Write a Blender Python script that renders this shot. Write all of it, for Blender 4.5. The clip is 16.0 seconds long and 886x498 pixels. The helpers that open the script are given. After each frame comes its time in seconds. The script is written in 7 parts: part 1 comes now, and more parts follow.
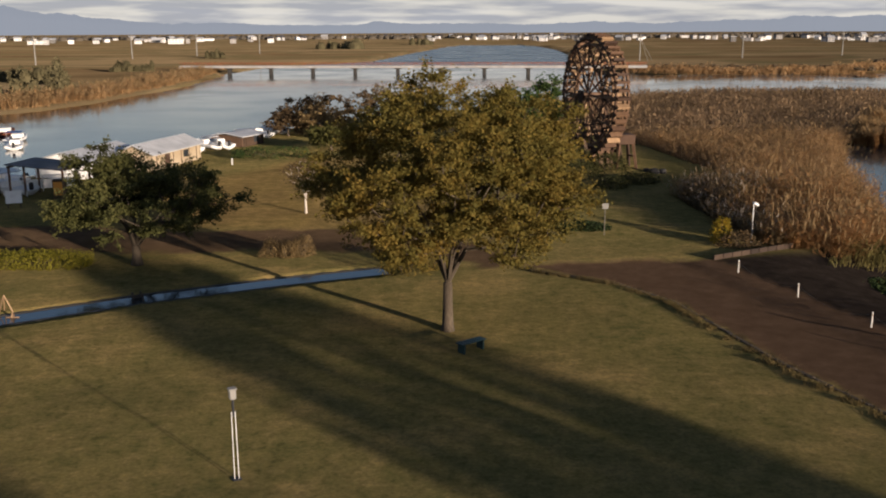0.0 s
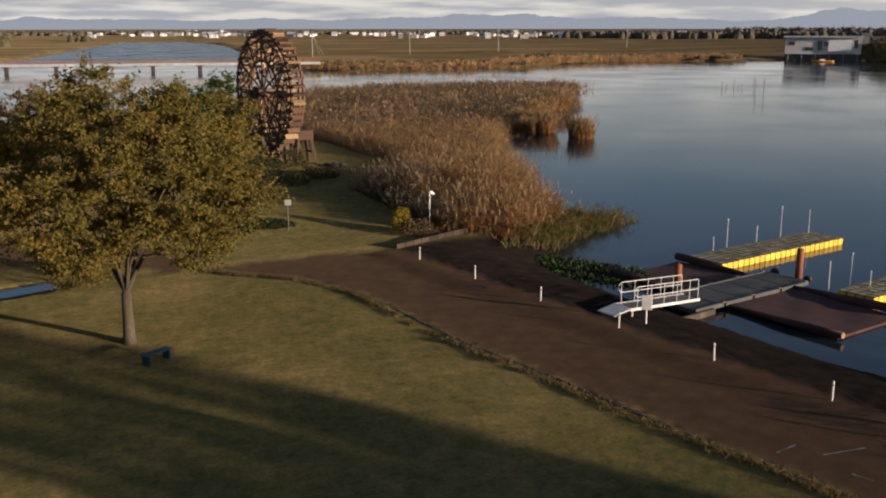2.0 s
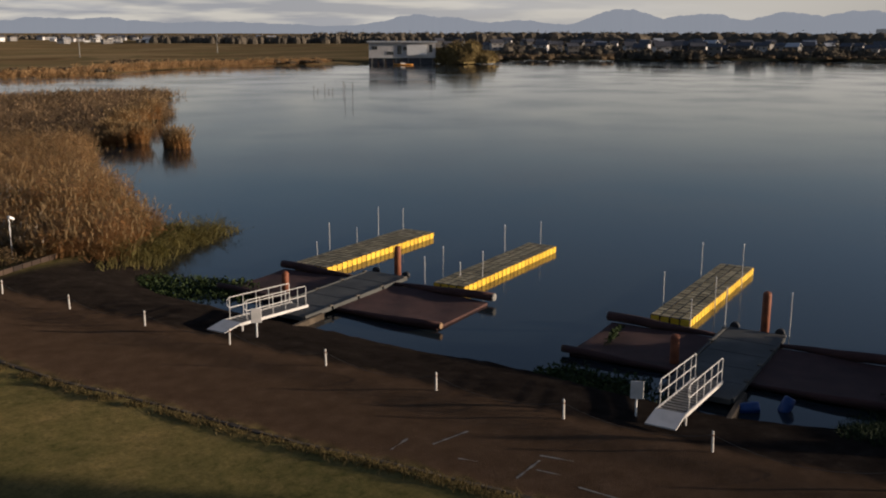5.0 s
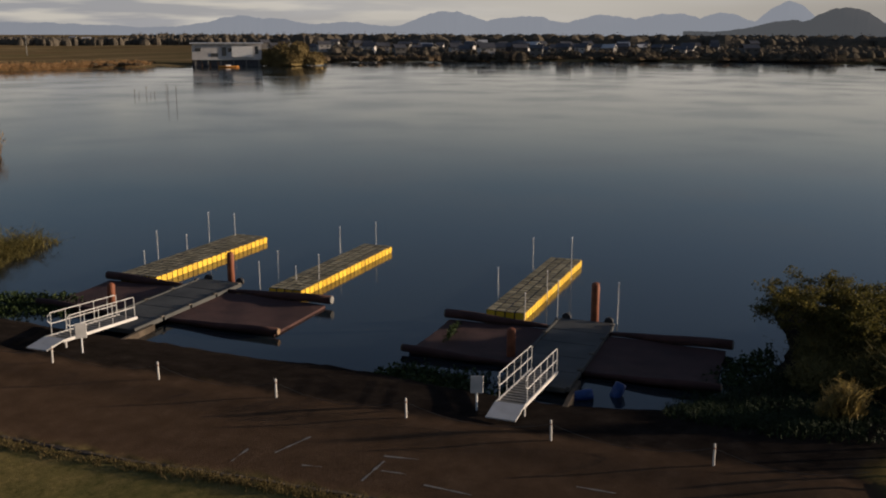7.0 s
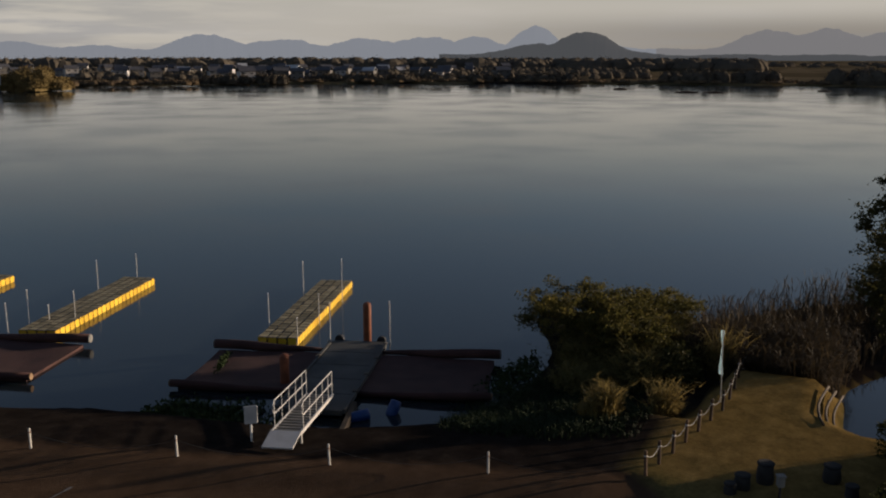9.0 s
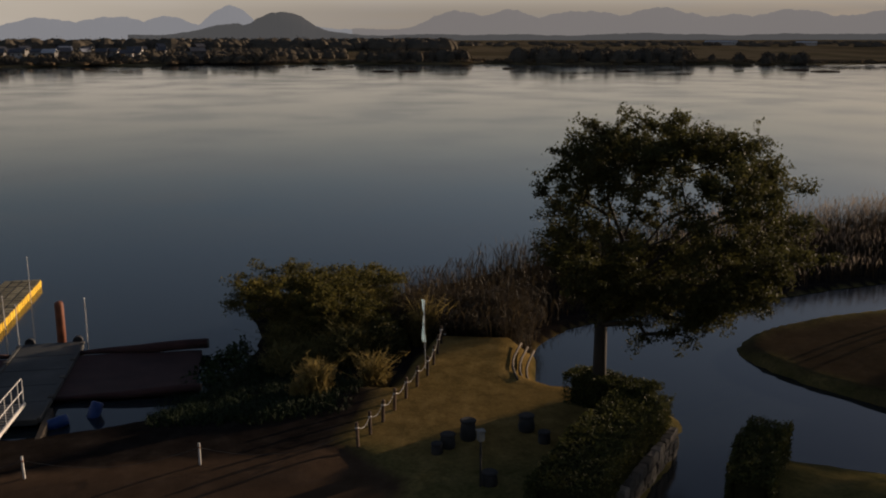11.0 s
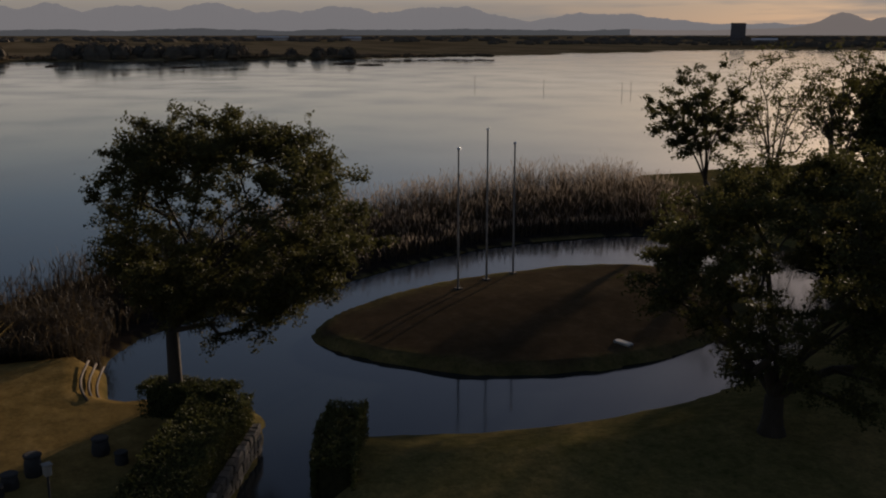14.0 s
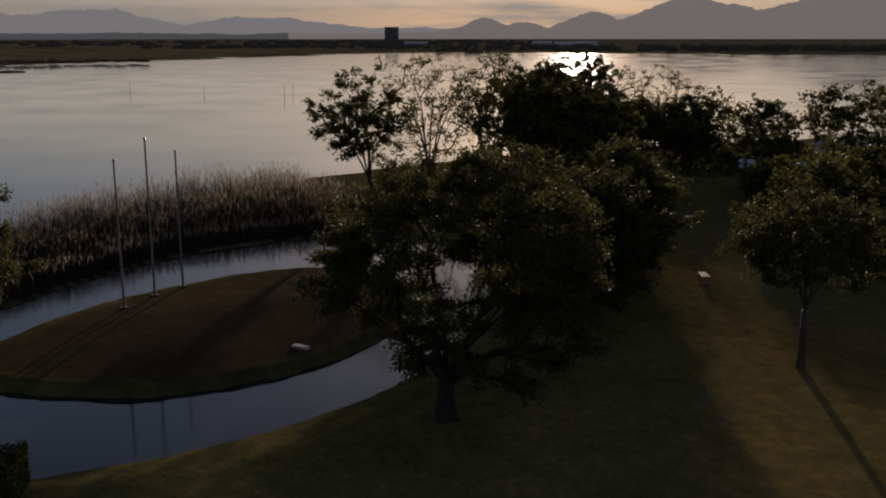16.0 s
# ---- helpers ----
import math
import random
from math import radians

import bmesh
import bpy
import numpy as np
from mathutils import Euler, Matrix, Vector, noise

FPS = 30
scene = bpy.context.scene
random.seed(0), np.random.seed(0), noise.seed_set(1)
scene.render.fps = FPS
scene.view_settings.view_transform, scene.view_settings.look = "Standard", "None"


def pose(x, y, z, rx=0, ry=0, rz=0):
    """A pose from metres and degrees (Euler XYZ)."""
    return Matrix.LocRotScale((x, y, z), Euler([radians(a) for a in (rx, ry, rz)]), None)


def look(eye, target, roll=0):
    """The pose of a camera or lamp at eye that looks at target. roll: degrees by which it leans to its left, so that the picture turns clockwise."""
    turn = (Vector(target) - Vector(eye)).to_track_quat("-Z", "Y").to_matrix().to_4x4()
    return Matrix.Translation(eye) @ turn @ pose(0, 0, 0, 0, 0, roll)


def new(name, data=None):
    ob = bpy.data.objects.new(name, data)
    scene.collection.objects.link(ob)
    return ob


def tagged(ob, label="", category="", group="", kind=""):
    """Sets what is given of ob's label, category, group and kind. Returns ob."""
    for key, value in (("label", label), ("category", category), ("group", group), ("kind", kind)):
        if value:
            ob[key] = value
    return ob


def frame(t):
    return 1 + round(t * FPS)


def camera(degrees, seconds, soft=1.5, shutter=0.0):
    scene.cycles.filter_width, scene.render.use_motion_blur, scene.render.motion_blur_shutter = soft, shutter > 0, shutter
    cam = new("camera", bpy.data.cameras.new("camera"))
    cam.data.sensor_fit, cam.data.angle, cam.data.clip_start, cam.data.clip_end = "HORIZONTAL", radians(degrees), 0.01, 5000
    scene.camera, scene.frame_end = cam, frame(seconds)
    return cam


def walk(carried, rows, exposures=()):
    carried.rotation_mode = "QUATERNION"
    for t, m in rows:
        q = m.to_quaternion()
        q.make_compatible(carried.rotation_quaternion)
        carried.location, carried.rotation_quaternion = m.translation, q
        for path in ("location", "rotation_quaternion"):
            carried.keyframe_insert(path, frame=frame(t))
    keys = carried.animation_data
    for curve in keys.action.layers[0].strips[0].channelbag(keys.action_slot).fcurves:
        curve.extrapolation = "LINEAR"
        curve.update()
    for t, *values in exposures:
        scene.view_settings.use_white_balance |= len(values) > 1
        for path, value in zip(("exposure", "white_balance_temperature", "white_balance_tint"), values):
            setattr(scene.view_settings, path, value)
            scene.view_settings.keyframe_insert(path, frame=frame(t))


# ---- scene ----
cam = camera(49.38, 16.0, soft=2.0)
PATH = [
    (0.0, pose(-0.00, -0.00, 13.00, 77.19, 0.27, -0.06)),
    (0.5, pose(0.03, 0.06, 12.89, 77.11, 0.23, -4.90)),
    (1.0, pose(0.08, 0.16, 12.84, 76.97, 0.11, -10.11)),
    (1.5, pose(0.12, 0.27, 12.84, 76.95, 0.12, -14.48)),
    (2.0, pose(0.14, 0.37, 12.90, 76.96, 0.06, -18.94)),
    (2.5, pose(0.25, 0.51, 12.99, 76.90, 0.05, -23.65)),
    (3.0, pose(0.40, 0.64, 13.08, 76.93, 0.04, -27.87)),
    (3.5, pose(0.55, 0.74, 13.16, 77.01, 0.02, -32.77)),
    (4.0, pose(0.65, 0.79, 13.18, 77.10, -0.01, -36.83)),
    (6.5, pose(0.72, 0.89, 13.08, 77.32, -0.20, -49.36)),
    (7.0, pose(0.76, 0.96, 13.09, 77.35, -0.19, -52.42)),
    (7.5, pose(0.81, 1.03, 13.10, 77.43, -0.19, -55.73)),
    (8.0, pose(0.86, 1.04, 13.09, 77.48, -0.13, -59.59)),
    (10.3, pose(0.93, 0.66, 13.06, 79.48, 0.13, -76.55)),
    (10.5, pose(0.93, 0.63, 13.06, 79.45, 0.13, -78.57)),
    (10.7, pose(0.91, 0.60, 13.06, 79.50, 0.13, -80.45)),
    (10.8, pose(0.90, 0.59, 13.06, 78.41, 0.13, -81.75)),
    (10.9, pose(0.90, 0.58, 13.06, 77.55, 0.12, -82.80)),
    (11.0, pose(0.89, 0.57, 13.07, 77.56, 0.12, -83.78)),
    (11.5, pose(0.92, 0.50, 13.06, 77.46, 0.15, -88.03)),
    (12.0, pose(0.98, 0.44, 13.05, 77.44, 0.13, -92.19)),
    (12.5, pose(1.07, 0.40, 13.07, 77.43, 0.07, -96.43)),
    (13.0, pose(1.16, 0.36, 13.05, 77.36, 0.06, -100.66)),
    (13.5, pose(1.25, 0.31, 13.04, 77.29, 0.06, -104.75)),
    (14.0, pose(1.33, 0.24, 13.04, 77.27, 0.04, -109.30)),
    (14.5, pose(1.40, 0.15, 13.06, 77.24, 0.04, -113.88)),
    (15.0, pose(1.44, 0.06, 13.09, 77.22, 0.05, -118.28)),
    (15.5, pose(1.45, -0.01, 13.10, 77.44, 0.03, -123.63)),
    (16.0, pose(1.47, -0.07, 13.07, 77.47, 0.05, -128.91)),
]
walk(cam, PATH, exposures=((0.0, 0.7, 6200, 10), (2.5, 0.74, 6200, 10), (4.0, 0.54, 6250, 10), (8.0, 0.26, 6500, 10), (10.5, 0.09, 6750, 11), (10.7, 0.08, 6900, 12),
                            (11.0, 0.12, 7050, 13), (12.0, 0.1, 6900, 14), (13.0, 0.04, 6700, 13), (16.0, 0.04, 6550, 14)))

# ---- daylight: low evening sun, thin cloud near the horizon ----
SUN_AZ, SUN_EL = 136.7, 7.2          # clockwise from +y, above the horizon
SUN_DIR = Vector((math.sin(radians(SUN_AZ)) * math.cos(radians(SUN_EL)),
                  math.cos(radians(SUN_AZ)) * math.cos(radians(SUN_EL)), math.sin(radians(SUN_EL))))
WATER = -0.9

sun = new("sun", bpy.data.lights.new("sun", "SUN"))
sun.data.energy, sun.data.angle, sun.data.color = 5.8, radians(0.9), (1.0, 0.80, 0.615)
sun.matrix_world = look(SUN_DIR * 200, (0, 0, 0))

world = bpy.data.worlds.new("sky")
scene.world = world
world.use_nodes = True
wn, wl = world.node_tree.nodes, world.node_tree.links
wn.clear()
w_out = wn.new("ShaderNodeOutputWorld")
w_bg = wn.new("ShaderNodeBackground")
w_sky = wn.new("ShaderNodeTexSky")
w_sky.sky_type, w_sky.sun_disc = "NISHITA", False
w_sky.sun_elevation, w_sky.sun_rotation = radians(SUN_EL), radians(SUN_AZ)
w_sky.air_density, w_sky.dust_density, w_sky.ozone_density = 1.0, 0.7, 2.2
w_co = wn.new("ShaderNodeTexCoord")
w_map = wn.new("ShaderNodeMapping")
w_map.inputs["Scale"].default_value = (4.0, 4.0, 40.0)
w_noise = wn.new("ShaderNodeTexNoise")
w_noise.inputs["Scale"].default_value, w_noise.inputs["Detail"].default_value = 1.6, 6.0
w_ramp = wn.new("ShaderNodeValToRGB")
w_ramp.color_ramp.elements[0].position, w_ramp.color_ramp.elements[1].position = 0.47, 0.68
w_mix = wn.new("ShaderNodeMix")
w_mix.data_type = "RGBA"
w_tone = wn.new("ShaderNodeTexNoise")      # bright tops and grey bellies of the clouds
w_tone.inputs["Scale"].default_value, w_tone.inputs["Detail"].default_value = 2.6, 5.0
w_grey = wn.new("ShaderNodeValToRGB")
ramp = w_grey.color_ramp.elements
ramp[0].position, ramp[0].color = 0.40, (0.56, 0.59, 0.67, 1)
ramp[1].position, ramp[1].color = 0.60, (1.0, 0.98, 0.94, 1)
w_lift = wn.new("ShaderNodeMix")
w_lift.data_type, w_lift.blend_type = "RGBA", "MULTIPLY"
w_lift.inputs["Factor"].default_value = 1.0
w_lift.inputs["B"].default_value = (6.3, 6.0, 5.6, 1)
wl.new(w_map.outputs["Vector"], w_tone.inputs["Vector"])
wl.new(w_tone.outputs["Fac"], w_grey.inputs["Fac"])
w_low = wn.new("ShaderNodeMapRange")        # a grey cloud bank lies on the south-eastern horizon
w_low.interpolation_type = "SMOOTHSTEP"
w_low.inputs["From Min"].default_value, w_low.inputs["From Max"].default_value = 0.05, 0.022
w_side = wn.new("ShaderNodeVectorMath")
w_side.operation = "DOT_PRODUCT"
w_side.inputs[1].default_value = (0.906, -0.422, 0.0)
w_toward = wn.new("ShaderNodeMapRange")
w_toward.interpolation_type = "SMOOTHSTEP"
w_toward.inputs["From Min"].default_value, w_toward.inputs["From Max"].default_value = 0.5, 0.9
w_toward.inputs["To Max"].default_value = 0.62
w_both = wn.new("ShaderNodeMath")
w_both.operation = "MULTIPLY"
w_bank = wn.new("ShaderNodeMix")
w_bank.data_type = "RGBA"
w_bank.inputs["B"].default_value = (0.24, 0.235, 0.245, 1)
w_north = wn.new("ShaderNodeMapRange")      # broken cloud in the north, an even veil elsewhere
w_north.interpolation_type = "SMOOTHSTEP"
w_north.inputs["From Min"].default_value, w_north.inputs["From Max"].default_value = 0.45, 0.9
w_even = wn.new("ShaderNodeMix")
w_even.data_type = "RGBA"
w_even.inputs["A"].default_value = (0.93, 0.91, 0.88, 1)
wl.new(w_north.outputs["Result"], w_even.inputs["Factor"])
wl.new(w_grey.outputs["Color"], w_even.inputs["B"])
wl.new(w_even.outputs["Result"], w_bank.inputs["A"])
wl.new(w_both.outputs["Value"], w_bank.inputs["Factor"])
wl.new(w_bank.outputs["Result"], w_lift.inputs["A"])
wl.new(w_lift.outputs["Result"], w_mix.inputs["B"])
w_amt = wn.new("ShaderNodeMath")
w_amt.operation = "MULTIPLY_ADD"
w_amt.inputs[1].default_value, w_amt.inputs[2].default_value = 0.09, 0.90
wl.new(w_co.outputs["Generated"], w_map.inputs["Vector"])
wl.new(w_map.outputs["Vector"], w_noise.inputs["Vector"])
wl.new(w_noise.outputs["Fac"], w_ramp.inputs["Fac"])
wl.new(w_ramp.outputs["Color"], w_amt.inputs[0])
w_sep = wn.new("ShaderNodeSeparateXYZ")
wl.new(w_co.outputs["Generated"], w_sep.inputs["Vector"])
wl.new(w_sep.outputs["Z"], w_low.inputs["Value"])
wl.new(w_sep.outputs["Y"], w_north.inputs["Value"])
wl.new(w_co.outputs["Generated"], w_side.inputs[0])
wl.new(w_side.outputs["Value"], w_toward.inputs["Value"])
wl.new(w_low.outputs["Result"], w_both.inputs[0])
wl.new(w_toward.outputs["Result"], w_both.inputs[1])
w_fall = wn.new("ShaderNodeMapRange")      # the veil thins out higher up
w_fall.interpolation_type = "SMOOTHSTEP"
w_fall.inputs["From Min"].default_value, w_fall.inputs["From Max"].default_value = 0.03, 0.17
w_fall.inputs["To Min"].default_value, w_fall.inputs["To Max"].default_value = 1.0, 0.06
wl.new(w_sep.outputs["Z"], w_fall.inputs["Value"])
w_veil = wn.new("ShaderNodeMath")
w_veil.operation = "MULTIPLY"
wl.new(w_amt.outputs["Value"], w_veil.inputs[0])
wl.new(w_fall.outputs["Result"], w_veil.inputs[1])
wl.new(w_veil.outputs["Value"], w_mix.inputs["Factor"])
w_tint = wn.new("ShaderNodeMix")
w_tint.data_type, w_tint.blend_type = "RGBA", "MULTIPLY"
w_tint.inputs["Factor"].default_value = 1.0
w_tint.inputs["B"].default_value = (1.04, 0.96, 1.07, 1)
wl.new(w_sky.outputs["Color"], w_tint.inputs["A"])
wl.new(w_tint.outputs["Result"], w_mix.inputs["A"])
wl.new(w_mix.outputs["Result"], w_bg.inputs["Color"])
w_bg.inputs["Strength"].default_value = 0.075
wl.new(w_bg.outputs["Background"], w_out.inputs["Surface"])


# ---- materials ----
def ramp_stops(node, stops):
    els = node.color_ramp.elements
    while len(els) < len(stops):
        els.new(0.5)
    for e, (pos, col) in zip(els, stops):
        e.position, e.color = pos, (*col, 1)


def material(name, stops, scale=3.0, rough=0.8, metal=0.0, bump=0.3, fine=40.0, source="noise", translucent=0.0, spec=0.3,
             bump_dist=0.02, island=0.0, stretch=(1, 1, 1)):
    """Procedural surface: a colour ramp over coarse noise mixed with fine grain, with bump from the grain.
    source: noise, island (each leaf its own tone) or object (each piece its own tone)."""
    m = bpy.data.materials.new(name)
    m.use_nodes = True
    n, l = m.node_tree.nodes, m.node_tree.links
    bsdf = n["Principled BSDF"]
    bsdf.inputs["Roughness"].default_value, bsdf.inputs["Metallic"].default_value = rough, metal
    bsdf.inputs["Specular IOR Level"].default_value = spec
    co, mp = n.new("ShaderNodeTexCoord"), n.new("ShaderNodeMapping")
    mp.inputs["Scale"].default_value = stretch
    l.new(co.outputs["Object"], mp.inputs["Vector"])
    coarse, grain = n.new("ShaderNodeTexNoise"), n.new("ShaderNodeTexNoise")
    for t, s, d in ((coarse, scale, 5.0), (grain, fine, 3.0)):
        t.inputs["Scale"].default_value, t.inputs["Detail"].default_value = s, d
        l.new(mp.outputs["Vector"], t.inputs["Vector"])
    mix = n.new("ShaderNodeMix")
    mix.data_type = "FLOAT"
    mix.inputs["Factor"].default_value = 0.35
    l.new(coarse.outputs["Fac"], mix.inputs["A"])
    l.new(grain.outputs["Fac"], mix.inputs["B"])
    value = mix.outputs["Result"]
    if source != "noise":
        if source == "island":
            rnd = n.new("ShaderNodeNewGeometry").outputs["Random Per Island"]
        else:
            rnd = n.new("ShaderNodeObjectInfo").outputs["Random"]
        mix2 = n.new("ShaderNodeMix")
        mix2.data_type = "FLOAT"
        mix2.inputs["Factor"].default_value = island or 0.5
        l.new(value, mix2.inputs["A"])
        l.new(rnd, mix2.inputs["B"])
        value = mix2.outputs["Result"]
    ramp = n.new("ShaderNodeValToRGB")
    ramp_stops(ramp, stops)
    l.new(value, ramp.inputs["Fac"])
    l.new(ramp.outputs["Color"], bsdf.inputs["Base Color"])
    if bump:
        b = n.new("ShaderNodeBump")
        b.inputs["Strength"].default_value, b.inputs["Distance"].default_value = bump, bump_dist
        l.new(grain.outputs["Fac"], b.inputs["Height"])
        l.new(b.outputs["Normal"], bsdf.inputs["Normal"])
    if translucent:
        tr, ms = n.new("ShaderNodeBsdfTranslucent"), n.new("ShaderNodeMixShader")
        ms.inputs["Fac"].default_value = translucent
        l.new(ramp.outputs["Color"], tr.inputs["Color"])
        l.new(bsdf.outputs["BSDF"], ms.inputs[1])
        l.new(tr.outputs["BSDF"], ms.inputs[2])
        l.new(ms.outputs["Shader"], n["Material Output"].inputs["Surface"])
    return m


def leafy(name, stops, translucent=0.35, scale=0.35, island=0.45):
    return material(name, stops, scale=scale, rough=0.7, spec=0.1, bump=0, fine=2.0, source="island", translucent=translucent, island=island)


M_LEAF_AMBER = leafy("leaf_amber", [(0.28, (0.086, 0.078, 0.023)), (0.45, (0.132, 0.108, 0.026)), (0.6, (0.19, 0.132, 0.03)), (0.78, (0.287, 0.172, 0.037))], 0.48, 0.45, 0.15)
M_LEAF_GREEN = leafy("leaf_green", [(0.25, (0.02, 0.035, 0.012)), (0.6, (0.05, 0.08, 0.02)), (0.85, (0.085, 0.10, 0.028))], 0.35, 0.4, 0.22)
M_LEAF_DARK = leafy("leaf_dark", [(0.25, (0.026, 0.029, 0.011)), (0.6, (0.062, 0.06, 0.02)), (0.85, (0.115, 0.092, 0.03))], 0.35, 0.4, 0.22)
M_LEAF_CAMPHOR = leafy("leaf_camphor", [(0.25, (0.026, 0.03, 0.011)), (0.6, (0.065, 0.068, 0.022)), (0.85, (0.12, 0.105, 0.034))], 0.3, 0.4, 0.22)
M_LEAF_OLIVE = leafy("leaf_olive", [(0.25, (0.03, 0.035, 0.012)), (0.6, (0.085, 0.08, 0.022)), (0.85, (0.15, 0.115, 0.03))], 0.35, 0.4, 0.22)
M_LEAF_SAGE = leafy("leaf_sage", [(0.25, (0.034, 0.04, 0.014)), (0.55, (0.082, 0.083, 0.027)), (0.85, (0.16, 0.142, 0.05))], 0.4, 0.4, 0.22)
M_LEAF_STRAW = leafy("leaf_straw", [(0.25, (0.10, 0.068, 0.03)), (0.55, (0.21, 0.145, 0.065)), (0.8, (0.33, 0.235, 0.115))], 0.4)
M_STRAW = leafy("straw", [(0.2, (0.10, 0.078, 0.026)), (0.55, (0.24, 0.18, 0.062)), (0.85, (0.36, 0.27, 0.11))], 0.45, 0.3, 0.3)
M_LEAF_SCRUB = leafy("leaf_scrub", [(0.3, (0.028, 0.03, 0.01)), (0.52, (0.085, 0.076, 0.021)), (0.72, (0.19, 0.145, 0.04))], 0.45, 0.6, 0.2)
M_LEAF_LIME = leafy("leaf_lime", [(0.25, (0.09, 0.085, 0.01)), (0.6, (0.17, 0.15, 0.018)), (0.85, (0.24, 0.2, 0.03))], 0.3, 0.5, 0.2)
M_LEAF_YELLOW = leafy("leaf_yellow", [(0.25, (0.10, 0.09, 0.01)), (0.6, (0.30, 0.20, 0.02)), (0.85, (0.45, 0.28, 0.02))])
M_LEAF_BROWN = leafy("leaf_brown", [(0.25, (0.05, 0.035, 0.02)), (0.6, (0.12, 0.08, 0.04)), (0.85, (0.2, 0.13, 0.06))])
M_REED = leafy("reed_straw", [(0.3, (0.086, 0.064, 0.028)), (0.43, (0.23, 0.132, 0.052)), (0.56, (0.391, 0.207, 0.081)), (0.74, (0.529, 0.333, 0.161))], 0.45, 0.28, 0.22)
M_PLUME = leafy("reed_plume", [(0.2, (0.16, 0.12, 0.075)), (0.6, (0.33, 0.255, 0.165)), (0.9, (0.45, 0.37, 0.27))], 0.4, 0.16, 0.3)
M_PLUME_TAN = leafy("reed_plume_tan", [(0.2, (0.13, 0.09, 0.042)), (0.55, (0.26, 0.172, 0.082)), (0.9, (0.37, 0.26, 0.145))], 0.4, 0.12, 0.25)
M_PLUME_DULL = leafy("reed_plume_dull", [(0.2, (0.085, 0.07, 0.055)), (0.6, (0.17, 0.14, 0.11)), (0.9, (0.28, 0.235, 0.19))], 0.55, 0.3, 0.3)
M_PLUME_WHITE = leafy("reed_plume_white", [(0.2, (0.24, 0.2, 0.15)), (0.6, (0.42, 0.36, 0.3)), (0.9, (0.58, 0.52, 0.46))], 0.3, 0.16, 0.3)
M_REED_FAR = leafy("reed_russet", [(0.3, (0.112, 0.08, 0.045)), (0.46, (0.204, 0.138, 0.076)), (0.6, (0.306, 0.202, 0.112)), (0.75, (0.408, 0.291, 0.173))], 0.4, 0.09, 0.15)
M_REED_TAWNY = leafy("reed_tawny", [(0.3, (0.085, 0.06, 0.03)), (0.43, (0.26, 0.162, 0.076)), (0.56, (0.45, 0.272, 0.122)), (0.74, (0.58, 0.40, 0.215))], 0.5, 0.4, 0.18)
M_REED_BROWN = leafy("reed_brown", [(0.3, (0.063, 0.053, 0.023)), (0.5, (0.167, 0.113, 0.054)), (0.75, (0.31, 0.207, 0.103))], 0.35, 0.35, 0.3)
# reed copy that carries the shade of the backlit beds in its colour
M_REED_SHADED = leafy("reed_shaded", [(0.2, (0.024, 0.019, 0.011)), (0.6, (0.052, 0.038, 0.021)), (0.9, (0.095, 0.068, 0.038))], 0.3, 0.2, 0.3)
M_REED_GREEN = leafy("reed_green", [(0.2, (0.055, 0.055, 0.019)), (0.55, (0.145, 0.122, 0.042)), (0.85, (0.25, 0.19, 0.075))], 0.35, 0.3, 0.3)
M_PAD = leafy("water_plant", [(0.2, (0.012, 0.02, 0.007)), (0.6, (0.03, 0.046, 0.014)), (0.85, (0.085, 0.09, 0.028))], 0.1, 0.35, 0.25)
M_SEDGE = leafy("sedge", [(0.2, (0.009, 0.015, 0.005)), (0.6, (0.02, 0.031, 0.01)), (0.85, (0.04, 0.05, 0.017))], 0.0, 0.35, 0.25)
M_BARK = material("bark", [(0.3, (0.03, 0.022, 0.014)), (0.55, (0.068, 0.052, 0.035)), (0.75, (0.13, 0.10, 0.07))], 2.0, 0.9, bump=0.8, fine=18, stretch=(1, 1, 0.25))
# bark copy with the shaded side of the trunks put into its colour
M_BARK_SHADED = material("bark_shaded", [(0.3, (0.016, 0.012, 0.008)), (0.55, (0.034, 0.026, 0.018)), (0.75, (0.062, 0.048, 0.034))], 2.0, 0.9, bump=0.8, fine=18, stretch=(1, 1, 0.25))
# dark fill for the unseen light-blocking box in each hedge
M_HEDGE_BLOCK = material("hedge_block", [(0.3, (0.012, 0.013, 0.007)), (0.7, (0.035, 0.034, 0.016))], 6.0, 0.95, bump=1.0, fine=30, spec=0.0)
M_BARK_PALE = material("bark_pale", [(0.3, (0.3, 0.25, 0.2)), (0.7, (0.6, 0.53, 0.45))], 4.0, 0.8, bump=0.4, fine=25)
M_WOOD_DARK = material("wood_weathered_dark", [(0.3, (0.035, 0.022, 0.014)), (0.55, (0.085, 0.05, 0.03)), (0.75, (0.15, 0.09, 0.055))], 1.5, 0.8, bump=0.5, fine=30, source="object", island=0.35)
M_WOOD_RED = material("wood_red_brown", [(0.3, (0.034, 0.018, 0.011)), (0.55, (0.075, 0.04, 0.022)), (0.75, (0.13, 0.074, 0.04))], 1.5, 0.8, bump=0.5, fine=30, source="object", island=0.45)
M_WOOD_PALE = material("wood_pale", [(0.3, (0.13, 0.082, 0.045)), (0.6, (0.27, 0.17, 0.092)), (0.8, (0.42, 0.29, 0.17))], 1.5, 0.75, bump=0.4, fine=30, source="object", island=0.5)
M_WOOD_BANK = material("wood_bank", [(0.3, (0.019, 0.012, 0.008)), (0.55, (0.037, 0.023, 0.015)), (0.8, (0.063, 0.041, 0.026))], 1.5, 0.85, bump=0.5, fine=30, source="object", island=0.4)
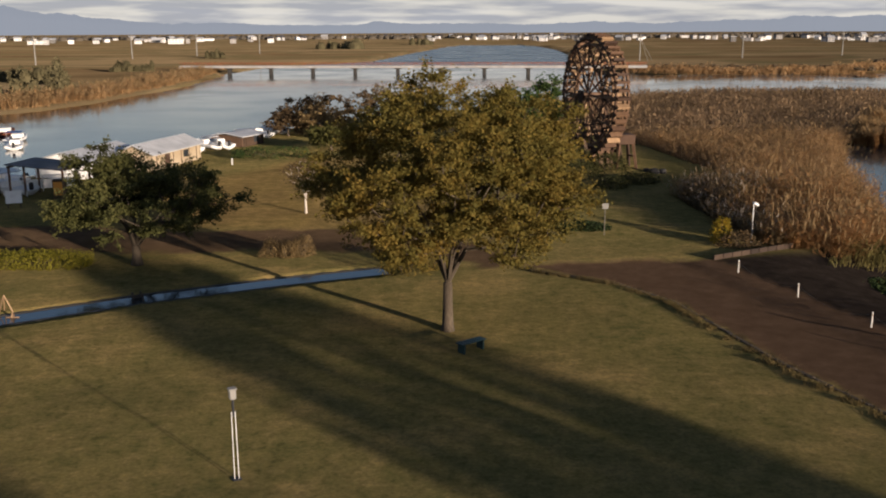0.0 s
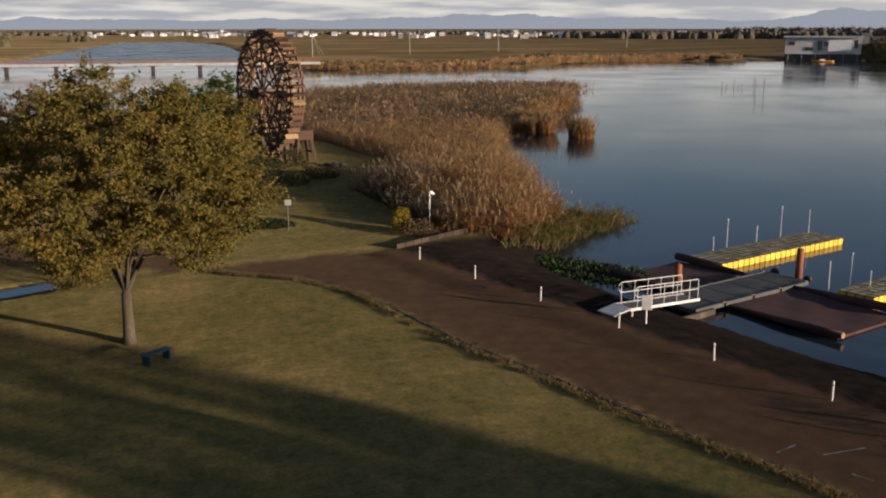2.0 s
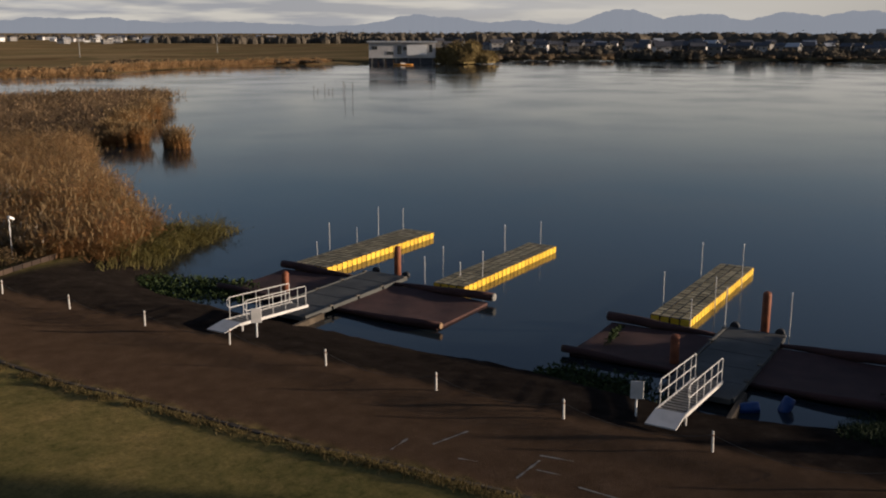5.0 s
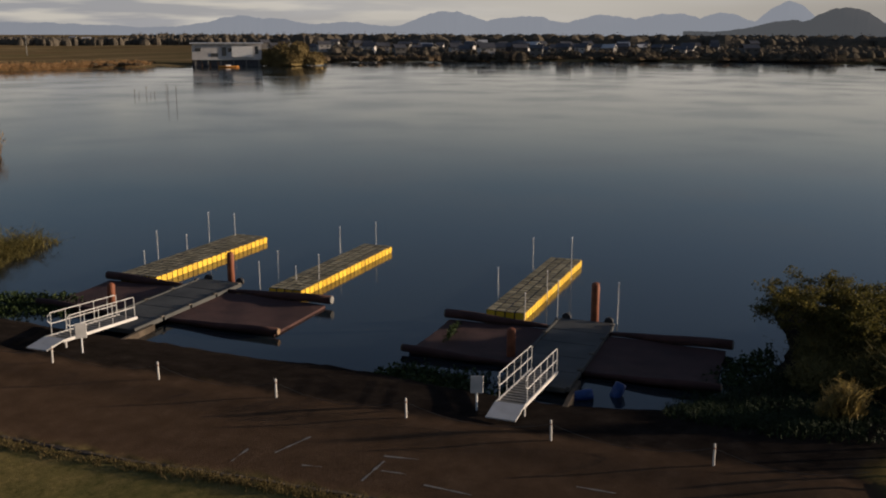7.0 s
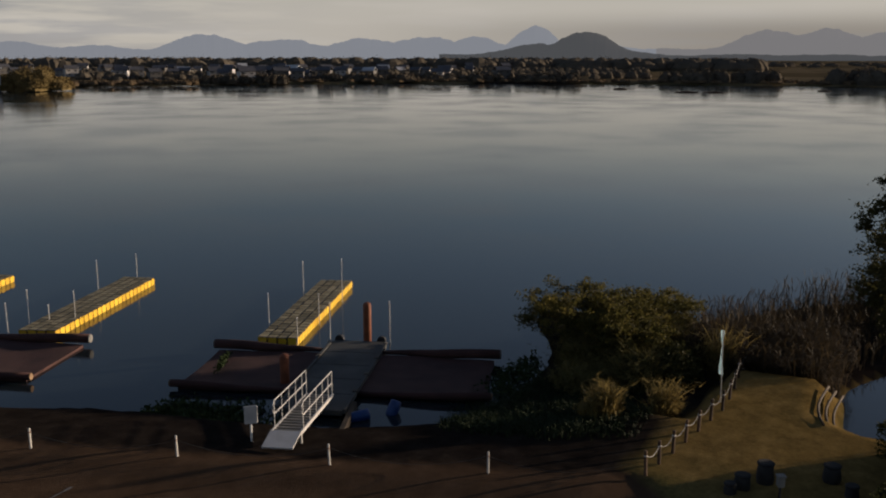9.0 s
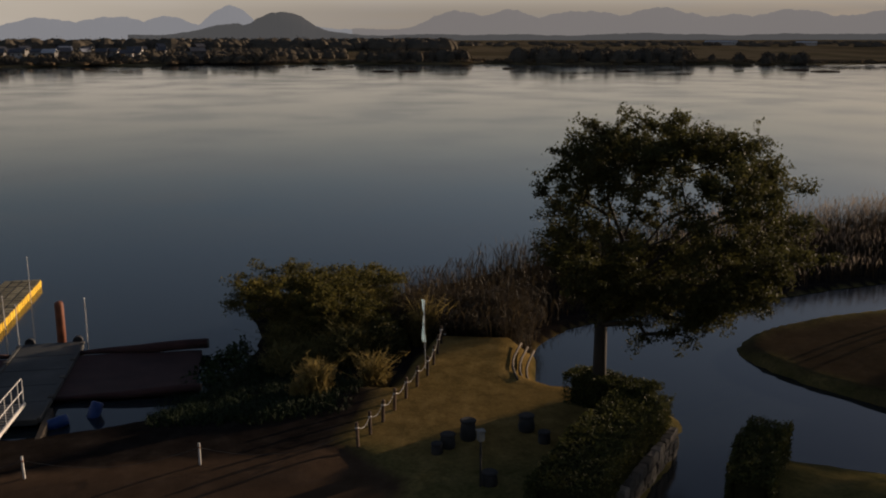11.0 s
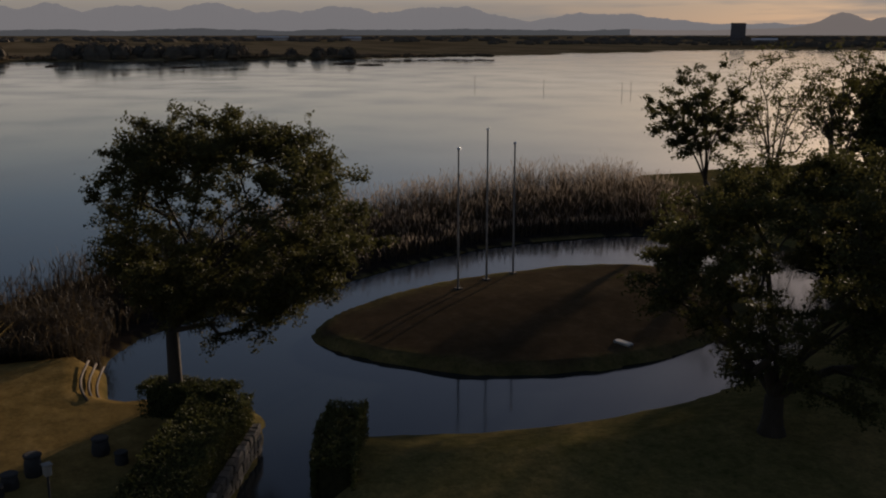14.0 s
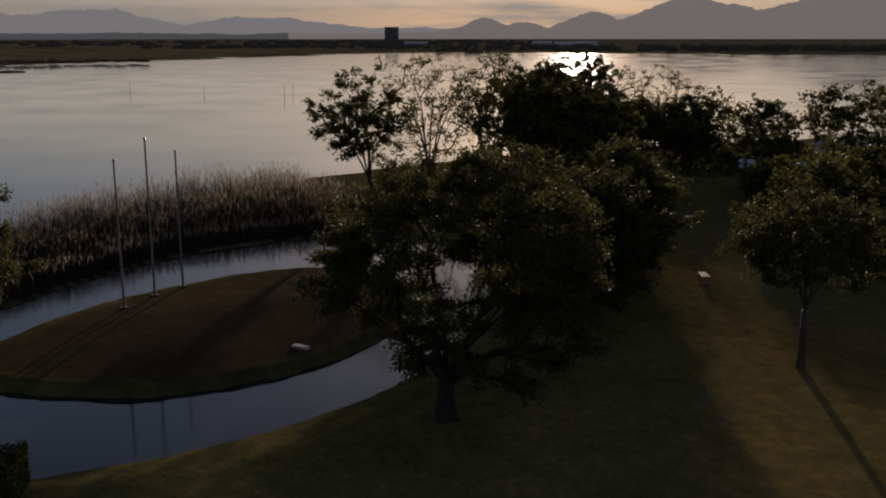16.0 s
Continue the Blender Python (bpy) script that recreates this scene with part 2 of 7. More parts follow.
M_CONCRETE = material("concrete", [(0.3, (0.12, 0.115, 0.10)), (0.55, (0.22, 0.21, 0.19)), (0.8, (0.33, 0.32, 0.29))], 1.2, 0.85, bump=0.3, fine=50)
M_DECK = material("deck_rubber", [(0.3, (0.035, 0.036, 0.034)), (0.55, (0.06, 0.061, 0.057)), (0.8, (0.105, 0.103, 0.096))], 0.7, 0.75, bump=0.3, fine=60)
M_CARPET = material("carpet_red", [(0.3, (0.03, 0.015, 0.013)), (0.55, (0.058, 0.027, 0.023)), (0.8, (0.10, 0.05, 0.042))], 0.9, 0.9, bump=0.5, fine=70)
M_TREAD = material("gangway_tread", [(0.3, (0.10, 0.095, 0.085)), (0.7, (0.2, 0.19, 0.17))], 3.0, 0.6, bump=0.2, fine=60)
M_RAIL = material("rail_paint", [(0.25, (0.32, 0.31, 0.29)), (0.5, (0.48, 0.465, 0.44)), (0.8, (0.58, 0.57, 0.55))], 1.5, 0.5, bump=0.1, fine=40)
M_STEEL = material("galvanised", [(0.3, (0.42, 0.42, 0.42)), (0.7, (0.66, 0.66, 0.65))], 6.0, 0.45, metal=0.6, bump=0.1, fine=90)
M_WHITE = material("white_paint", [(0.25, (0.5, 0.49, 0.46)), (0.5, (0.72, 0.71, 0.68)), (0.8, (0.8, 0.79, 0.77))], 1.5, 0.5, bump=0.1, fine=40)
M_RUST = material("rusty_steel", [(0.3, (0.09, 0.03, 0.015)), (0.55, (0.2, 0.065, 0.03)), (0.8, (0.3, 0.11, 0.05))], 3.0, 0.7, bump=0.4, fine=45)
M_YELLOW = material("float_yellow", [(0.2, (0.32, 0.19, 0.015)), (0.45, (0.66, 0.40, 0.02)), (0.8, (0.78, 0.52, 0.05))], 2.2, 0.45, bump=0.15, fine=40, source="object", island=0.3)
M_FLOAT_TOP = material("float_top", [(0.3, (0.14, 0.12, 0.07)), (0.5, (0.24, 0.205, 0.12)), (0.75, (0.36, 0.31, 0.19))], 5.0, 0.8, bump=0.3, fine=30, source="object", island=0.35)
M_BLACK = material("black_rubber", [(0.3, (0.01, 0.01, 0.011)), (0.7, (0.03, 0.03, 0.032))], 4, 0.6, bump=0.2)
M_BLUE = material("blue_plastic", [(0.3, (0.006, 0.026, 0.10)), (0.7, (0.016, 0.055, 0.19))], 4, 0.4, bump=0.1)
M_TEAL = material("teal_paint", [(0.3, (0.007, 0.022, 0.024)), (0.7, (0.014, 0.042, 0.045))], 5, 0.5, bump=0.1)
M_STONE = material("stone", [(0.25, (0.13, 0.12, 0.10)), (0.55, (0.26, 0.24, 0.21)), (0.8, (0.4, 0.38, 0.34))], 2.0, 0.85, bump=0.6, fine=25, source="object", island=0.5)
M_KERB = material("kerb_stone", [(0.25, (0.05, 0.043, 0.034)), (0.55, (0.12, 0.105, 0.085)), (0.8, (0.22, 0.2, 0.17))], 2.0, 0.9, bump=0.6, fine=25, source="object", island=0.4)
M_ROOF_PALE = material("roof_sheet_pale", [(0.3, (0.28, 0.285, 0.29)), (0.7, (0.52, 0.525, 0.53))], 0.8, 0.5, bump=0.1)
M_ROOF_DARK = material("roof_dark", [(0.3, (0.04, 0.04, 0.045)), (0.7, (0.10, 0.10, 0.11))], 1.0, 0.7, bump=0.2)
M_WALL = material("house_wall", [(0.3, (0.24, 0.23, 0.22)), (0.7, (0.56, 0.54, 0.52))], 0.5, 0.8, bump=0.05, source="object", island=0.4)
# dimmer copy of the house wall, its shadow side put into the colour
M_WALL_SHADED = material("wall_shaded", [(0.3, (0.09, 0.085, 0.08)), (0.55, (0.17, 0.16, 0.15)), (0.8, (0.42, 0.4, 0.38))], 0.5, 0.8, bump=0.05, source="object", island=0.8)
# near-black for dark fittings; the stools' backlit shade is in this colour too
M_DARK_SHADED = material("dark_shaded", [(0.3, (0.018, 0.017, 0.016)), (0.7, (0.04, 0.037, 0.034))], 4.0, 0.85, bump=0.4, fine=25)
M_WALL_BUFF = material("wall_buff", [(0.3, (0.26, 0.198, 0.124)), (0.7, (0.384, 0.31, 0.211))], 0.8, 0.8, bump=0.1)
M_GLASS = material("window_dark", [(0.3, (0.015, 0.018, 0.022)), (0.7, (0.04, 0.045, 0.05))], 1.0, 0.12, bump=0, spec=0.6)
M_ORANGE = material("orange_panel", [(0.3, (0.5, 0.2, 0.03)), (0.7, (0.7, 0.33, 0.06))], 2.0, 0.6, bump=0.1)
M_ROPE = material("rope", [(0.3, (0.4, 0.38, 0.34)), (0.7, (0.65, 0.62, 0.57))], 8.0, 0.8, bump=0.3, fine=80)
# base colour lifted and flattened to carry the haze over distant trees
M_WOODS = material("far_woods", [(0.3, (0.066, 0.058, 0.046)), (0.5, (0.09, 0.077, 0.06)), (0.7, (0.115, 0.097, 0.073))], 0.12, 0.9, bump=0.4, fine=0.9, spec=0.0, bump_dist=0.6)
M_SCRUB_FAR = material("far_scrub", [(0.3, (0.07, 0.052, 0.034)), (0.5, (0.115, 0.084, 0.053)), (0.7, (0.17, 0.125, 0.08))], 0.3, 0.9, bump=0.8, fine=1.6, spec=0.0, bump_dist=0.4)
M_WOODS_OLIVE = material("far_woods_olive", [(0.3, (0.05, 0.045, 0.026)), (0.5, (0.085, 0.074, 0.04)), (0.7, (0.125, 0.105, 0.058))], 0.2, 0.9, bump=0.8, fine=1.4, spec=0.0, bump_dist=0.5)
M_WOODS_AUTUMN = material("far_woods_autumn", [(0.3, (0.085, 0.066, 0.03)), (0.5, (0.15, 0.112, 0.05)), (0.7, (0.22, 0.16, 0.075))], 0.12, 0.9, bump=0.8, fine=1.2, spec=0.0, bump_dist=0.5)


# ---- mesh helpers ----
def mesh_object(name, verts, faces, mats, parent=None, smooth=False, mat_index=None):
    me = bpy.data.meshes.new(name)
    me.from_pydata(verts, [], faces)
    for m in (mats if isinstance(mats, (list, tuple)) else [mats]):
        me.materials.append(m)
    if mat_index is not None:
        me.polygons.foreach_set("material_index", mat_index)
    if smooth:
        me.polygons.foreach_set("use_smooth", [True] * len(me.polygons))
    me.update()
    ob = new(name, me)
    ob.parent = parent
    return ob


def part(name, bm, mat, parent=None, label="", smooth=False):
    me = bpy.data.meshes.new(name)
    bm.to_mesh(me)
    bm.free()
    for m in (mat if isinstance(mat, (list, tuple)) else [mat]):
        me.materials.append(m)
    if smooth:
        me.polygons.foreach_set("use_smooth", [True] * len(me.polygons))
    ob = new(name, me)
    ob.parent = parent
    return tagged(ob, label)


def thing(name, m, label, category, group="", kind=""):
    ob = new(name)
    ob.empty_display_size = 0.2
    ob.matrix_world = m
    return tagged(ob, label, category, group, kind)


def box(bm, cx, cy, cz, sx, sy, sz, rot=None, bevel=0.0):
    """A box by centre and size; rot: a Matrix about its centre."""
    m = Matrix.Translation((cx, cy, cz)) @ (rot.to_4x4() if rot else Matrix.Identity(4)) @ Matrix.Diagonal((sx, sy, sz, 1))
    made = bmesh.ops.create_cube(bm, size=1.0, matrix=m)
    if bevel:
        edges = list({e for v in made["verts"] for e in v.link_edges})
        bmesh.ops.bevel(bm, geom=edges, offset=bevel, segments=1, affect="EDGES", profile=0.5)
    return made["verts"]


def beam(bm, a, b, w, h):
    """A squared timber from a to b."""
    a, b = Vector(a), Vector(b)
    d = b - a
    q = d.to_track_quat("Y", "Z").to_matrix()
    box(bm, *((a + b) / 2), w, d.length, h, q)


def tube(bm, pts, radius, sides=6, caps=True):
    """A round bar along points; radius: one number or one for each point."""
    pts = [Vector(p) for p in pts]
    rad = radius if isinstance(radius, (list, tuple)) else [radius] * len(pts)
    rings = []
    for i, p in enumerate(pts):
        d = (pts[min(i + 1, len(pts) - 1)] - pts[max(i - 1, 0)]).normalized()
        side = d.cross(Vector((0, 0, 1)))
        side = side.normalized() if side.length > 0.05 else Vector((1, 0, 0))
        up = side.cross(d)
        rings.append([bm.verts.new(p + (side * math.cos(2 * math.pi * k / sides) + up * math.sin(2 * math.pi * k / sides)) * rad[i]) for k in range(sides)])
    for r0, r1 in zip(rings, rings[1:]):
        for k in range(sides):
            bm.faces.new((r0[k], r0[(k + 1) % sides], r1[(k + 1) % sides], r1[k]))
    if caps:
        bm.faces.new(rings[0][::-1])
        bm.faces.new(rings[-1])


# ---- the lie of the land ----
def closed_distance(x, y, poly):
    """Signed distance to a closed outline, positive inside."""
    p = np.array(poly, float)
    q = np.roll(p, -1, axis=0)
    best = np.full(x.shape, 1e18)
    inside = np.zeros(x.shape, bool)
    for (ax, ay), (bx, by) in zip(p, q):
        ex, ey = bx - ax, by - ay
        t = np.clip(((x - ax) * ex + (y - ay) * ey) / (ex * ex + ey * ey), 0, 1)
        best = np.minimum(best, (x - ax - t * ex) ** 2 + (y - ay - t * ey) ** 2)
        cross = ((ay > y) != (by > y)) & (x < (bx - ax) * (y - ay) / (by - ay + 1e-12) + ax)
        inside ^= cross
    return np.where(inside, 1, -1) * np.sqrt(best)


def rounded(poly, steps=2):
    """Cuts the corners of a closed outline."""
    for _ in range(steps):
        p = np.array(poly, float)
        q = np.roll(p, -1, axis=0)
        poly = np.stack([p * 0.75 + q * 0.25, p * 0.25 + q * 0.75], 1).reshape(-1, 2)
    return [tuple(v) for v in poly]


def waves(x, y, scale, seed):
    """Smooth pseudo-random relief in -1..1 from a few sine waves."""
    r = np.random.RandomState(seed)
    out = np.zeros_like(x)
    for k in range(7):
        a, f, ph = r.uniform(0, 2 * math.pi), r.uniform(0.6, 2.2) / scale, r.uniform(0, 6.28)
        out += np.sin((x * math.cos(a) + y * math.sin(a)) * f * 2 * math.pi + ph)
    return out / 3.5


PARK_NORTH = [(-400, 40), (-80, 60), (-46, 79), (-37, 92), (-31, 105), (-26, 118), (-23, 132), (-14, 150), (0, 165), (12, 175), (30, 192),
              (44, 205), (62, 213), (84, 212), (99, 206), (103, 196), (91, 184), (78, 153), (61, 132), (47.6, 115), (40.2, 95.5), (35.0, 77.5),
              (31.6, 66), (32.0, 60.5), (28.6, 56.6), (25.0, 53.8), (23.3, 50.0), (24.6, 43.5)]
PARK_EAST = [(26.2, 37.7), (27.6, 32.4), (29.4, 27.6), (30.3, 21.8), (31.3, 18.6), (32.6, 15.9), (34.2, 14.4), (37, 13.6), (41, 13.4), (44.5, 14.2), (50, 17.2), (52, 15), (49.5, 11),
             (51, 9), (59, 2), (66, -9), (73, -20), (77, -33), (80, -45), (82, -60), (80, -84), (72, -112), (55, -150), (20, -210), (-120, -260), (-400, -200)]
POND = [(37.2, 1.0), (41, 0.9), (43, 1.2), (47.6, -1.2), (52.6, -10.8), (56.6, -17.6), (59.6, -24.4), (59.6, -34.7), (55, -42), (48, -42), (40, -35), (34.5, -28.5),
        (31.6, -22), (30.9, -18), (30.8, -13), (32.1, -8), (32.4, -6.6), (28.2, -4.7), (20, -3.6), (20, -1.0), (27.6, -2.0), (31.9, -4.0), (36.0, -4.6), (36.9, -3.0)]
ISLAND = [(44.2, -7.9), (41.6, -8.7), (38.6, -11.2), (36.7, -13.5), (35.7, -16.3), (35.5, -20.5), (36.8, -25), (41, -31), (46, -32.5), (50.4, -30), (52.0, -25.9), (51.6, -20.5), (50.2, -15.4), (47.9, -11.2)]
BASIN_WEST = [(-200, 60), (-105, 105), (-80, 150), (-75, 165), (-70, 177), (-67, 198), (-65, 260), (-72, 345), (-60, 400), (-34, 425), (-30, 450), (-20, 571), (4, 807), (16, 880),
              (70, 880), (82, 786), (74, 600), (58, 455), (52, 400), (46, 330), (56, 312), (72, 303), (91, 298), (124, 300), (150, 320), (176, 333)]
BASIN_EAST = [(245, 335), (270, 318), (290, 345), (340, 330), (400, 300), (450, 245), (480, 160), (485, 0), (500, -100), (510, -180), (580, -330), (640, -470),
              (560, -560), (420, -600), (340, -665), (200, -760), (60, -700), (0, -400), (-200, -300)]
MARSH = [(20.5, 57.5), (19.3, 64), (18.8, 71.5), (18.7, 76.5), (20.6, 80), (24.8, 84.5), (25.8, 90), (24.8, 97), (23.4, 109), (20, 121), (14, 135), (6, 150), (14, 173), (29, 188), (44, 203), (62, 211), (84, 210), (98, 204),
         (102, 196), (91.5, 184.5), (78.5, 153), (61.5, 132), (47.6, 115), (40.4, 95.8), (35, 77.5), (31.6, 66.5), (28, 57)]
PARK, BASIN = rounded(PARK_NORTH + PARK_EAST, 1), rounded(BASIN_WEST + BASIN_EAST, 1)
POND_R, ISLAND_R = rounded(POND, 1), rounded(ISLAND, 2)
# the shore road: along it u, out to the lake n
B0 = Vector((16.1, 51.0, 0))
SU, SN = Vector((0.284, -0.959, 0)), Vector((0.959, 0.284, 0))


def shore(s, d, z=0.0):
    p = B0 + SU * s + SN * d
    return Vector((p.x, p.y, z))


ROAD = [(4.0, 53.5), (9.3, 48.8), (11.4, 45.2), (13.5, 36.6), (15.4, 31.1), (17.0, 25.8), (18.4, 22.2), (20, 17.5), (22, 11), (24, 5), (27.5, 4.5), (30.2, 6.9),
        (30.0, 9.9), (26.4, 21.4), (21.8, 36.4), (18.4, 48.4), (16.4, 54.2), (11, 54.6)]
MEADOW = [(-24, 62), (-6, 61.5), (2, 64), (4, 80), (0, 100), (-14, 104), (-22, 88), (-30, 70)]
TRACK = [(-60, 66), (-24.6, 64.9), (-20.4, 63.8), (-16.4, 63.2), (-12.7, 63.6), (-9.0, 64.0), (-5.2, 64.2), (0, 61.5), (5, 55), (3, 51.8), (-1, 54.6), (-4.5, 55.9), (-7.9, 56.4),
         (-11.4, 56.9), (-14.7, 56.3), (-17.8, 55.8), (-21.5, 56.6), (-60, 58)]
GLADE = [(22, -27), (28, -35), (36, -42), (45, -53), (36, -50), (30, -45), (24, -39), (17, -38), (8, -30), (8, -18), (14, -16)]
KERB = [(4.3, 52.4), (9.2, 48.7), (11.3, 45.3), (13.4, 36.7), (15.3, 31.2), (16.9, 25.9), (18.3, 22.3), (19.9, 17.6), (21.8, 11.2)]
CANAL = [(-44, 31.4), (-20.8, 42.7), (-15.1, 46.4), (-8.7, 49.7), (-3.2, 52.0)]


def line_distance(x, y, line):
    best = np.full(x.shape, 1e18)
    for (ax, ay), (bx, by) in zip(line, line[1:]):
        ex, ey = bx - ax, by - ay
        t = np.clip(((x - ax) * ex + (y - ay) * ey) / (ex * ex + ey * ey), 0, 1)
        best = np.minimum(best, (x - ax - t * ex) ** 2 + (y - ay - t * ey) ** 2)
    return np.sqrt(best)


def ease(v):
    v = np.clip(v, 0, 1)
    return v * v * (3 - 2 * v)


def ground_height(x, y):
    """Height of the ground and its zones: road, dry meadow, marsh."""
    x, y = np.asarray(x, float), np.asarray(y, float)
    park = np.minimum(closed_distance(x, y, PARK), -closed_distance(x, y, POND_R))
    far = -closed_distance(x, y, BASIN)
    isle = closed_distance(x, y, ISLAND_R)
    near = np.hypot(x, y) < 250
    wob = np.where(near, waves(x, y, 5.0, 3) * 0.14, waves(x, y, 60, 4) * 4)
    rel_x, rel_y = x - B0.x, y - B0.y
    s, d = rel_x * SU.x + rel_y * SU.y, rel_x * SN.x + rel_y * SN.y
    fence = ease((y - 6.7 + 0.14 * (x - 29.8) - 0.2) / 0.7)
    ramp = ease((s + 4.5) / 2) * ease((49 - s) / 2) * ease((d + 2) / 1.5) * np.where(x > 27.5, fence, 1)
    marsh = np.maximum(ease((closed_distance(x, y, MARSH) + 0.3) / 1.2), ((x > 28) & (y > 58)).astype(float)) * (park > 0)
    belt = ((x > 42.2) & (park > 0) & (y < 16) & (y > -46) & (x - 44 > -0.45 * (y + 5))).astype(float)
    bush = ((x > 35.5) & (y < 19)) * fence * (park > 0)
    width = 1.1 + ramp * 4.3 + 2.4 * ease((-6.2 - y) / 2.5) * ease((36 - x) / 2) * ease((y + 34) / 4)
    z_park = WATER + 0.9 * np.clip((park + wob) / width, 0, 1) ** (1 - 0.35 * ramp)
    low = np.maximum(np.maximum(marsh, belt), bush)
    z_park = z_park * (1 - low) + np.minimum(z_park, WATER + 0.22) * low
    z_isle = WATER + 0.36 * ease((isle + 0.35 + wob) / 0.7) + 0.2 * ease(isle / 7)
    z_far = WATER + 1.1 * ease((far + wob) / 12) + 0.5 * waves(x, y, 160, 8) * ease((far - 20) / 60)
    z = np.maximum(np.maximum(z_park * (park > 0) + (park <= 0) * -9, z_isle * (isle > 0) + (isle <= 0) * -9), z_far * (far > 0) + (far <= 0) * -9)
    depth = np.maximum(np.maximum(park, isle), far)
    z = np.where(z < -5, WATER - np.minimum(2.2, -depth * 0.45) - 0.02, z)
    road = closed_distance(x, y, ROAD)
    lawn = (park > 1.5) & (low < 0.1) & near
    z = z + np.where(lawn, waves(x, y, 14, 5) * 0.05 + waves(x, y, 4, 6) * 0.012, 0) * (ramp < 0.05) * (road < -0.3)
    z = z - 0.13 * ease(road / 0.35) * (1 - ramp)
    z = z + 0.7 * np.exp(-((x - 13.5) ** 2 + (y - 90) ** 2) / 40.0) + 0.35 * np.exp(-((x - 9) ** 2 + (y - 66) ** 2) / 30)
    z = z - 0.62 * ease((0.95 - line_distance(x, y, CANAL)) / 0.3)
    wet = np.clip(np.maximum(low, ramp * ease((d - 0.3 - 0.12 * waves(x, y, 3, 12)) / 0.4)), 0, 1)
    wet = np.maximum(wet, 0.4 * ease((isle + 0.6 - 0.5 * waves(x, y, 6, 17)) / 1.0) * ease((50.5 - x + 0.4 * (y + 14)) / 4))
    wet = np.maximum(wet, 0.9 * ease((0.34 - line_distance(x, y, KERB) + 0.22 * waves(x, y, 2.2, 18)) / 0.25))
    roadw = ease((road + 0.15 * waves(x, y, 2.5, 9)) / 0.4)
    roadw = np.maximum(roadw, 0.92 * ease((closed_distance(x, y, TRACK) + 0.4 * waves(x, y, 3, 2)) / 0.7))
    roadw = np.maximum(roadw, 0.3 * ease(closed_distance(x, y, MEADOW) / 4) * (0.7 + 0.3 * waves(x, y, 7, 23)))
    roadw = np.maximum(roadw, 0.8 * ease((isle - 0.1 + 0.5 * waves(x, y, 5, 19)) / 1.2))
    dry = np.maximum(ease(closed_distance(x, y, MEADOW) / 4) * 0.42, ease((far + 2) / 4))
    dry = np.maximum(dry, 0.6 * ease(closed_distance(x, y, GLADE) / 3))
    dry = np.maximum(dry, 0.72 * ease((x - 27.5 + 0.8 * waves(x, y, 4, 21)) / 4) * ease((y + 3) / 2) * ease((8 - y) / 2) * (park > 0))
    return z, roadw, dry, wet


def graded(lo, hi, step, far_lo, far_hi):
    mid = list(np.arange(lo, hi + step * 0.5, step))
    out, st = [], step
    v = mid[-1]
    while v < far_hi:
        st *= 1.09
        v += st
        out.append(v)
    pre, st, v = [], step, lo
    while v > far_lo:
        st *= 1.09
        v -= st
        pre.append(v)
    return np.array(pre[::-1] + mid + out)


gx, gy = graded(-40, 72, 0.42, -4900, 4900), graded(-48, 100, 0.46, -4900, 4900)
GX, GY = np.meshgrid(gx, gy)
GZ, G_ROAD, G_DRY, G_WET = ground_height(GX, GY)
nx, ny = len(gx), len(gy)
idx = np.arange(nx * ny).reshape(ny, nx)
quads = np.stack([idx[:-1, :-1], idx[:-1, 1:], idx[1:, 1:], idx[1:, :-1]], -1).reshape(-1, 4)
g_me = bpy.data.meshes.new("ground")
g_me.vertices.add(nx * ny)
g_me.vertices.foreach_set("co", np.stack([GX, GY, GZ], -1).ravel())
g_me.loops.add(quads.size)
g_me.loops.foreach_set("vertex_index", quads.ravel())
g_me.polygons.add(len(quads))
g_me.polygons.foreach_set("loop_start", np.arange(0, quads.size, 4))
g_me.update(calc_edges=True)
g_me.polygons.foreach_set("use_smooth", [True] * len(quads))
zone = g_me.attributes.new("zone", "FLOAT_COLOR", "POINT")
zone.data.foreach_set("color", np.stack([G_ROAD, G_DRY, G_WET, np.ones_like(G_WET)], -1).ravel())


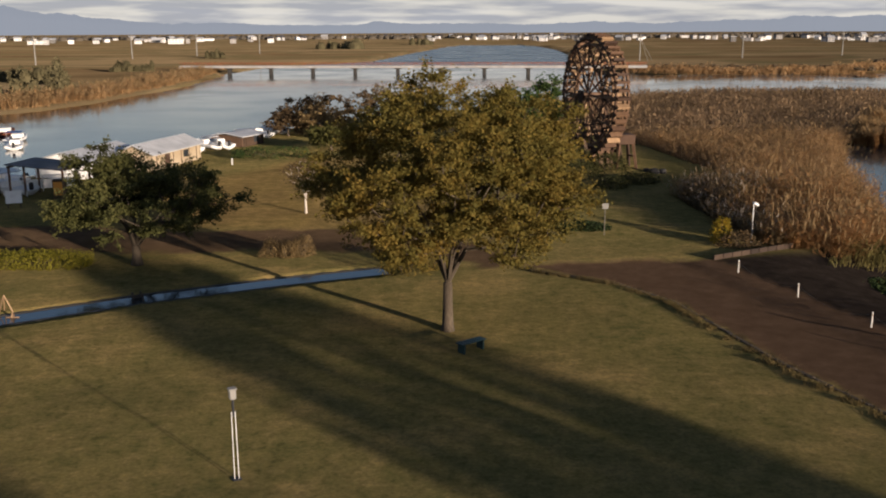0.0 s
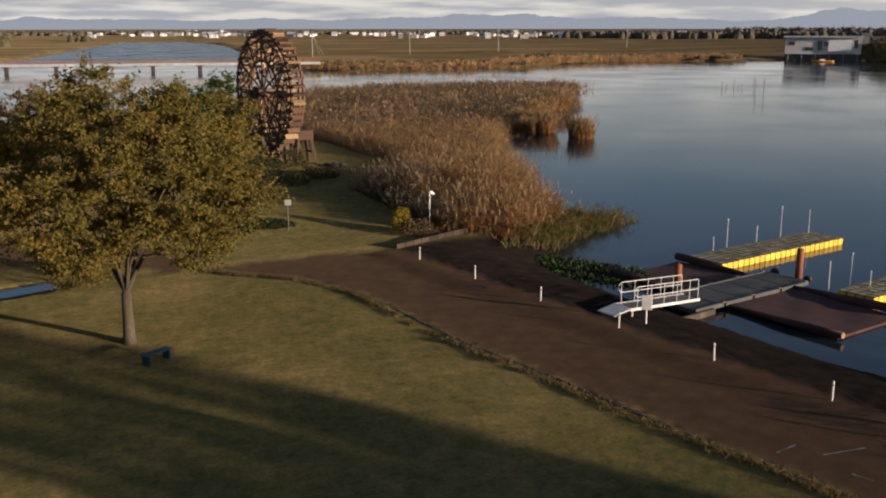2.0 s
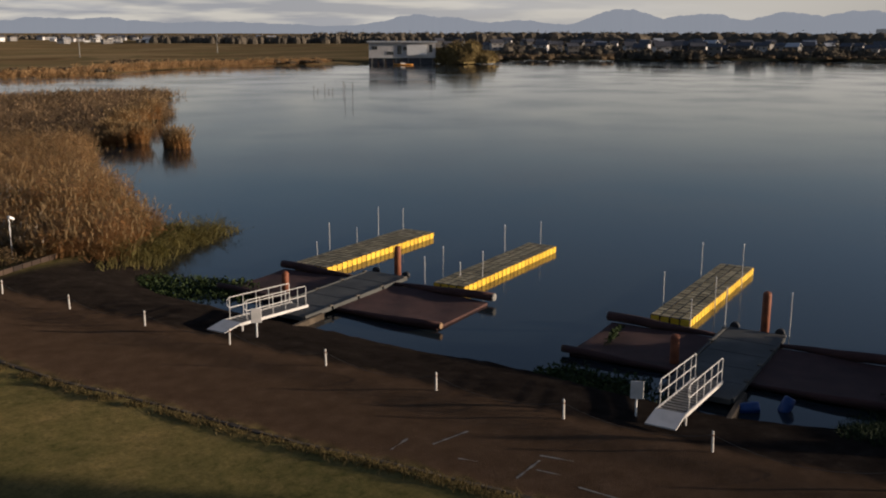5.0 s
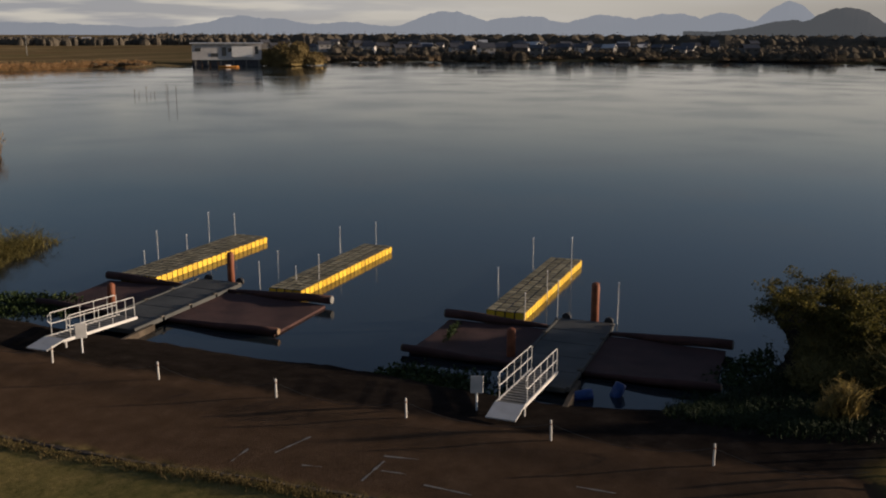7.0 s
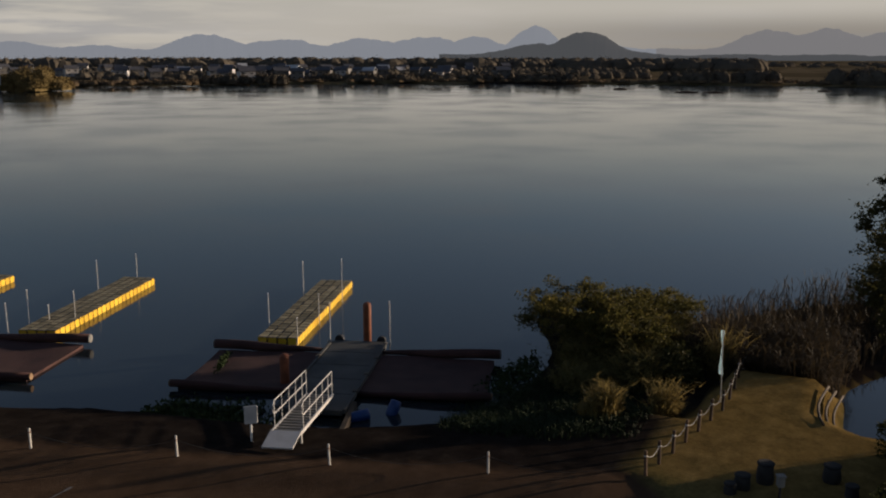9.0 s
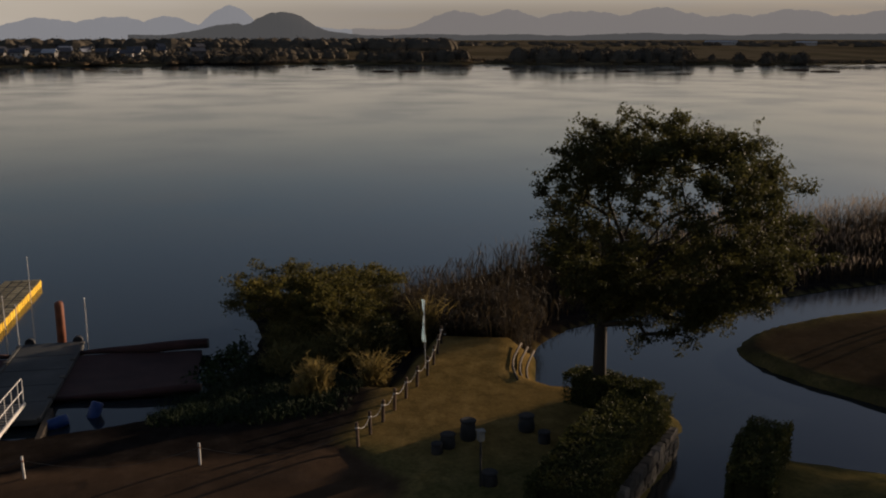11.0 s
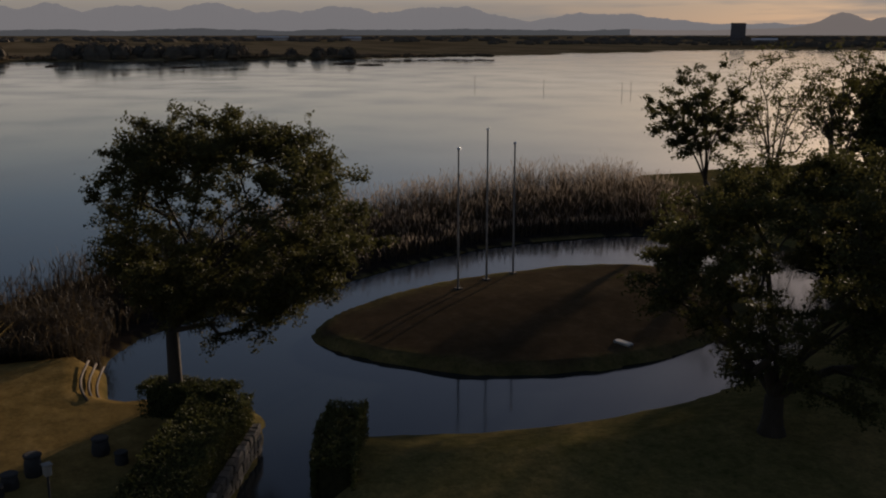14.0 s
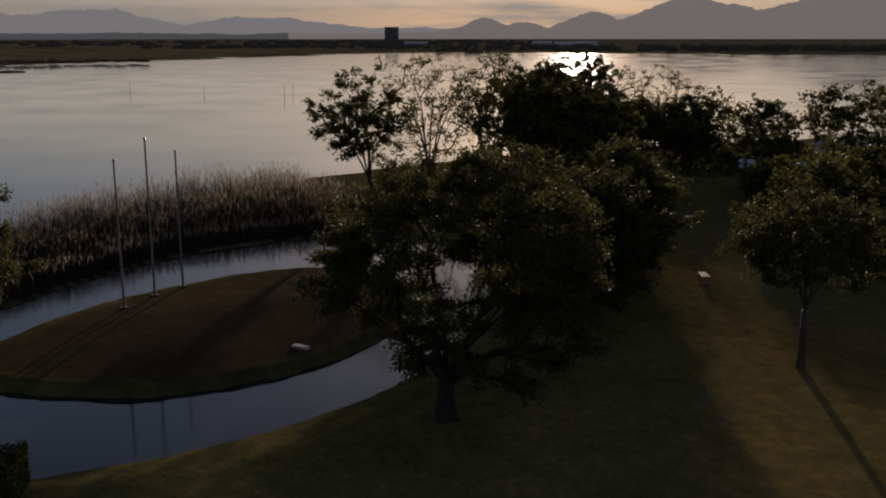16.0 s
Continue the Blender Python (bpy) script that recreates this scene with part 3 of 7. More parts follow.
def ground_material():
    m = bpy.data.materials.new("ground")
    m.use_nodes = True
    n, l = m.node_tree.nodes, m.node_tree.links
    bsdf = n["Principled BSDF"]
    bsdf.inputs["Roughness"].default_value, bsdf.inputs["Specular IOR Level"].default_value = 0.95, 0.0
    bsdf.inputs["Diffuse Roughness"].default_value = 0.6
    co = n.new("ShaderNodeTexCoord").outputs["Object"]
    att = n.new("ShaderNodeAttribute")
    att.attribute_name = "zone"
    sep = n.new("ShaderNodeSeparateColor")
    l.new(att.outputs["Color"], sep.inputs["Color"])

    def tex(scale, detail=4.0, rough=0.6):
        t = n.new("ShaderNodeTexNoise")
        t.inputs["Scale"].default_value, t.inputs["Detail"].default_value, t.inputs["Roughness"].default_value = scale, detail, rough
        l.new(co, t.inputs["Vector"])
        return t.outputs["Fac"]

    def ramp(fac, stops):
        r = n.new("ShaderNodeValToRGB")
        ramp_stops(r, stops)
        l.new(fac, r.inputs["Fac"])
        return r.outputs["Color"]

    def blend(fac, a, b, mode="MIX"):
        x = n.new("ShaderNodeMix")
        x.data_type, x.blend_type = "RGBA", mode
        if isinstance(fac, float):
            x.inputs["Factor"].default_value = fac
        else:
            l.new(fac, x.inputs["Factor"])
        l.new(a, x.inputs["A"])
        l.new(b, x.inputs["B"])
        return x.outputs["Result"]

    big, mid, fine, tiny = tex(0.16, 5), tex(1.1, 6, 0.65), tex(7.0, 5, 0.7), tex(34.0, 3, 0.7)
    grass = ramp(big, [(0.3, (0.078, 0.078, 0.031)), (0.5, (0.15, 0.125, 0.049)), (0.68, (0.27, 0.19, 0.083))])
    grass2 = ramp(mid, [(0.32, (0.08, 0.08, 0.029)), (0.52, (0.15, 0.125, 0.049)), (0.7, (0.25, 0.185, 0.082))])
    grass = blend(0.5, grass, grass2)
    speck = ramp(fine, [(0.3, (0.5, 0.5, 0.48)), (0.7, (1.25, 1.2, 1.1))])
    grass = blend(0.6, grass, speck, "MULTIPLY")
    tuft = ramp(tex(2.6, 5, 0.7), [(0.36, (0.62, 0.66, 0.62)), (0.5, (1.0, 1.0, 1.0)), (0.66, (1.18, 1.12, 1.05))])
    grass = blend(0.7, grass, tuft, "MULTIPLY")
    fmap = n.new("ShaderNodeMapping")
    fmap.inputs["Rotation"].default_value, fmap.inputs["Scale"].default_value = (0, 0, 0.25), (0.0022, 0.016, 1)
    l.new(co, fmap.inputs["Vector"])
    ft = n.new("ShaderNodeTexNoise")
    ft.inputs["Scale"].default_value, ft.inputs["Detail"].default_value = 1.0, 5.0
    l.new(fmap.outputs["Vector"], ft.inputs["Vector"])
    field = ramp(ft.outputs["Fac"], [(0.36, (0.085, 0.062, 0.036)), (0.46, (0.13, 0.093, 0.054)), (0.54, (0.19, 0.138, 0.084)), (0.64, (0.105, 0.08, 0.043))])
    # separate ramps put front-lit north and backlit east into the field colours
    north_field = ramp(ft.outputs["Fac"], [(0.36, (0.075, 0.05, 0.028)), (0.44, (0.12, 0.082, 0.045)), (0.5, (0.078, 0.064, 0.034)), (0.56, (0.17, 0.12, 0.07)), (0.66, (0.09, 0.072, 0.036))])
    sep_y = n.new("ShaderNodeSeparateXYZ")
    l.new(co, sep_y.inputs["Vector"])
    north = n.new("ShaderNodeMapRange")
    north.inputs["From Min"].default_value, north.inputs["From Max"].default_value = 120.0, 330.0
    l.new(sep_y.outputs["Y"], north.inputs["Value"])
    field = blend(north.outputs["Result"], field, north_field)
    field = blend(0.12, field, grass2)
    # straw-dry turf inside the park
    straw = ramp(mid, [(0.3, (0.15, 0.096, 0.034)), (0.52, (0.25, 0.16, 0.055)), (0.72, (0.35, 0.232, 0.088))])
    straw = blend(0.5, straw, speck, "MULTIPLY")
    flat = n.new("ShaderNodeVectorMath")
    flat.operation = "LENGTH"
    l.new(co, flat.inputs[0])
    beyond = n.new("ShaderNodeMapRange")
    beyond.inputs["From Min"].default_value, beyond.inputs["From Max"].default_value = 112.0, 150.0
    l.new(flat.outputs["Value"], beyond.inputs["Value"])
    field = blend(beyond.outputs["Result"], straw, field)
    gravel = ramp(mid, [(0.3, (0.066, 0.042, 0.026)), (0.55, (0.084, 0.054, 0.034)), (0.8, (0.108, 0.071, 0.046))])
    gravel = blend(0.5, gravel, ramp(tiny, [(0.25, (0.5, 0.5, 0.5)), (0.75, (1.3, 1.3, 1.3))]), "MULTIPLY")
    mud = ramp(mid, [(0.3, (0.013, 0.0105, 0.009)), (0.55, (0.023, 0.0185, 0.0155)), (0.8, (0.042, 0.034, 0.028))])
    mud = blend(0.5, mud, ramp(fine, [(0.3, (0.6, 0.6, 0.6)), (0.7, (1.3, 1.25, 1.2))]), "MULTIPLY")
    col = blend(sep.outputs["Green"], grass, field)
    col = blend(sep.outputs["Red"], col, gravel)
    col = blend(sep.outputs["Blue"], col, mud)
    l.new(col, bsdf.inputs["Base Color"])
    b = n.new("ShaderNodeBump")
    b.inputs["Strength"].default_value, b.inputs["Distance"].default_value = 0.6, 0.05
    add = n.new("ShaderNodeMath")
    add.operation = "ADD"
    l.new(fine, add.inputs[0])
    l.new(tiny, add.inputs[1])
    l.new(add.outputs["Value"], b.inputs["Height"])
    l.new(b.outputs["Normal"], bsdf.inputs["Normal"])
    return m


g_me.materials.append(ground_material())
ground = tagged(new("ground", g_me), "short grass lawn, brown gravel road and fields down to the lake shore", "ground", kind="structure")


def height_at(x, y):
    return float(ground_height(np.array([x]), np.array([y]))[0][0])


def water_material():
    m = bpy.data.materials.new("water")
    m.use_nodes = True
    n, l = m.node_tree.nodes, m.node_tree.links
    bsdf = n["Principled BSDF"]
    bsdf.inputs["Base Color"].default_value = (0.012, 0.017, 0.02, 1)
    bsdf.inputs["Roughness"].default_value, bsdf.inputs["IOR"].default_value = 0.06, 1.333
    bsdf.inputs["Specular IOR Level"].default_value = 0.5
    co = n.new("ShaderNodeTexCoord").outputs["Object"]
    a, b2 = n.new("ShaderNodeTexNoise"), n.new("ShaderNodeTexNoise")
    for t, s, d in ((a, 0.9, 3.0), (b2, 0.05, 3.0)):
        t.inputs["Scale"].default_value, t.inputs["Detail"].default_value = s, d
        l.new(co, t.inputs["Vector"])
    rr = n.new("ShaderNodeValToRGB")
    ramp_stops(rr, [(0.35, (0.045, 0.045, 0.045)), (0.65, (0.14, 0.14, 0.14))])
    l.new(b2.outputs["Fac"], rr.inputs["Fac"])
    # the far reach is ruffled by wind
    sep = n.new("ShaderNodeSeparateXYZ")
    l.new(co, sep.inputs["Vector"])
    reach = n.new("ShaderNodeMapRange")
    reach.inputs["From Min"].default_value, reach.inputs["From Max"].default_value = 330.0, 430.0
    reach.inputs["To Min"].default_value, reach.inputs["To Max"].default_value = 0.0, 0.17
    l.new(sep.outputs["Y"], reach.inputs["Value"])
    total = n.new("ShaderNodeMath")
    total.operation = "ADD"
    l.new(rr.outputs["Color"], total.inputs[0])
    l.new(reach.outputs["Result"], total.inputs[1])
    l.new(total.outputs["Value"], bsdf.inputs["Roughness"])
    bp = n.new("ShaderNodeBump")
    bp.inputs["Strength"].default_value, bp.inputs["Distance"].default_value = 0.05, 0.05
    l.new(a.outputs["Fac"], bp.inputs["Height"])
    l.new(bp.outputs["Normal"], bsdf.inputs["Normal"])
    return m


M_WATER = water_material()
mesh_object("water", [(-700, -1200, WATER), (1100, -1200, WATER), (1100, 1200, WATER), (-700, 1200, WATER)], [(0, 1, 2, 3)], M_WATER)
tagged(bpy.data.objects["water"], "calm dark blue lake water reflecting the evening sky", "water", kind="structure")


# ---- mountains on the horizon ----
# distance haze is put into the ridges as even emission
def backdrop_material(name, col, haze_glow):
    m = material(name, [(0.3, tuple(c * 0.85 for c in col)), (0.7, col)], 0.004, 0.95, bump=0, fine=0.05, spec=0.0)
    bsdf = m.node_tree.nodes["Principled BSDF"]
    bsdf.inputs["Emission Color"].default_value = (*haze_glow, 1)
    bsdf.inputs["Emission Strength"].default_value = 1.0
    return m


def mountains(name, radius, az_lo, az_hi, humps, mat, base, seed, label):
    """A ridge on an arc; humps: bearing in degrees, width and height in degrees above the horizon."""
    r = np.random.RandomState(seed)
    az = np.arange(az_lo, az_hi, 0.06)
    el = np.full(az.shape, float(base))
    for c, w, h in humps:
        el = np.maximum(el, base + (h - base) * np.exp(-((az - c) / w) ** 2))
    for k in range(26):
        f = 0.45 * 1.17 ** k
        el += 0.042 * f ** -0.7 * np.sin(az * f + r.uniform(0, 6.28)) * (0.25 + 0.6 * np.minimum(el, 1.2))
    verts, faces = [], []
    for k, (a, e) in enumerate(zip(np.radians(az), el)):
        for rr, hh in ((radius - 500, -30.0), (radius - 260, 13 + radius * math.tan(radians(max(e, 0.02))) * 0.5), (radius, 13 + radius * math.tan(radians(max(e, 0.02)))), (radius + 80, -40.0)):
            verts.append((-math.sin(a) * rr, math.cos(a) * rr, hh))
        if k:
            i = 4 * k
            for j in range(3):
                faces.append((i + j, i + j + 1, i + j - 3, i + j - 4))
    tagged(mesh_object(name, verts, faces, mat, smooth=True), label, "mountain", kind="structure")


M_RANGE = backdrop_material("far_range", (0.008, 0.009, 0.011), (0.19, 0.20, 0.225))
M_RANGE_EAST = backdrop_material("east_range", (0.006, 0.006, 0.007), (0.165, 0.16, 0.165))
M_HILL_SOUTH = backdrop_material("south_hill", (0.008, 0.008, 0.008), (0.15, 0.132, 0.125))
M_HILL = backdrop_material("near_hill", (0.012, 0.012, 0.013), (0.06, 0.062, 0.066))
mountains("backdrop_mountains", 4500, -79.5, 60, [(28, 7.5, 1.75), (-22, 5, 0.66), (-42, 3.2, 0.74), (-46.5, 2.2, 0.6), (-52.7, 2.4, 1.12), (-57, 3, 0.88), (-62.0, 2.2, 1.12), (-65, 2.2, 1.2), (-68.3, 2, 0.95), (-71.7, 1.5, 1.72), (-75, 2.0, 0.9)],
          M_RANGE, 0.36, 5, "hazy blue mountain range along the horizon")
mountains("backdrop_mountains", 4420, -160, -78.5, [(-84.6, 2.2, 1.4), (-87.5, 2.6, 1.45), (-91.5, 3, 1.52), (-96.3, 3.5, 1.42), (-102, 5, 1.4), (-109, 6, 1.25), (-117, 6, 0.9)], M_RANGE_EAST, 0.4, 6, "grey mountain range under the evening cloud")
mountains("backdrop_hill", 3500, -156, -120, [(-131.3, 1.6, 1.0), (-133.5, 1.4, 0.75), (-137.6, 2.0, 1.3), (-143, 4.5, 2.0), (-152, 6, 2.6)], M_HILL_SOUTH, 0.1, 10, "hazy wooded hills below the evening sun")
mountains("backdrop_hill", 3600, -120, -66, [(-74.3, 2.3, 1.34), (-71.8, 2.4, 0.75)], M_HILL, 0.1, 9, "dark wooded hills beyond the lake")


# ---- plants ----
def leaf_blades(centres, size, rng, flat=0.3, aspect=0.6, corners=3):
    """Small leaf blades of three or four corners, each its own island, at the given centres."""
    n = len(centres)
    d = rng.normal(size=(n, 3))
    d[:, 2] *= 1 - flat
    d /= np.linalg.norm(d, axis=1, keepdims=True) + 1e-9
    e = np.cross(d, rng.normal(size=(n, 3)))
    e /= np.linalg.norm(e, axis=1, keepdims=True) + 1e-9
    s = size * rng.uniform(0.6, 1.35, (n, 1))
    a, b = d * s * 0.5, e * s * 0.5 * aspect
    v = np.stack([centres - a, centres + b, centres + a, centres - b] if corners == 4 else [centres - a * 0.9 - b * 1.1, centres - a * 0.5 + b * 1.25, centres + a * 1.15], 1)
    return v.reshape(-1, 3)


def blade_mesh(name, verts, mat, parent=None, mat_index=None, corners=3, quads=0):
    """Separate small faces of three or four corners; the first `quads` of them have four."""
    starts = np.arange(0, len(verts), corners)
    if quads:
        starts = np.concatenate([np.arange(0, quads * 4, 4), np.arange(quads * 4, len(verts), 3)])
    nq = len(starts)
    me = bpy.data.meshes.new(name)
    me.vertices.add(len(verts))
    me.vertices.foreach_set("co", np.asarray(verts, np.float32).ravel())
    me.loops.add(len(verts))
    me.loops.foreach_set("vertex_index", np.arange(len(verts)))
    me.polygons.add(nq)
    me.polygons.foreach_set("loop_start", starts)
    for m in (mat if isinstance(mat, (list, tuple)) else [mat]):
        me.materials.append(m)
    if mat_index is not None:
        me.polygons.foreach_set("material_index", np.asarray(mat_index, np.int32))
    me.update(calc_edges=True)
    ob = new(name, me)
    ob.parent = parent
    return ob


def tree(name, label, base, crown, radii, fork, trunk_r, clumps, leaves, leaf_size, leaf_mat, seed, bark=None, hollow=0.45, lean=(0, 0), clump_r=0.6,
         ragged=0.25, category="tree", group="", z_cut=-0.75, gap=0.0, limbs=6, under=0.35, opening=None, flat=0.55):
    """A tapered trunk that forks into limbs; every limb ends in leaf clumps inside an uneven crown.
    crown: centre from the base; radii: half sizes of the crown; fork: height of the first limbs; opening: level, half depth and share of a thin band."""
    rng = np.random.RandomState(seed)
    z0 = height_at(*base)
    root = thing(name, pose(base[0], base[1], z0), label, category, group)
    pts = []
    lobes = rng.normal(size=(9, 3))
    lobes /= np.linalg.norm(lobes, axis=1, keepdims=True)
    while len(pts) < clumps:
        d = rng.normal(size=3)
        d /= np.linalg.norm(d)
        if d[2] < z_cut:
            continue
        bulge = 1 + ragged * (np.max(lobes @ d) - 0.75) * 2 + rng.uniform(-0.06, 0.06)
        if gap and math.sin(d[0] * 7 + seed) * math.sin(d[1] * 6 + 1) * math.sin(d[2] * 8 + 2) > 0.55 - gap:
            continue
        if opening and abs(d[2] - opening[0]) < opening[1] and rng.uniform() < opening[2]:
            continue
        r = rng.uniform(hollow ** 2, 1) ** 0.5 * bulge
        tuck = 1 - under * max(0.0, -d[2]) ** 0.7
        pts.append(np.array(crown) + d * r * np.array(radii) * np.array([tuck, tuck, 1]))
    pts = np.array(pts)
    top = np.array([lean[0], lean[1], fork])
    nodes, parent_of = [np.zeros(3), top * 0.5 + np.array([lean[0] * -0.1, 0, 0]), top], [-1, 0, 1]
    for k in range(limbs):
        a = 2 * math.pi * (k + rng.uniform(-0.25, 0.25)) / limbs
        reach = np.array(crown) + np.array([math.cos(a) * radii[0], math.sin(a) * radii[1], radii[2] * rng.uniform(-0.25, 0.5)]) * rng.uniform(0.42, 0.6)
        j = 2
        for i in range(1, 5):
            f = i / 4
            q = top + (reach - top) * f + np.array([0, 0, 0.12 * math.sin(math.pi * f) * np.linalg.norm(reach - top)]) + rng.normal(size=3) * 0.06
            nodes.append(q)
            parent_of.append(j)
            j = len(nodes) - 1
    order = np.argsort(np.linalg.norm(pts - top, axis=1))
    ends = []
    for k in order:
        p = pts[k]
        arr = np.array(nodes[2:])
        dist = np.linalg.norm(arr - p, axis=1) + 0.35 * np.linalg.norm(arr - top, axis=1)
        dist += 2.0 * np.maximum(0, arr[:, 2] - p[2])
        j = int(np.argmin(dist)) + 2
        a, steps = nodes[j], max(1, int(np.linalg.norm(p - nodes[j]) / 0.9))
        for i in range(1, steps + 1):
            q = a + (p - a) * i / steps
            q = q + np.array([0, 0, 0.10 * math.sin(math.pi * i / steps) * np.linalg.norm(p - a)]) + rng.normal(size=3) * 0.05 * (i < steps)
            nodes.append(q)
            parent_of.append(j)
            j = len(nodes) - 1
        ends.append(j)
    weight = np.zeros(len(nodes))
    for e in ends:
        weight[e] += 1
    for i in range(len(nodes) - 1, 0, -1):
        weight[parent_of[i]] += weight[i]
    rad = np.maximum(0.014, trunk_r * 0.8 * (weight / weight[0]) ** 0.47)
    rad[0], rad[1] = trunk_r * 1.35, trunk_r * 1.02
    trunk, limbs = bmesh.new(), bmesh.new()
    flare = [Vector(nodes[0]) - Vector((0, 0, 0.25)), Vector(nodes[0]) + Vector((0, 0, 0.25)), Vector(nodes[1]), Vector(nodes[2])]
    tube(trunk, flare, [trunk_r * 1.7, trunk_r * 1.2, trunk_r * 1.0, trunk_r * 0.92], 10)
    for i in range(3, len(nodes)):
        j = parent_of[i]
        r0 = min(rad[j], rad[i] * 1.6)
        tube(limbs, [nodes[j], nodes[i]], [r0, rad[i]], 6 if rad[i] > 0.06 else 4, caps=False)
    stem = part("trunk", trunk, bark or M_BARK, root, smooth=True)
    part("branchwork", limbs, bark or M_BARK, stem, smooth=True)
    tips = np.array([nodes[e] for e in ends])
    # leaves stand along fanned twigs at the end of every branch
    sprays = 6
    heart = np.array([crown[0], crown[1], crown[2] - radii[2] * 0.5])
    out = tips - heart
    out /= np.linalg.norm(out, axis=1, keepdims=True) + 1e-9
    fan = np.repeat(out, sprays, axis=0) * 0.55 + rng.normal(size=(len(tips) * sprays, 3)) * 0.75
    fan[:, 2] *= flat
    fan *= clump_r * rng.uniform(0.55, 1.5, (len(fan), 1)) / (np.linalg.norm(fan, axis=1, keepdims=True) + 1e-9)
    per = max(1, leaves // sprays)
    along = rng.uniform(0.0, 1.0, (len(fan) * per, 1)) ** 0.75
    c = np.repeat(np.repeat(tips, sprays, axis=0), per, axis=0) + np.repeat(fan, per, axis=0) * along
    c += rng.normal(size=c.shape) * np.array([1, 1, 0.7]) * clump_r * 0.17
    c = c[c[:, 2] > 0.35]
    blade_mesh("crown", leaf_blades(c, leaf_size, rng), leaf_mat, root)
    return root


def shrub(name, label, base, radii, count, leaf_size, mat, seed, stems=7, category="bush", square=False, group=""):
    """A bush: stems from the ground and a thick, uneven coat of leaves."""
    rng = np.random.RandomState(seed)
    z0 = height_at(*base)
    root = thing(name, pose(base[0], base[1], z0), label, category, group)
    d = rng.normal(size=(count, 3))
    d /= np.linalg.norm(d, axis=1, keepdims=True)
    d[:, 2] = np.abs(d[:, 2])
    if square:
        d /= np.max(np.abs(d), axis=1, keepdims=True) ** 0.8
    lob = rng.normal(size=(8, 3))
    lob[:, 2] = np.abs(lob[:, 2])
    lob /= np.linalg.norm(lob, axis=1, keepdims=True)
    un = d / np.linalg.norm(d, axis=1, keepdims=True)
    bul = 1 if square else 0.72 + 0.38 * np.max(un @ lob.T, axis=1)[:, None] ** 3
    c = d * rng.uniform(0.45, 1, (count, 1)) ** 0.5 * bul * np.array(radii) + rng.normal(size=(count, 3)) * 0.05
    c[:, 2] = np.maximum(c[:, 2], 0.03)
    for k in range(stems):
        bm = bmesh.new()
        a = rng.uniform(0, 6.28)
        tip = Vector((math.cos(a) * radii[0] * 0.6, math.sin(a) * radii[1] * 0.6, radii[2] * rng.uniform(0.5, 0.85)))
        tube(bm, [(tip.x * 0.15, tip.y * 0.15, -0.15), tip * 0.5, tip], [0.03, 0.02, 0.008], 4)
        part("stem", bm, M_BARK, root)
    blade_mesh("foliage", leaf_blades(c, leaf_size, rng, 0.2), mat, root)
    return root


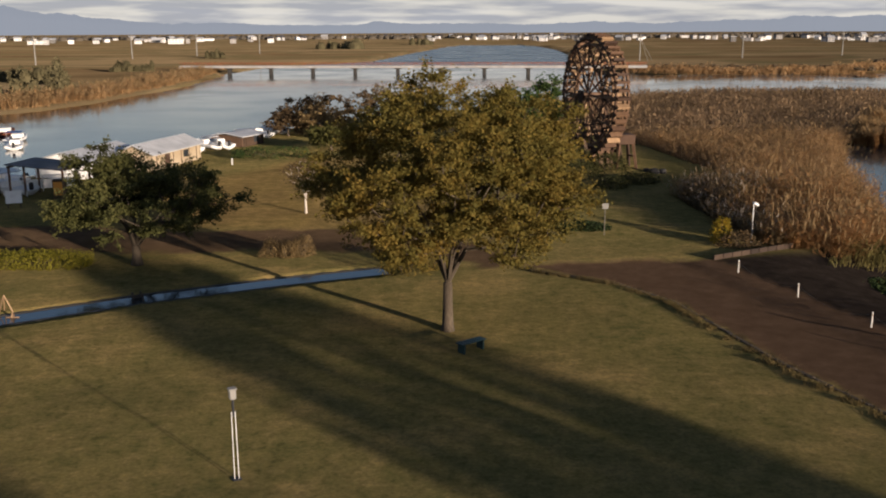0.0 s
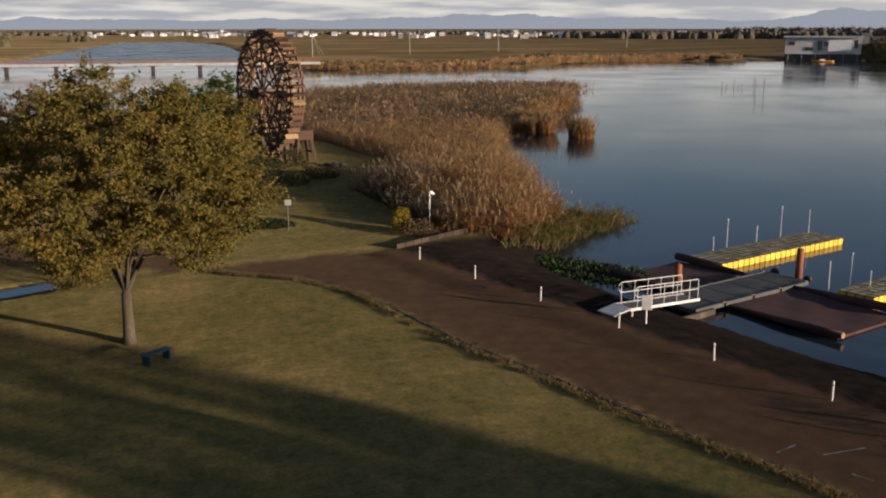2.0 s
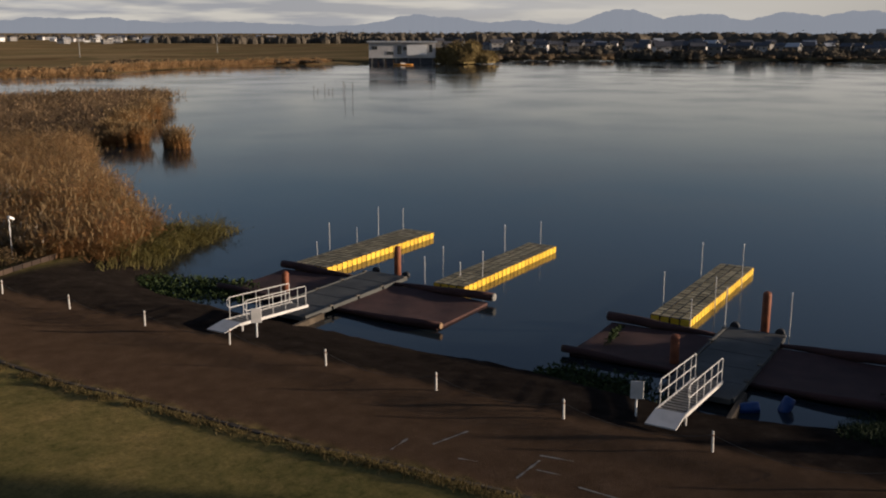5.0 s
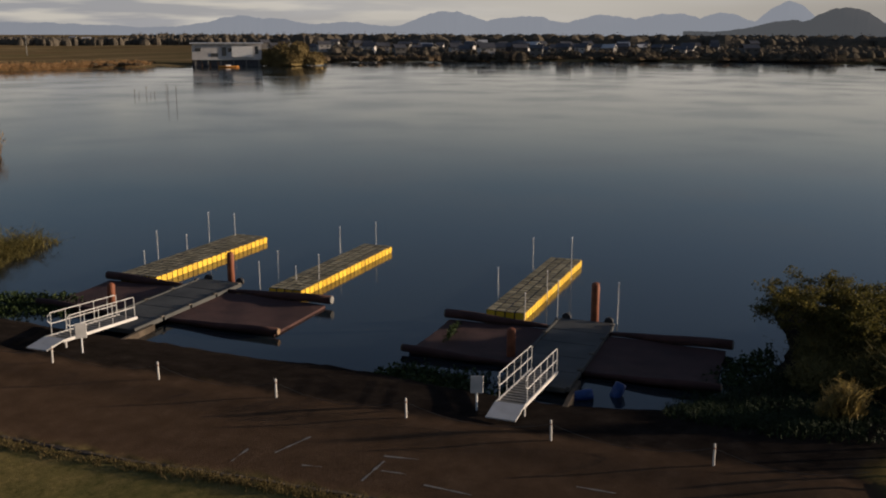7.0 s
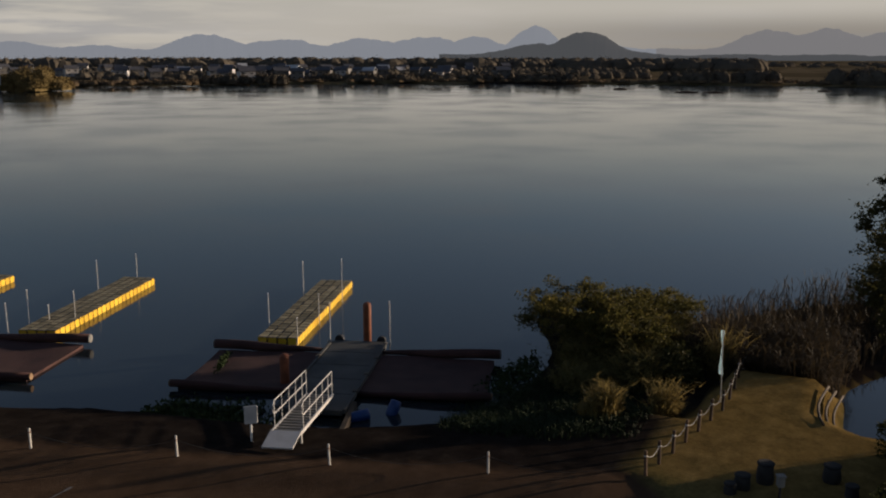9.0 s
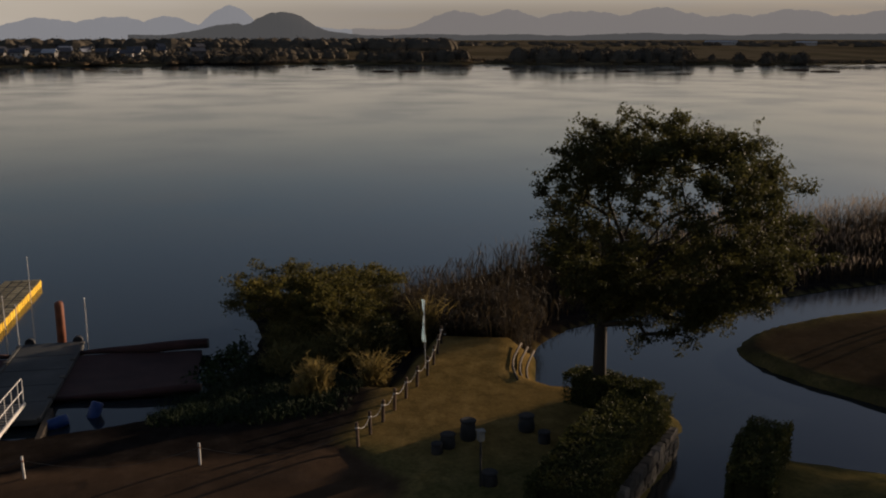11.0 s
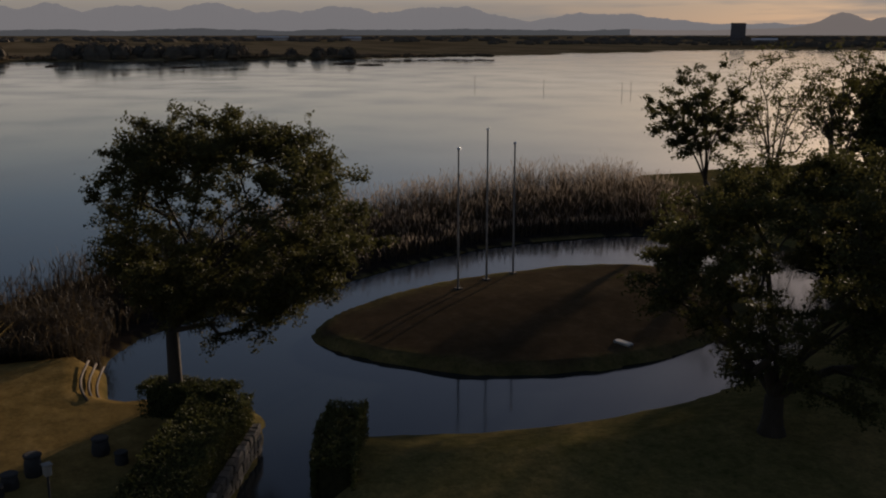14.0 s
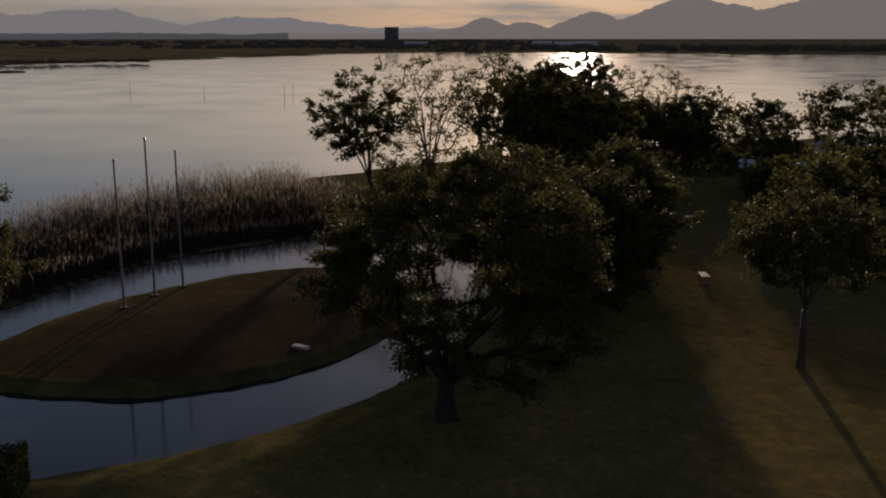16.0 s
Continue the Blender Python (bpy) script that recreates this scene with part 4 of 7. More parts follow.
def reed_bed(name, label, xy, height, seed, blade=M_REED, plume=M_PLUME, width=0.05, plume_share=0.8, lean=0.25, leaf_count=2, plume_size=1.0, rise=None, mound=0.24, tuft=0.0, leafy_tops=False):
    """Upright reeds: a bent stalk, hanging leaves and a feathery plume each. One object of many."""
    rng = np.random.RandomState(seed)
    n = len(xy)
    z = ground_height(xy[:, 0], xy[:, 1])[0]
    base = np.column_stack([xy, np.maximum(z, WATER - 0.1)])
    h = height * rng.uniform(0.72, 1.15, n) * (1 + mound * waves(xy[:, 0], xy[:, 1], 3.6, 31) + 0.12 * waves(xy[:, 0], xy[:, 1], 15, 32))
    if rise is not None:
        h = h * rise
    a = rng.uniform(0, 2 * math.pi, n)
    side = np.column_stack([np.cos(a), np.sin(a), np.zeros(n)])
    tilt = np.column_stack([rng.normal(size=n) * lean + 0.15 * lean, rng.normal(size=n) * lean, np.zeros(n)])
    if tuft:
        # stems spread outwards from the heart of their tuft
        warp = xy + 0.5 * tuft * np.column_stack([waves(xy[:, 0], xy[:, 1], tuft * 3.1, 71), waves(xy[:, 0], xy[:, 1], tuft * 2.7, 72)])
        cell = np.floor(warp / tuft)
        off = warp / tuft - cell - 0.5
        far_out = np.minimum(1, np.hypot(off[:, 0], off[:, 1]) / 0.6)
        odd = np.abs(np.sin(cell[:, 0] * 12.9898 + cell[:, 1] * 78.233) * 43758.5453) % 1.0
        h = h * (1.05 - 0.5 * far_out ** 2) * (0.72 + 0.5 * odd)
        tilt = tilt * 0.5 + np.column_stack([off, np.zeros(n)]) * 1.5
    up = np.array([0, 0, 1.0])
    mid = base + tilt * 0.35 * h[:, None] * 0.5 + up * (h * 0.55)[:, None]
    tip = base + tilt * h[:, None] * 0.8 + up * h[:, None] * 0.96
    w = width * rng.uniform(0.7, 1.4, n)[:, None]
    quads, tris, mats, tri_mats = [], [], [], []

    def add(p0, p1, w0, w1, s, m):
        quads.append(np.stack([p0 - s * w0, p0 + s * w0, p1 + s * w1, p1 - s * w1], 1))
        mats.append(np.full(len(p0), m))

    def add_blade(p0, p1, w0, s, m):
        tris.append(np.stack([p0 - s * w0, p0 + s * w0, p1], 1))
        tri_mats.append(np.full(len(p0), m))
    stalk = 0.35 if leafy_tops else 0.6 if tuft else 1.0
    add(base, mid, w * stalk, w * 0.8 * stalk, side, 0)
    add_blade(mid, tip, w * 0.8 * stalk, side, 0)
    for k in range(leaf_count):
        f = rng.uniform(0.3 if tuft else 0.1, 0.97 if tuft else 0.88, n)[:, None]
        st = base + (tip - base) * f
        b = rng.uniform(0, 2 * math.pi, n)
        out = np.column_stack([np.cos(b), np.sin(b), rng.uniform(-0.6, 0.35, n) if tuft else rng.uniform(-0.2, 0.7, n)])
        cross = np.column_stack([-np.sin(b), np.cos(b), np.zeros(n)])
        add_blade(st, st + out * (h * (rng.uniform(0.08, 0.17, n) if leafy_tops else rng.uniform(0.14, 0.26, n)))[:, None], w * (2.6 if leafy_tops else 1.5 if tuft else 0.95), cross, 0)
    keep = rng.uniform(size=n) < plume_share
    if keep.any():
        bend = np.column_stack([np.cos(a + 1), np.sin(a + 1), np.full(n, 1.6)]) * (0.14 * height * plume_size)
        add(tip[keep] - up * 0.1, (tip + bend * 0.6)[keep], w[keep] * 0.5, w[keep] * 2.0 * plume_size, side[keep], 1)
        add_blade((tip + bend * 0.6)[keep], (tip + bend * 1.25 + tilt * 0.3)[keep], w[keep] * 2.0 * plume_size, side[keep], 1)
    v = np.concatenate([q.reshape(-1, 3) for q in quads + tris])
    ob = blade_mesh(name, v, [blade, plume], None, np.concatenate(mats + tri_mats), quads=sum(map(len, quads)))
    return tagged(ob, label, "reeds", kind="stuff")


def scatter(poly, density, seed, margin=0.0, clump=0.0, ragged=0.0):
    """Random places inside an outline."""
    rng = np.random.RandomState(seed)
    p = np.array(poly)
    lo, hi = p.min(0) - 1, p.max(0) + 1
    n = int(density * (hi - lo).prod())
    xy = rng.uniform(lo, hi, (n, 2))
    d = closed_distance(xy[:, 0], xy[:, 1], poly)
    keep = d > margin + rng.uniform(-0.6, 0.6, n) * 0.8 + ragged * (0.6 + waves(xy[:, 0], xy[:, 1], 6.0, seed + 5))
    if clump:
        keep &= waves(xy[:, 0], xy[:, 1], 7, seed) + rng.uniform(-1, 1, n) * 0.6 > -clump
    return xy[keep]


# the large zelkova and its neighbours
tree("zelkova_tree", "broad zelkova tree with amber and olive autumn leaves on the lawn", (0.2, 41.0), (0.35, 0.3, 6.35), (5.35, 5.4, 4.0), 2.2, 0.22, 360, 330, 0.14, M_LEAF_AMBER, 11,
     hollow=0.6, ragged=0.42, z_cut=-0.7, clump_r=0.8, under=0.42, limbs=12, flat=0.42)
tree("camphor_tree", "small dark green camphor tree with ragged clumps beside the track", (-17.5, 53.6), (0.4, 0.3, 3.5), (4.0, 3.9, 2.5), 1.1, 0.26, 130, 330, 0.16, M_LEAF_SAGE, 23, hollow=0.5, ragged=0.75,
     clump_r=0.85, z_cut=-0.5, gap=0.3)
tree("pond_tree", "tall dark domed tree with open limbs by the pond", (34.5, -1.45), (0.1, -2.25, 6.5), (4.6, 4.9, 3.75), 3.0, 0.25, 430, 300, 0.115, M_LEAF_DARK, 38, hollow=0.66, ragged=0.14,
     clump_r=0.62, z_cut=-0.95, limbs=14, under=0.26, opening=(0.2, 0.3, 0.5), flat=0.75, bark=M_BARK_SHADED)
tree("spreading_tree", "wide low-forking dark tree on the pond bank", (25.9, -19.9), (-0.6, -0.7, 5.1), (4.8, 4.9, 3.7), 1.3, 0.34, 320, 320, 0.12, M_LEAF_DARK, 37, hollow=0.72, ragged=0.3, clump_r=0.7, z_cut=-0.85,
     under=0.1, limbs=16, opening=(-0.45, 0.36, 0.72), bark=M_BARK_SHADED)
for k, (x, y, h, r) in enumerate(((31.2, -31.6, 7.4, 3.9), (36.6, -40.4, 7.2, 3.9), (34.4, -35.4, 6.6, 3.2), (39.4, -43.8, 6.6, 3.0))):
    tree("bank_tree", "dense dark broadleaf tree at the edge of the glade", (x, y), (0, 0, h * 0.55), (r, r, h * 0.42), 1.3, 0.24, 190, 190, 0.17, M_LEAF_DARK, 190 + k, hollow=0.45, ragged=0.35, clump_r=0.75, z_cut=-0.9,
         under=0.15, group="trees along the glade")
tree("lawn_tree", "young tree with a dark crown on the open grass", (21.1, -34.4), (1.2, -2.2, 4.6), (3.6, 3.8, 2.0), 2.4, 0.15, 170, 130, 0.15, M_LEAF_DARK, 41, hollow=0.3, ragged=0.3, clump_r=0.6)
tree("bare_young_tree", "young pale-barked tree, nearly bare", (-10.0, 69.3), (0, 0, 2.9), (1.7, 1.7, 1.1), 1.2, 0.08, 60, 30, 0.13, M_LEAF_BROWN, 43, bark=M_BARK_PALE, hollow=0.2)
# shoreline wood beyond the pond
tree("leaning_pine", "pine with a leaning trunk and layered crown at the shore", (62.8, -43.6), (1.0, 1.7, 7.1), (3.5, 3.5, 3.6), 2.5, 0.2, 120, 95, 0.24, M_LEAF_DARK, 51, hollow=0.3, ragged=0.5, lean=(1.1, 0.6),
     clump_r=0.7, gap=0.2)
tree("alder_tree", "tall thin-leaved tree with many upright limbs by the lake", (60.8, -46.6), (0, 0, 7.4), (3.6, 3.6, 4.3), 2.0, 0.22, 170, 30, 0.18, M_LEAF_OLIVE, 53, hollow=0.35, ragged=0.4, gap=0.25)
tree("alder_tree", "tall thin-leaved tree with many upright limbs by the lake", (57.6, -49.8), (0, 0, 7.6), (3.6, 3.6, 4.4), 2.0, 0.22, 190, 34, 0.19, M_LEAF_OLIVE, 54, hollow=0.35, ragged=0.4, gap=0.2)
tree("shore_tree", "round dense dark tree in the shoreline wood", (54.4, -53.4), (0, 0, 6.4), (3.6, 3.6, 4.6), 1.8, 0.25, 180, 66, 0.31, M_LEAF_DARK, 55, hollow=0.3, ragged=0.3)
tree("shore_tree", "round dense dark tree in the shoreline wood", (73.5, -76.5), (0, 0, 6.3), (4.6, 4.6, 4.6), 1.8, 0.25, 180, 66, 0.31, M_LEAF_DARK, 56, hollow=0.3, ragged=0.3)
tree("shore_tree", "round dense dark tree in the shoreline wood", (68.0, -87.0), (0, 0, 3.4), (3.4, 3.4, 2.6), 1.6, 0.22, 150, 50, 0.35, M_LEAF_DARK, 57, hollow=0.3, ragged=0.3)
tree("shore_tree", "round dense dark tree in the shoreline wood", (51.2, -55.6), (0, 0, 5.6), (2.9, 2.9, 4.0), 1.6, 0.2, 130, 72, 0.3, M_LEAF_DARK, 58, hollow=0.3, ragged=0.3)
tree("shore_tree", "round dense dark tree in the shoreline wood", (66.0, -69.0), (0, 0, 6.2), (4.2, 4.2, 4.4), 1.6, 0.22, 150, 50, 0.35, M_LEAF_DARK, 59, hollow=0.3, ragged=0.3)
for k, (x, y, h) in enumerate(((50.0, -50.5, 8.4), (58.4, -57.0, 9.6), (62.4, -62.0, 9.8), (56.0, -59.0, 8.8), (65.5, -60.0, 9.6), (67.5, -65.5, 9.8))):
    tree("shore_tree", "round dense dark tree in the shoreline wood", (x, y), (0, 0, h * 0.56), (3.6, 3.6, h * 0.46), 1.6, 0.22, 150, 50, 0.35, M_LEAF_DARK, 160 + k, hollow=0.3, ragged=0.3)
for k, (x, y, h) in enumerate(((74.2, -85.3, 10.0), (71.6, -87.6, 9.6), (69.2, -89.4, 8.6))):
    tree("alder_tree", "airy thin-leaved tree at the end of the shoreline wood", (x, y), (0, 0, h * 0.6), (2.6, 2.6, h * 0.42), 2.2, 0.18, 70, 26, 0.22, M_LEAF_OLIVE, 230 + k, hollow=0.4, ragged=0.4, gap=0.3)
for k, (x, y, h, r) in enumerate(((63.5, -86.5, 7.0, 3.4), (59.5, -91.0, 6.3, 2.6), (54.8, -95.0, 7.6, 3.4), (51.0, -99.0, 8.6, 4.0), (45.0, -84.0, 4.6, 3.6), (52.0, -80.0, 4.4, 3.6),
                                  (36.5, -62.0, 4.6, 3.6), (30.0, -58.0, 4.2, 3.4), (39.0, -72.0, 4.4, 3.6), (33.0, -52.5, 3.2, 2.8), (30.0, -68.0, 4.8, 3.8), (26.5, -51.0, 3.6, 3.0), (42.0, -66.5, 3.4, 2.8), (44.5, -69.0, 3.2, 2.6), (66.5, -80.5, 5.4, 3.2), (70.5, -84.0, 5.8, 3.4), (61.5, -80.5, 4.4, 3.0), (74.5, -88.5, 6.0, 3.6))):
    tree("garden_tree", "rounded dark tree near the garden house", (x, y), (0, 0, h * 0.58), (r, r, h * 0.45), 1.2, 0.16, 90, 40, 0.36, M_LEAF_DARK if k % 3 else M_LEAF_OLIVE, 60 + k, hollow=0.3, ragged=0.35,
         group="trees by the garden house", clump_r=0.8)
for k, (x, y, r, h) in enumerate(((60.5, -50.5, 3.2, 3.2), (64.5, -55.5, 3.4, 3.4), (61.0, -61.0, 3.6, 3.2), (65.5, -72.0, 3.6, 3.6), (62.0, -67.5, 3.4, 3.4), (63.0, -79.0, 3.6, 3.4), (57.0, -78.0, 3.2, 2.6), (56.5, -55.5, 2.8, 3.0), (52.5, -51.0, 2.6, 2.8), (49.5, -53.5, 2.2, 2.4), (57.5, -46.5, 2.6, 2.8),
                                  (54.5, -47.0, 2.4, 1.8), (61.5, -88.0, 3.4, 3.2), (48.5, -54.3, 2.4, 3.0), (51.6, -57.6, 2.4, 3.2), (54.6, -60.8, 2.6, 3.4), (57.8, -64.2, 2.6, 3.6), (47.2, -45.6, 2.2, 2.4), (44.6, -44.6, 1.8, 2.0), (50.6, -46.6, 2.2, 2.6), (47.0, -49.6, 2.6, 3.0))):
    shrub("undergrowth", "dense dark undergrowth in the shoreline wood", (x, y), (r, r, h), 1000, 0.34, M_LEAF_DARK, 170 + k, group="undergrowth by the lake")
# trees and bushes along the far side of the park
for k, (x, y, h, r, m) in enumerate(((-9.5, 128.0, 5.2, 4.6, M_LEAF_BROWN), (-15.0, 121.0, 3.6, 3.4, M_LEAF_STRAW), (9.2, 117.0, 6.0, 3.0, M_LEAF_GREEN), (6.0, 121.0, 4.2, 2.8, M_LEAF_GREEN),
                                     (-3.0, 124.0, 4.6, 4.0, M_LEAF_OLIVE), (13.6, 124.0, 7.2, 2.6, M_LEAF_GREEN), (-12.4, 107.0, 2.6, 2.6, M_LEAF_OLIVE), (-19.5, 122.0, 3.4, 2.6, M_LEAF_BROWN), (-17.0, 127.0, 4.6, 3.0, M_LEAF_BROWN))):
    tree("park_tree", "bushy tree on the far side of the park", (x, y), (0, 0, h * 0.58), (r, r, h * 0.46), 1.0, 0.13, 80, 46, 0.33, m, 80 + k, hollow=0.3, ragged=0.4, group="trees along the channel", clump_r=0.75)
shrub("clipped_hedge", "dark green clipped hedge", (-18.0, 100.5), (4.2, 1.2, 1.2), 2200, 0.16, M_LEAF_GREEN, 90, square=True, category="hedge")
shrub("golden_hedge", "yellow-green clipped hedge on the grass bank", (-23.3, 53.4), (3.3, 1.4, 0.75), 6500, 0.1, M_LEAF_LIME, 91, square=True, category="hedge")
for k, (x, y, r, h, m) in enumerate(((-10.2, 55.6, 0.8, 1.1, M_LEAF_STRAW), (-9.2, 55.4, 0.7, 1.2, M_LEAF_STRAW), (-8.3, 55.6, 0.75, 1.3, M_LEAF_STRAW), (-2.1, 51.8, 1.6, 1.5, M_LEAF_AMBER), (-0.7, 52.4, 1.1, 1.2, M_LEAF_AMBER))):
    shrub("low_bush", "low dry tan bush beside the track" if m is M_LEAF_STRAW else "rounded olive bush at the end of the channel", (x, y), (r, r, h), 2200, 0.08, m, 93 + k, group="low bushes by the track")
shrub("yellow_bush", "bush with bright yellow leaves beside the lamp", (17.3, 58.6), (0.75, 0.75, 1.6), 900, 0.14, M_LEAF_YELLOW, 101)
shrub("brown_bush", "dry brown bush under the yellow one", (18.1, 57.4), (1.4, 0.9, 1.0), 900, 0.13, M_LEAF_BROWN, 102)
shrub("round_bush", "low dark rounded bush by the wheel path", (16.8, 82.0), (2.2, 1.6, 1.0), 1300, 0.16, M_LEAF_DARK, 103)
shrub("round_bush", "low dark rounded bush by the wheel path", (11.5, 84.5), (2.6, 2.0, 1.5), 2600, 0.14, M_LEAF_DARK, 104)
shrub("round_bush", "low dark rounded bush by the wheel path", (15.0, 87.0), (1.9, 1.3, 1.7), 1500, 0.16, M_LEAF_DARK, 111)
shrub("round_bush", "low dark rounded bush by the wheel path", (12.6, 88.2), (1.7, 1.3, 1.9), 1500, 0.16, M_LEAF_DARK, 112)
shrub("round_bush", "low dark rounded bush by the wheel path", (14.2, 80.0), (1.6, 1.6, 0.9), 1000, 0.16, M_LEAF_DARK, 105)
# hedges by the pond
def clipped_hedge(name, label, line, width, top, mat, seed, leaf=0.085):
    """A clipped hedge along a line: straight sides and a flat top, thick with small leaves."""
    rng = np.random.RandomState(seed)
    pts = [np.array(p, float) for p in line]
    z0 = max(height_at(*p) for p in line)
    root = thing(name, pose(line[0][0], line[0][1], z0), label, "hedge")
    leaves = []
    for a, b in zip(pts, pts[1:]):
        d = b - a
        length = np.linalg.norm(d)
        d, nrm = d / length, np.array([-d[1], d[0]]) / length
        n = int((length + width) * (width + 2 * top) * 900)
        u, v, w = rng.uniform(-width * 0.45, length + width * 0.45, n), rng.uniform(-1, 1, n), rng.uniform(0.03, 1, n)
        face = rng.uniform(size=n)
        w = np.where(face < 0.45, rng.uniform(0.88, 1, n), w)
        v = np.where(face >= 0.45, np.sign(v) * rng.uniform(0.86, 1, n), v)
        lump = 1 + 0.06 * waves(u * 1.0, v * width, 0.9, seed + 1)
        xy = a + d * u[:, None] + nrm * (v * width / 2 * lump)[:, None]
        leaves.append(np.column_stack([xy - pts[0], (w * (top + 0.3) - 0.3) * (1 + 0.05 * waves(u, v, 1.3, seed + 2))]))
        for k in range(max(2, int(length / 0.7))):
            bm = bmesh.new()
            p = a + d * length * (k + 0.5) / max(2, int(length / 0.7)) - pts[0]
            tube(bm, [(p[0], p[1], -0.4), (p[0] + 0.05, p[1], top * 0.5), (p[0] - 0.04, p[1] + 0.05, top * 0.85)], [0.03, 0.02, 0.01], 4)
            part("stem", bm, M_BARK, root)
        # solid dark box added inside the leaves so that no sun leaks through
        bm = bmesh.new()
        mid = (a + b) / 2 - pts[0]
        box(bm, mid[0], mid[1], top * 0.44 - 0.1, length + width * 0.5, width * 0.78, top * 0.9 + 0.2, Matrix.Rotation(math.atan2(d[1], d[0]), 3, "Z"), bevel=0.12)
        part("inner_growth", bm, M_HEDGE_BLOCK, root)
    c = np.concatenate(leaves) + rng.normal(size=(sum(map(len, leaves)), 3)) * 0.035
    blade_mesh("foliage", leaf_blades(c, leaf, rng, 0.2), mat, root)


clipped_hedge("pond_hedge", "dark green clipped hedge on the pond wall", [(26.2, -0.2), (29.6, -1.4), (32.2, -2.6)], 2.0, 1.05, M_LEAF_CAMPHOR, 106)
clipped_hedge("pond_hedge", "low clipped hedge round the foot of the pond tree", [(33.5, -2.9), (34.7, -0.9)], 1.2, 1.12, M_LEAF_CAMPHOR, 107)
clipped_hedge("dark_hedge", "dark green upright hedge at the mouth of the channel", [(27.2, -5.4), (29.2, -6.0), (30.6, -6.6)], 1.3, 1.15, M_LEAF_CAMPHOR, 109)
# the overgrown corner between the jetties and the spit
for k, (x, y, rx, ry, h, m) in enumerate(((42.4, 10.4, 1.7, 1.5, 1.3, M_LEAF_SCRUB), (44.5, 11.2, 1.6, 1.2, 1.1, M_LEAF_DARK), (44.0, 8.6, 2.2, 1.6, 1.4, M_LEAF_SCRUB),
                                          (47.0, 9.0, 2.2, 1.5, 1.4, M_LEAF_SCRUB), (40.2, 9.2, 1.4, 1.1, 1.2, M_LEAF_DARK), (41.4, 7.6, 1.9, 1.0, 1.6, M_LEAF_DARK))):
    shrub("willow_scrub", "tangled olive willow scrub growing into the water", (x, y), (rx, ry, h), 3200, 0.15, m, 120 + k, group="scrub between jetties and spit")

for k, (x, y, c, rr, n) in enumerate((((43.4), 11.4, (0.9, 1.5, 1.9), (3.0, 2.7, 0.85), 120), (46.4, 9.2, (0.3, 1.0, 1.5), (2.7, 2.4, 0.6), 100), (42.6, 9.6, (0.4, 0.8, 1.6), (1.9, 1.7, 0.6), 70))):
    tree("leaning_willow", "olive willow spreading in flat layers from the scrub over the water", (x, y), c, rr, 0.9, 0.12, n, 190, 0.11, M_LEAF_SCRUB, 127 + k, hollow=0.3, ragged=0.7, lean=(0.3, 0.5), clump_r=0.6, z_cut=-0.6,
         gap=0.2, flat=0.22, group="willows by the spit")
# long shoots over the scrub
scrub_rng = np.random.RandomState(131)
for k, (x, y, r, h, m) in enumerate(((42.0, 11.6, 1.6, 1.7, M_REED_GREEN), (45.5, 12.6, 1.4, 1.4, M_REED_GREEN), (44.6, 9.6, 2.0, 2.1, M_REED_GREEN), (47.8, 10.4, 2.0, 2.0, M_REED_GREEN), (40.6, 9.2, 1.6, 1.9, M_REED_GREEN),
                                     (39.0, 11.2, 1.3, 1.2, M_REED_GREEN), (34.5, 9.3, 0.8, 1.5, M_STRAW), (36.3, 7.2, 0.55, 1.6, M_STRAW), (42.6, 6.0, 0.55, 2.5, M_STRAW))):
    ang = scrub_rng.uniform(0, 6.28, int(420 * r))
    rr = scrub_rng.uniform(0, 1, len(ang)) ** 0.5 * r
    reed_bed("willow_shoots", "arching olive shoots over the waterside scrub" if m is M_REED_GREEN else "dry straw-coloured grass clump before the scrub", np.column_stack([x + rr * np.cos(ang), y + rr * np.sin(ang)]), h, 132 + k, m, M_REED,
             width=0.03, plume_share=0.0, lean=0.75 if m is M_REED_GREEN else 0.36, leaf_count=7, rise=0.35 + 0.65 * (1 - (rr / r) ** 2))

# ---- reed beds ----
mx = scatter(MARSH, 21.0, 201, 0.0, 1.5, 0.9)
near_part = mx[mx[:, 1] < 118]
far_part = mx[mx[:, 1] >= 118][::4]
marsh_in = closed_distance(near_part[:, 0], near_part[:, 1], MARSH)
reed_bed("reed_bed", "wide bed of tawny autumn reeds with pale plumes", near_part, 2.1, 202, M_REED_TAWNY, M_PLUME_TAN, width=0.028, lean=0.75, leaf_count=7, tuft=1.25, plume_size=0.45, plume_share=0.5, rise=0.72 + 0.28 * ease((marsh_in + 0.4) / 3.0), mound=0.4)
reed_bed("reed_bed", "far reed bed reaching to the open water", far_part, 1.8, 203, M_REED_FAR, M_REED_FAR, width=0.07, lean=0.6, leaf_count=6, tuft=2.0, plume_share=0.2, plume_size=0.6)
FRONT = [(20.0, 57.5), (18.8, 66), (18.9, 72), (19.2, 76.8), (22, 79.5), (29, 79), (31, 69), (28.6, 58.5), (24, 54.8)]
front_xy = scatter(FRONT, 40.0, 204, 0.0, 1.8)
front_in = closed_distance(front_xy[:, 0], front_xy[:, 1], FRONT)
front_rise = 0.55 + 0.45 * ease((front_in + 0.5) / 2.6)
silver = waves(front_xy[:, 0], front_xy[:, 1], 5.0, 61) + (21.4 - front_xy[:, 0]) * 0.5 + (front_xy[:, 1] - 66) * 0.1 > 0
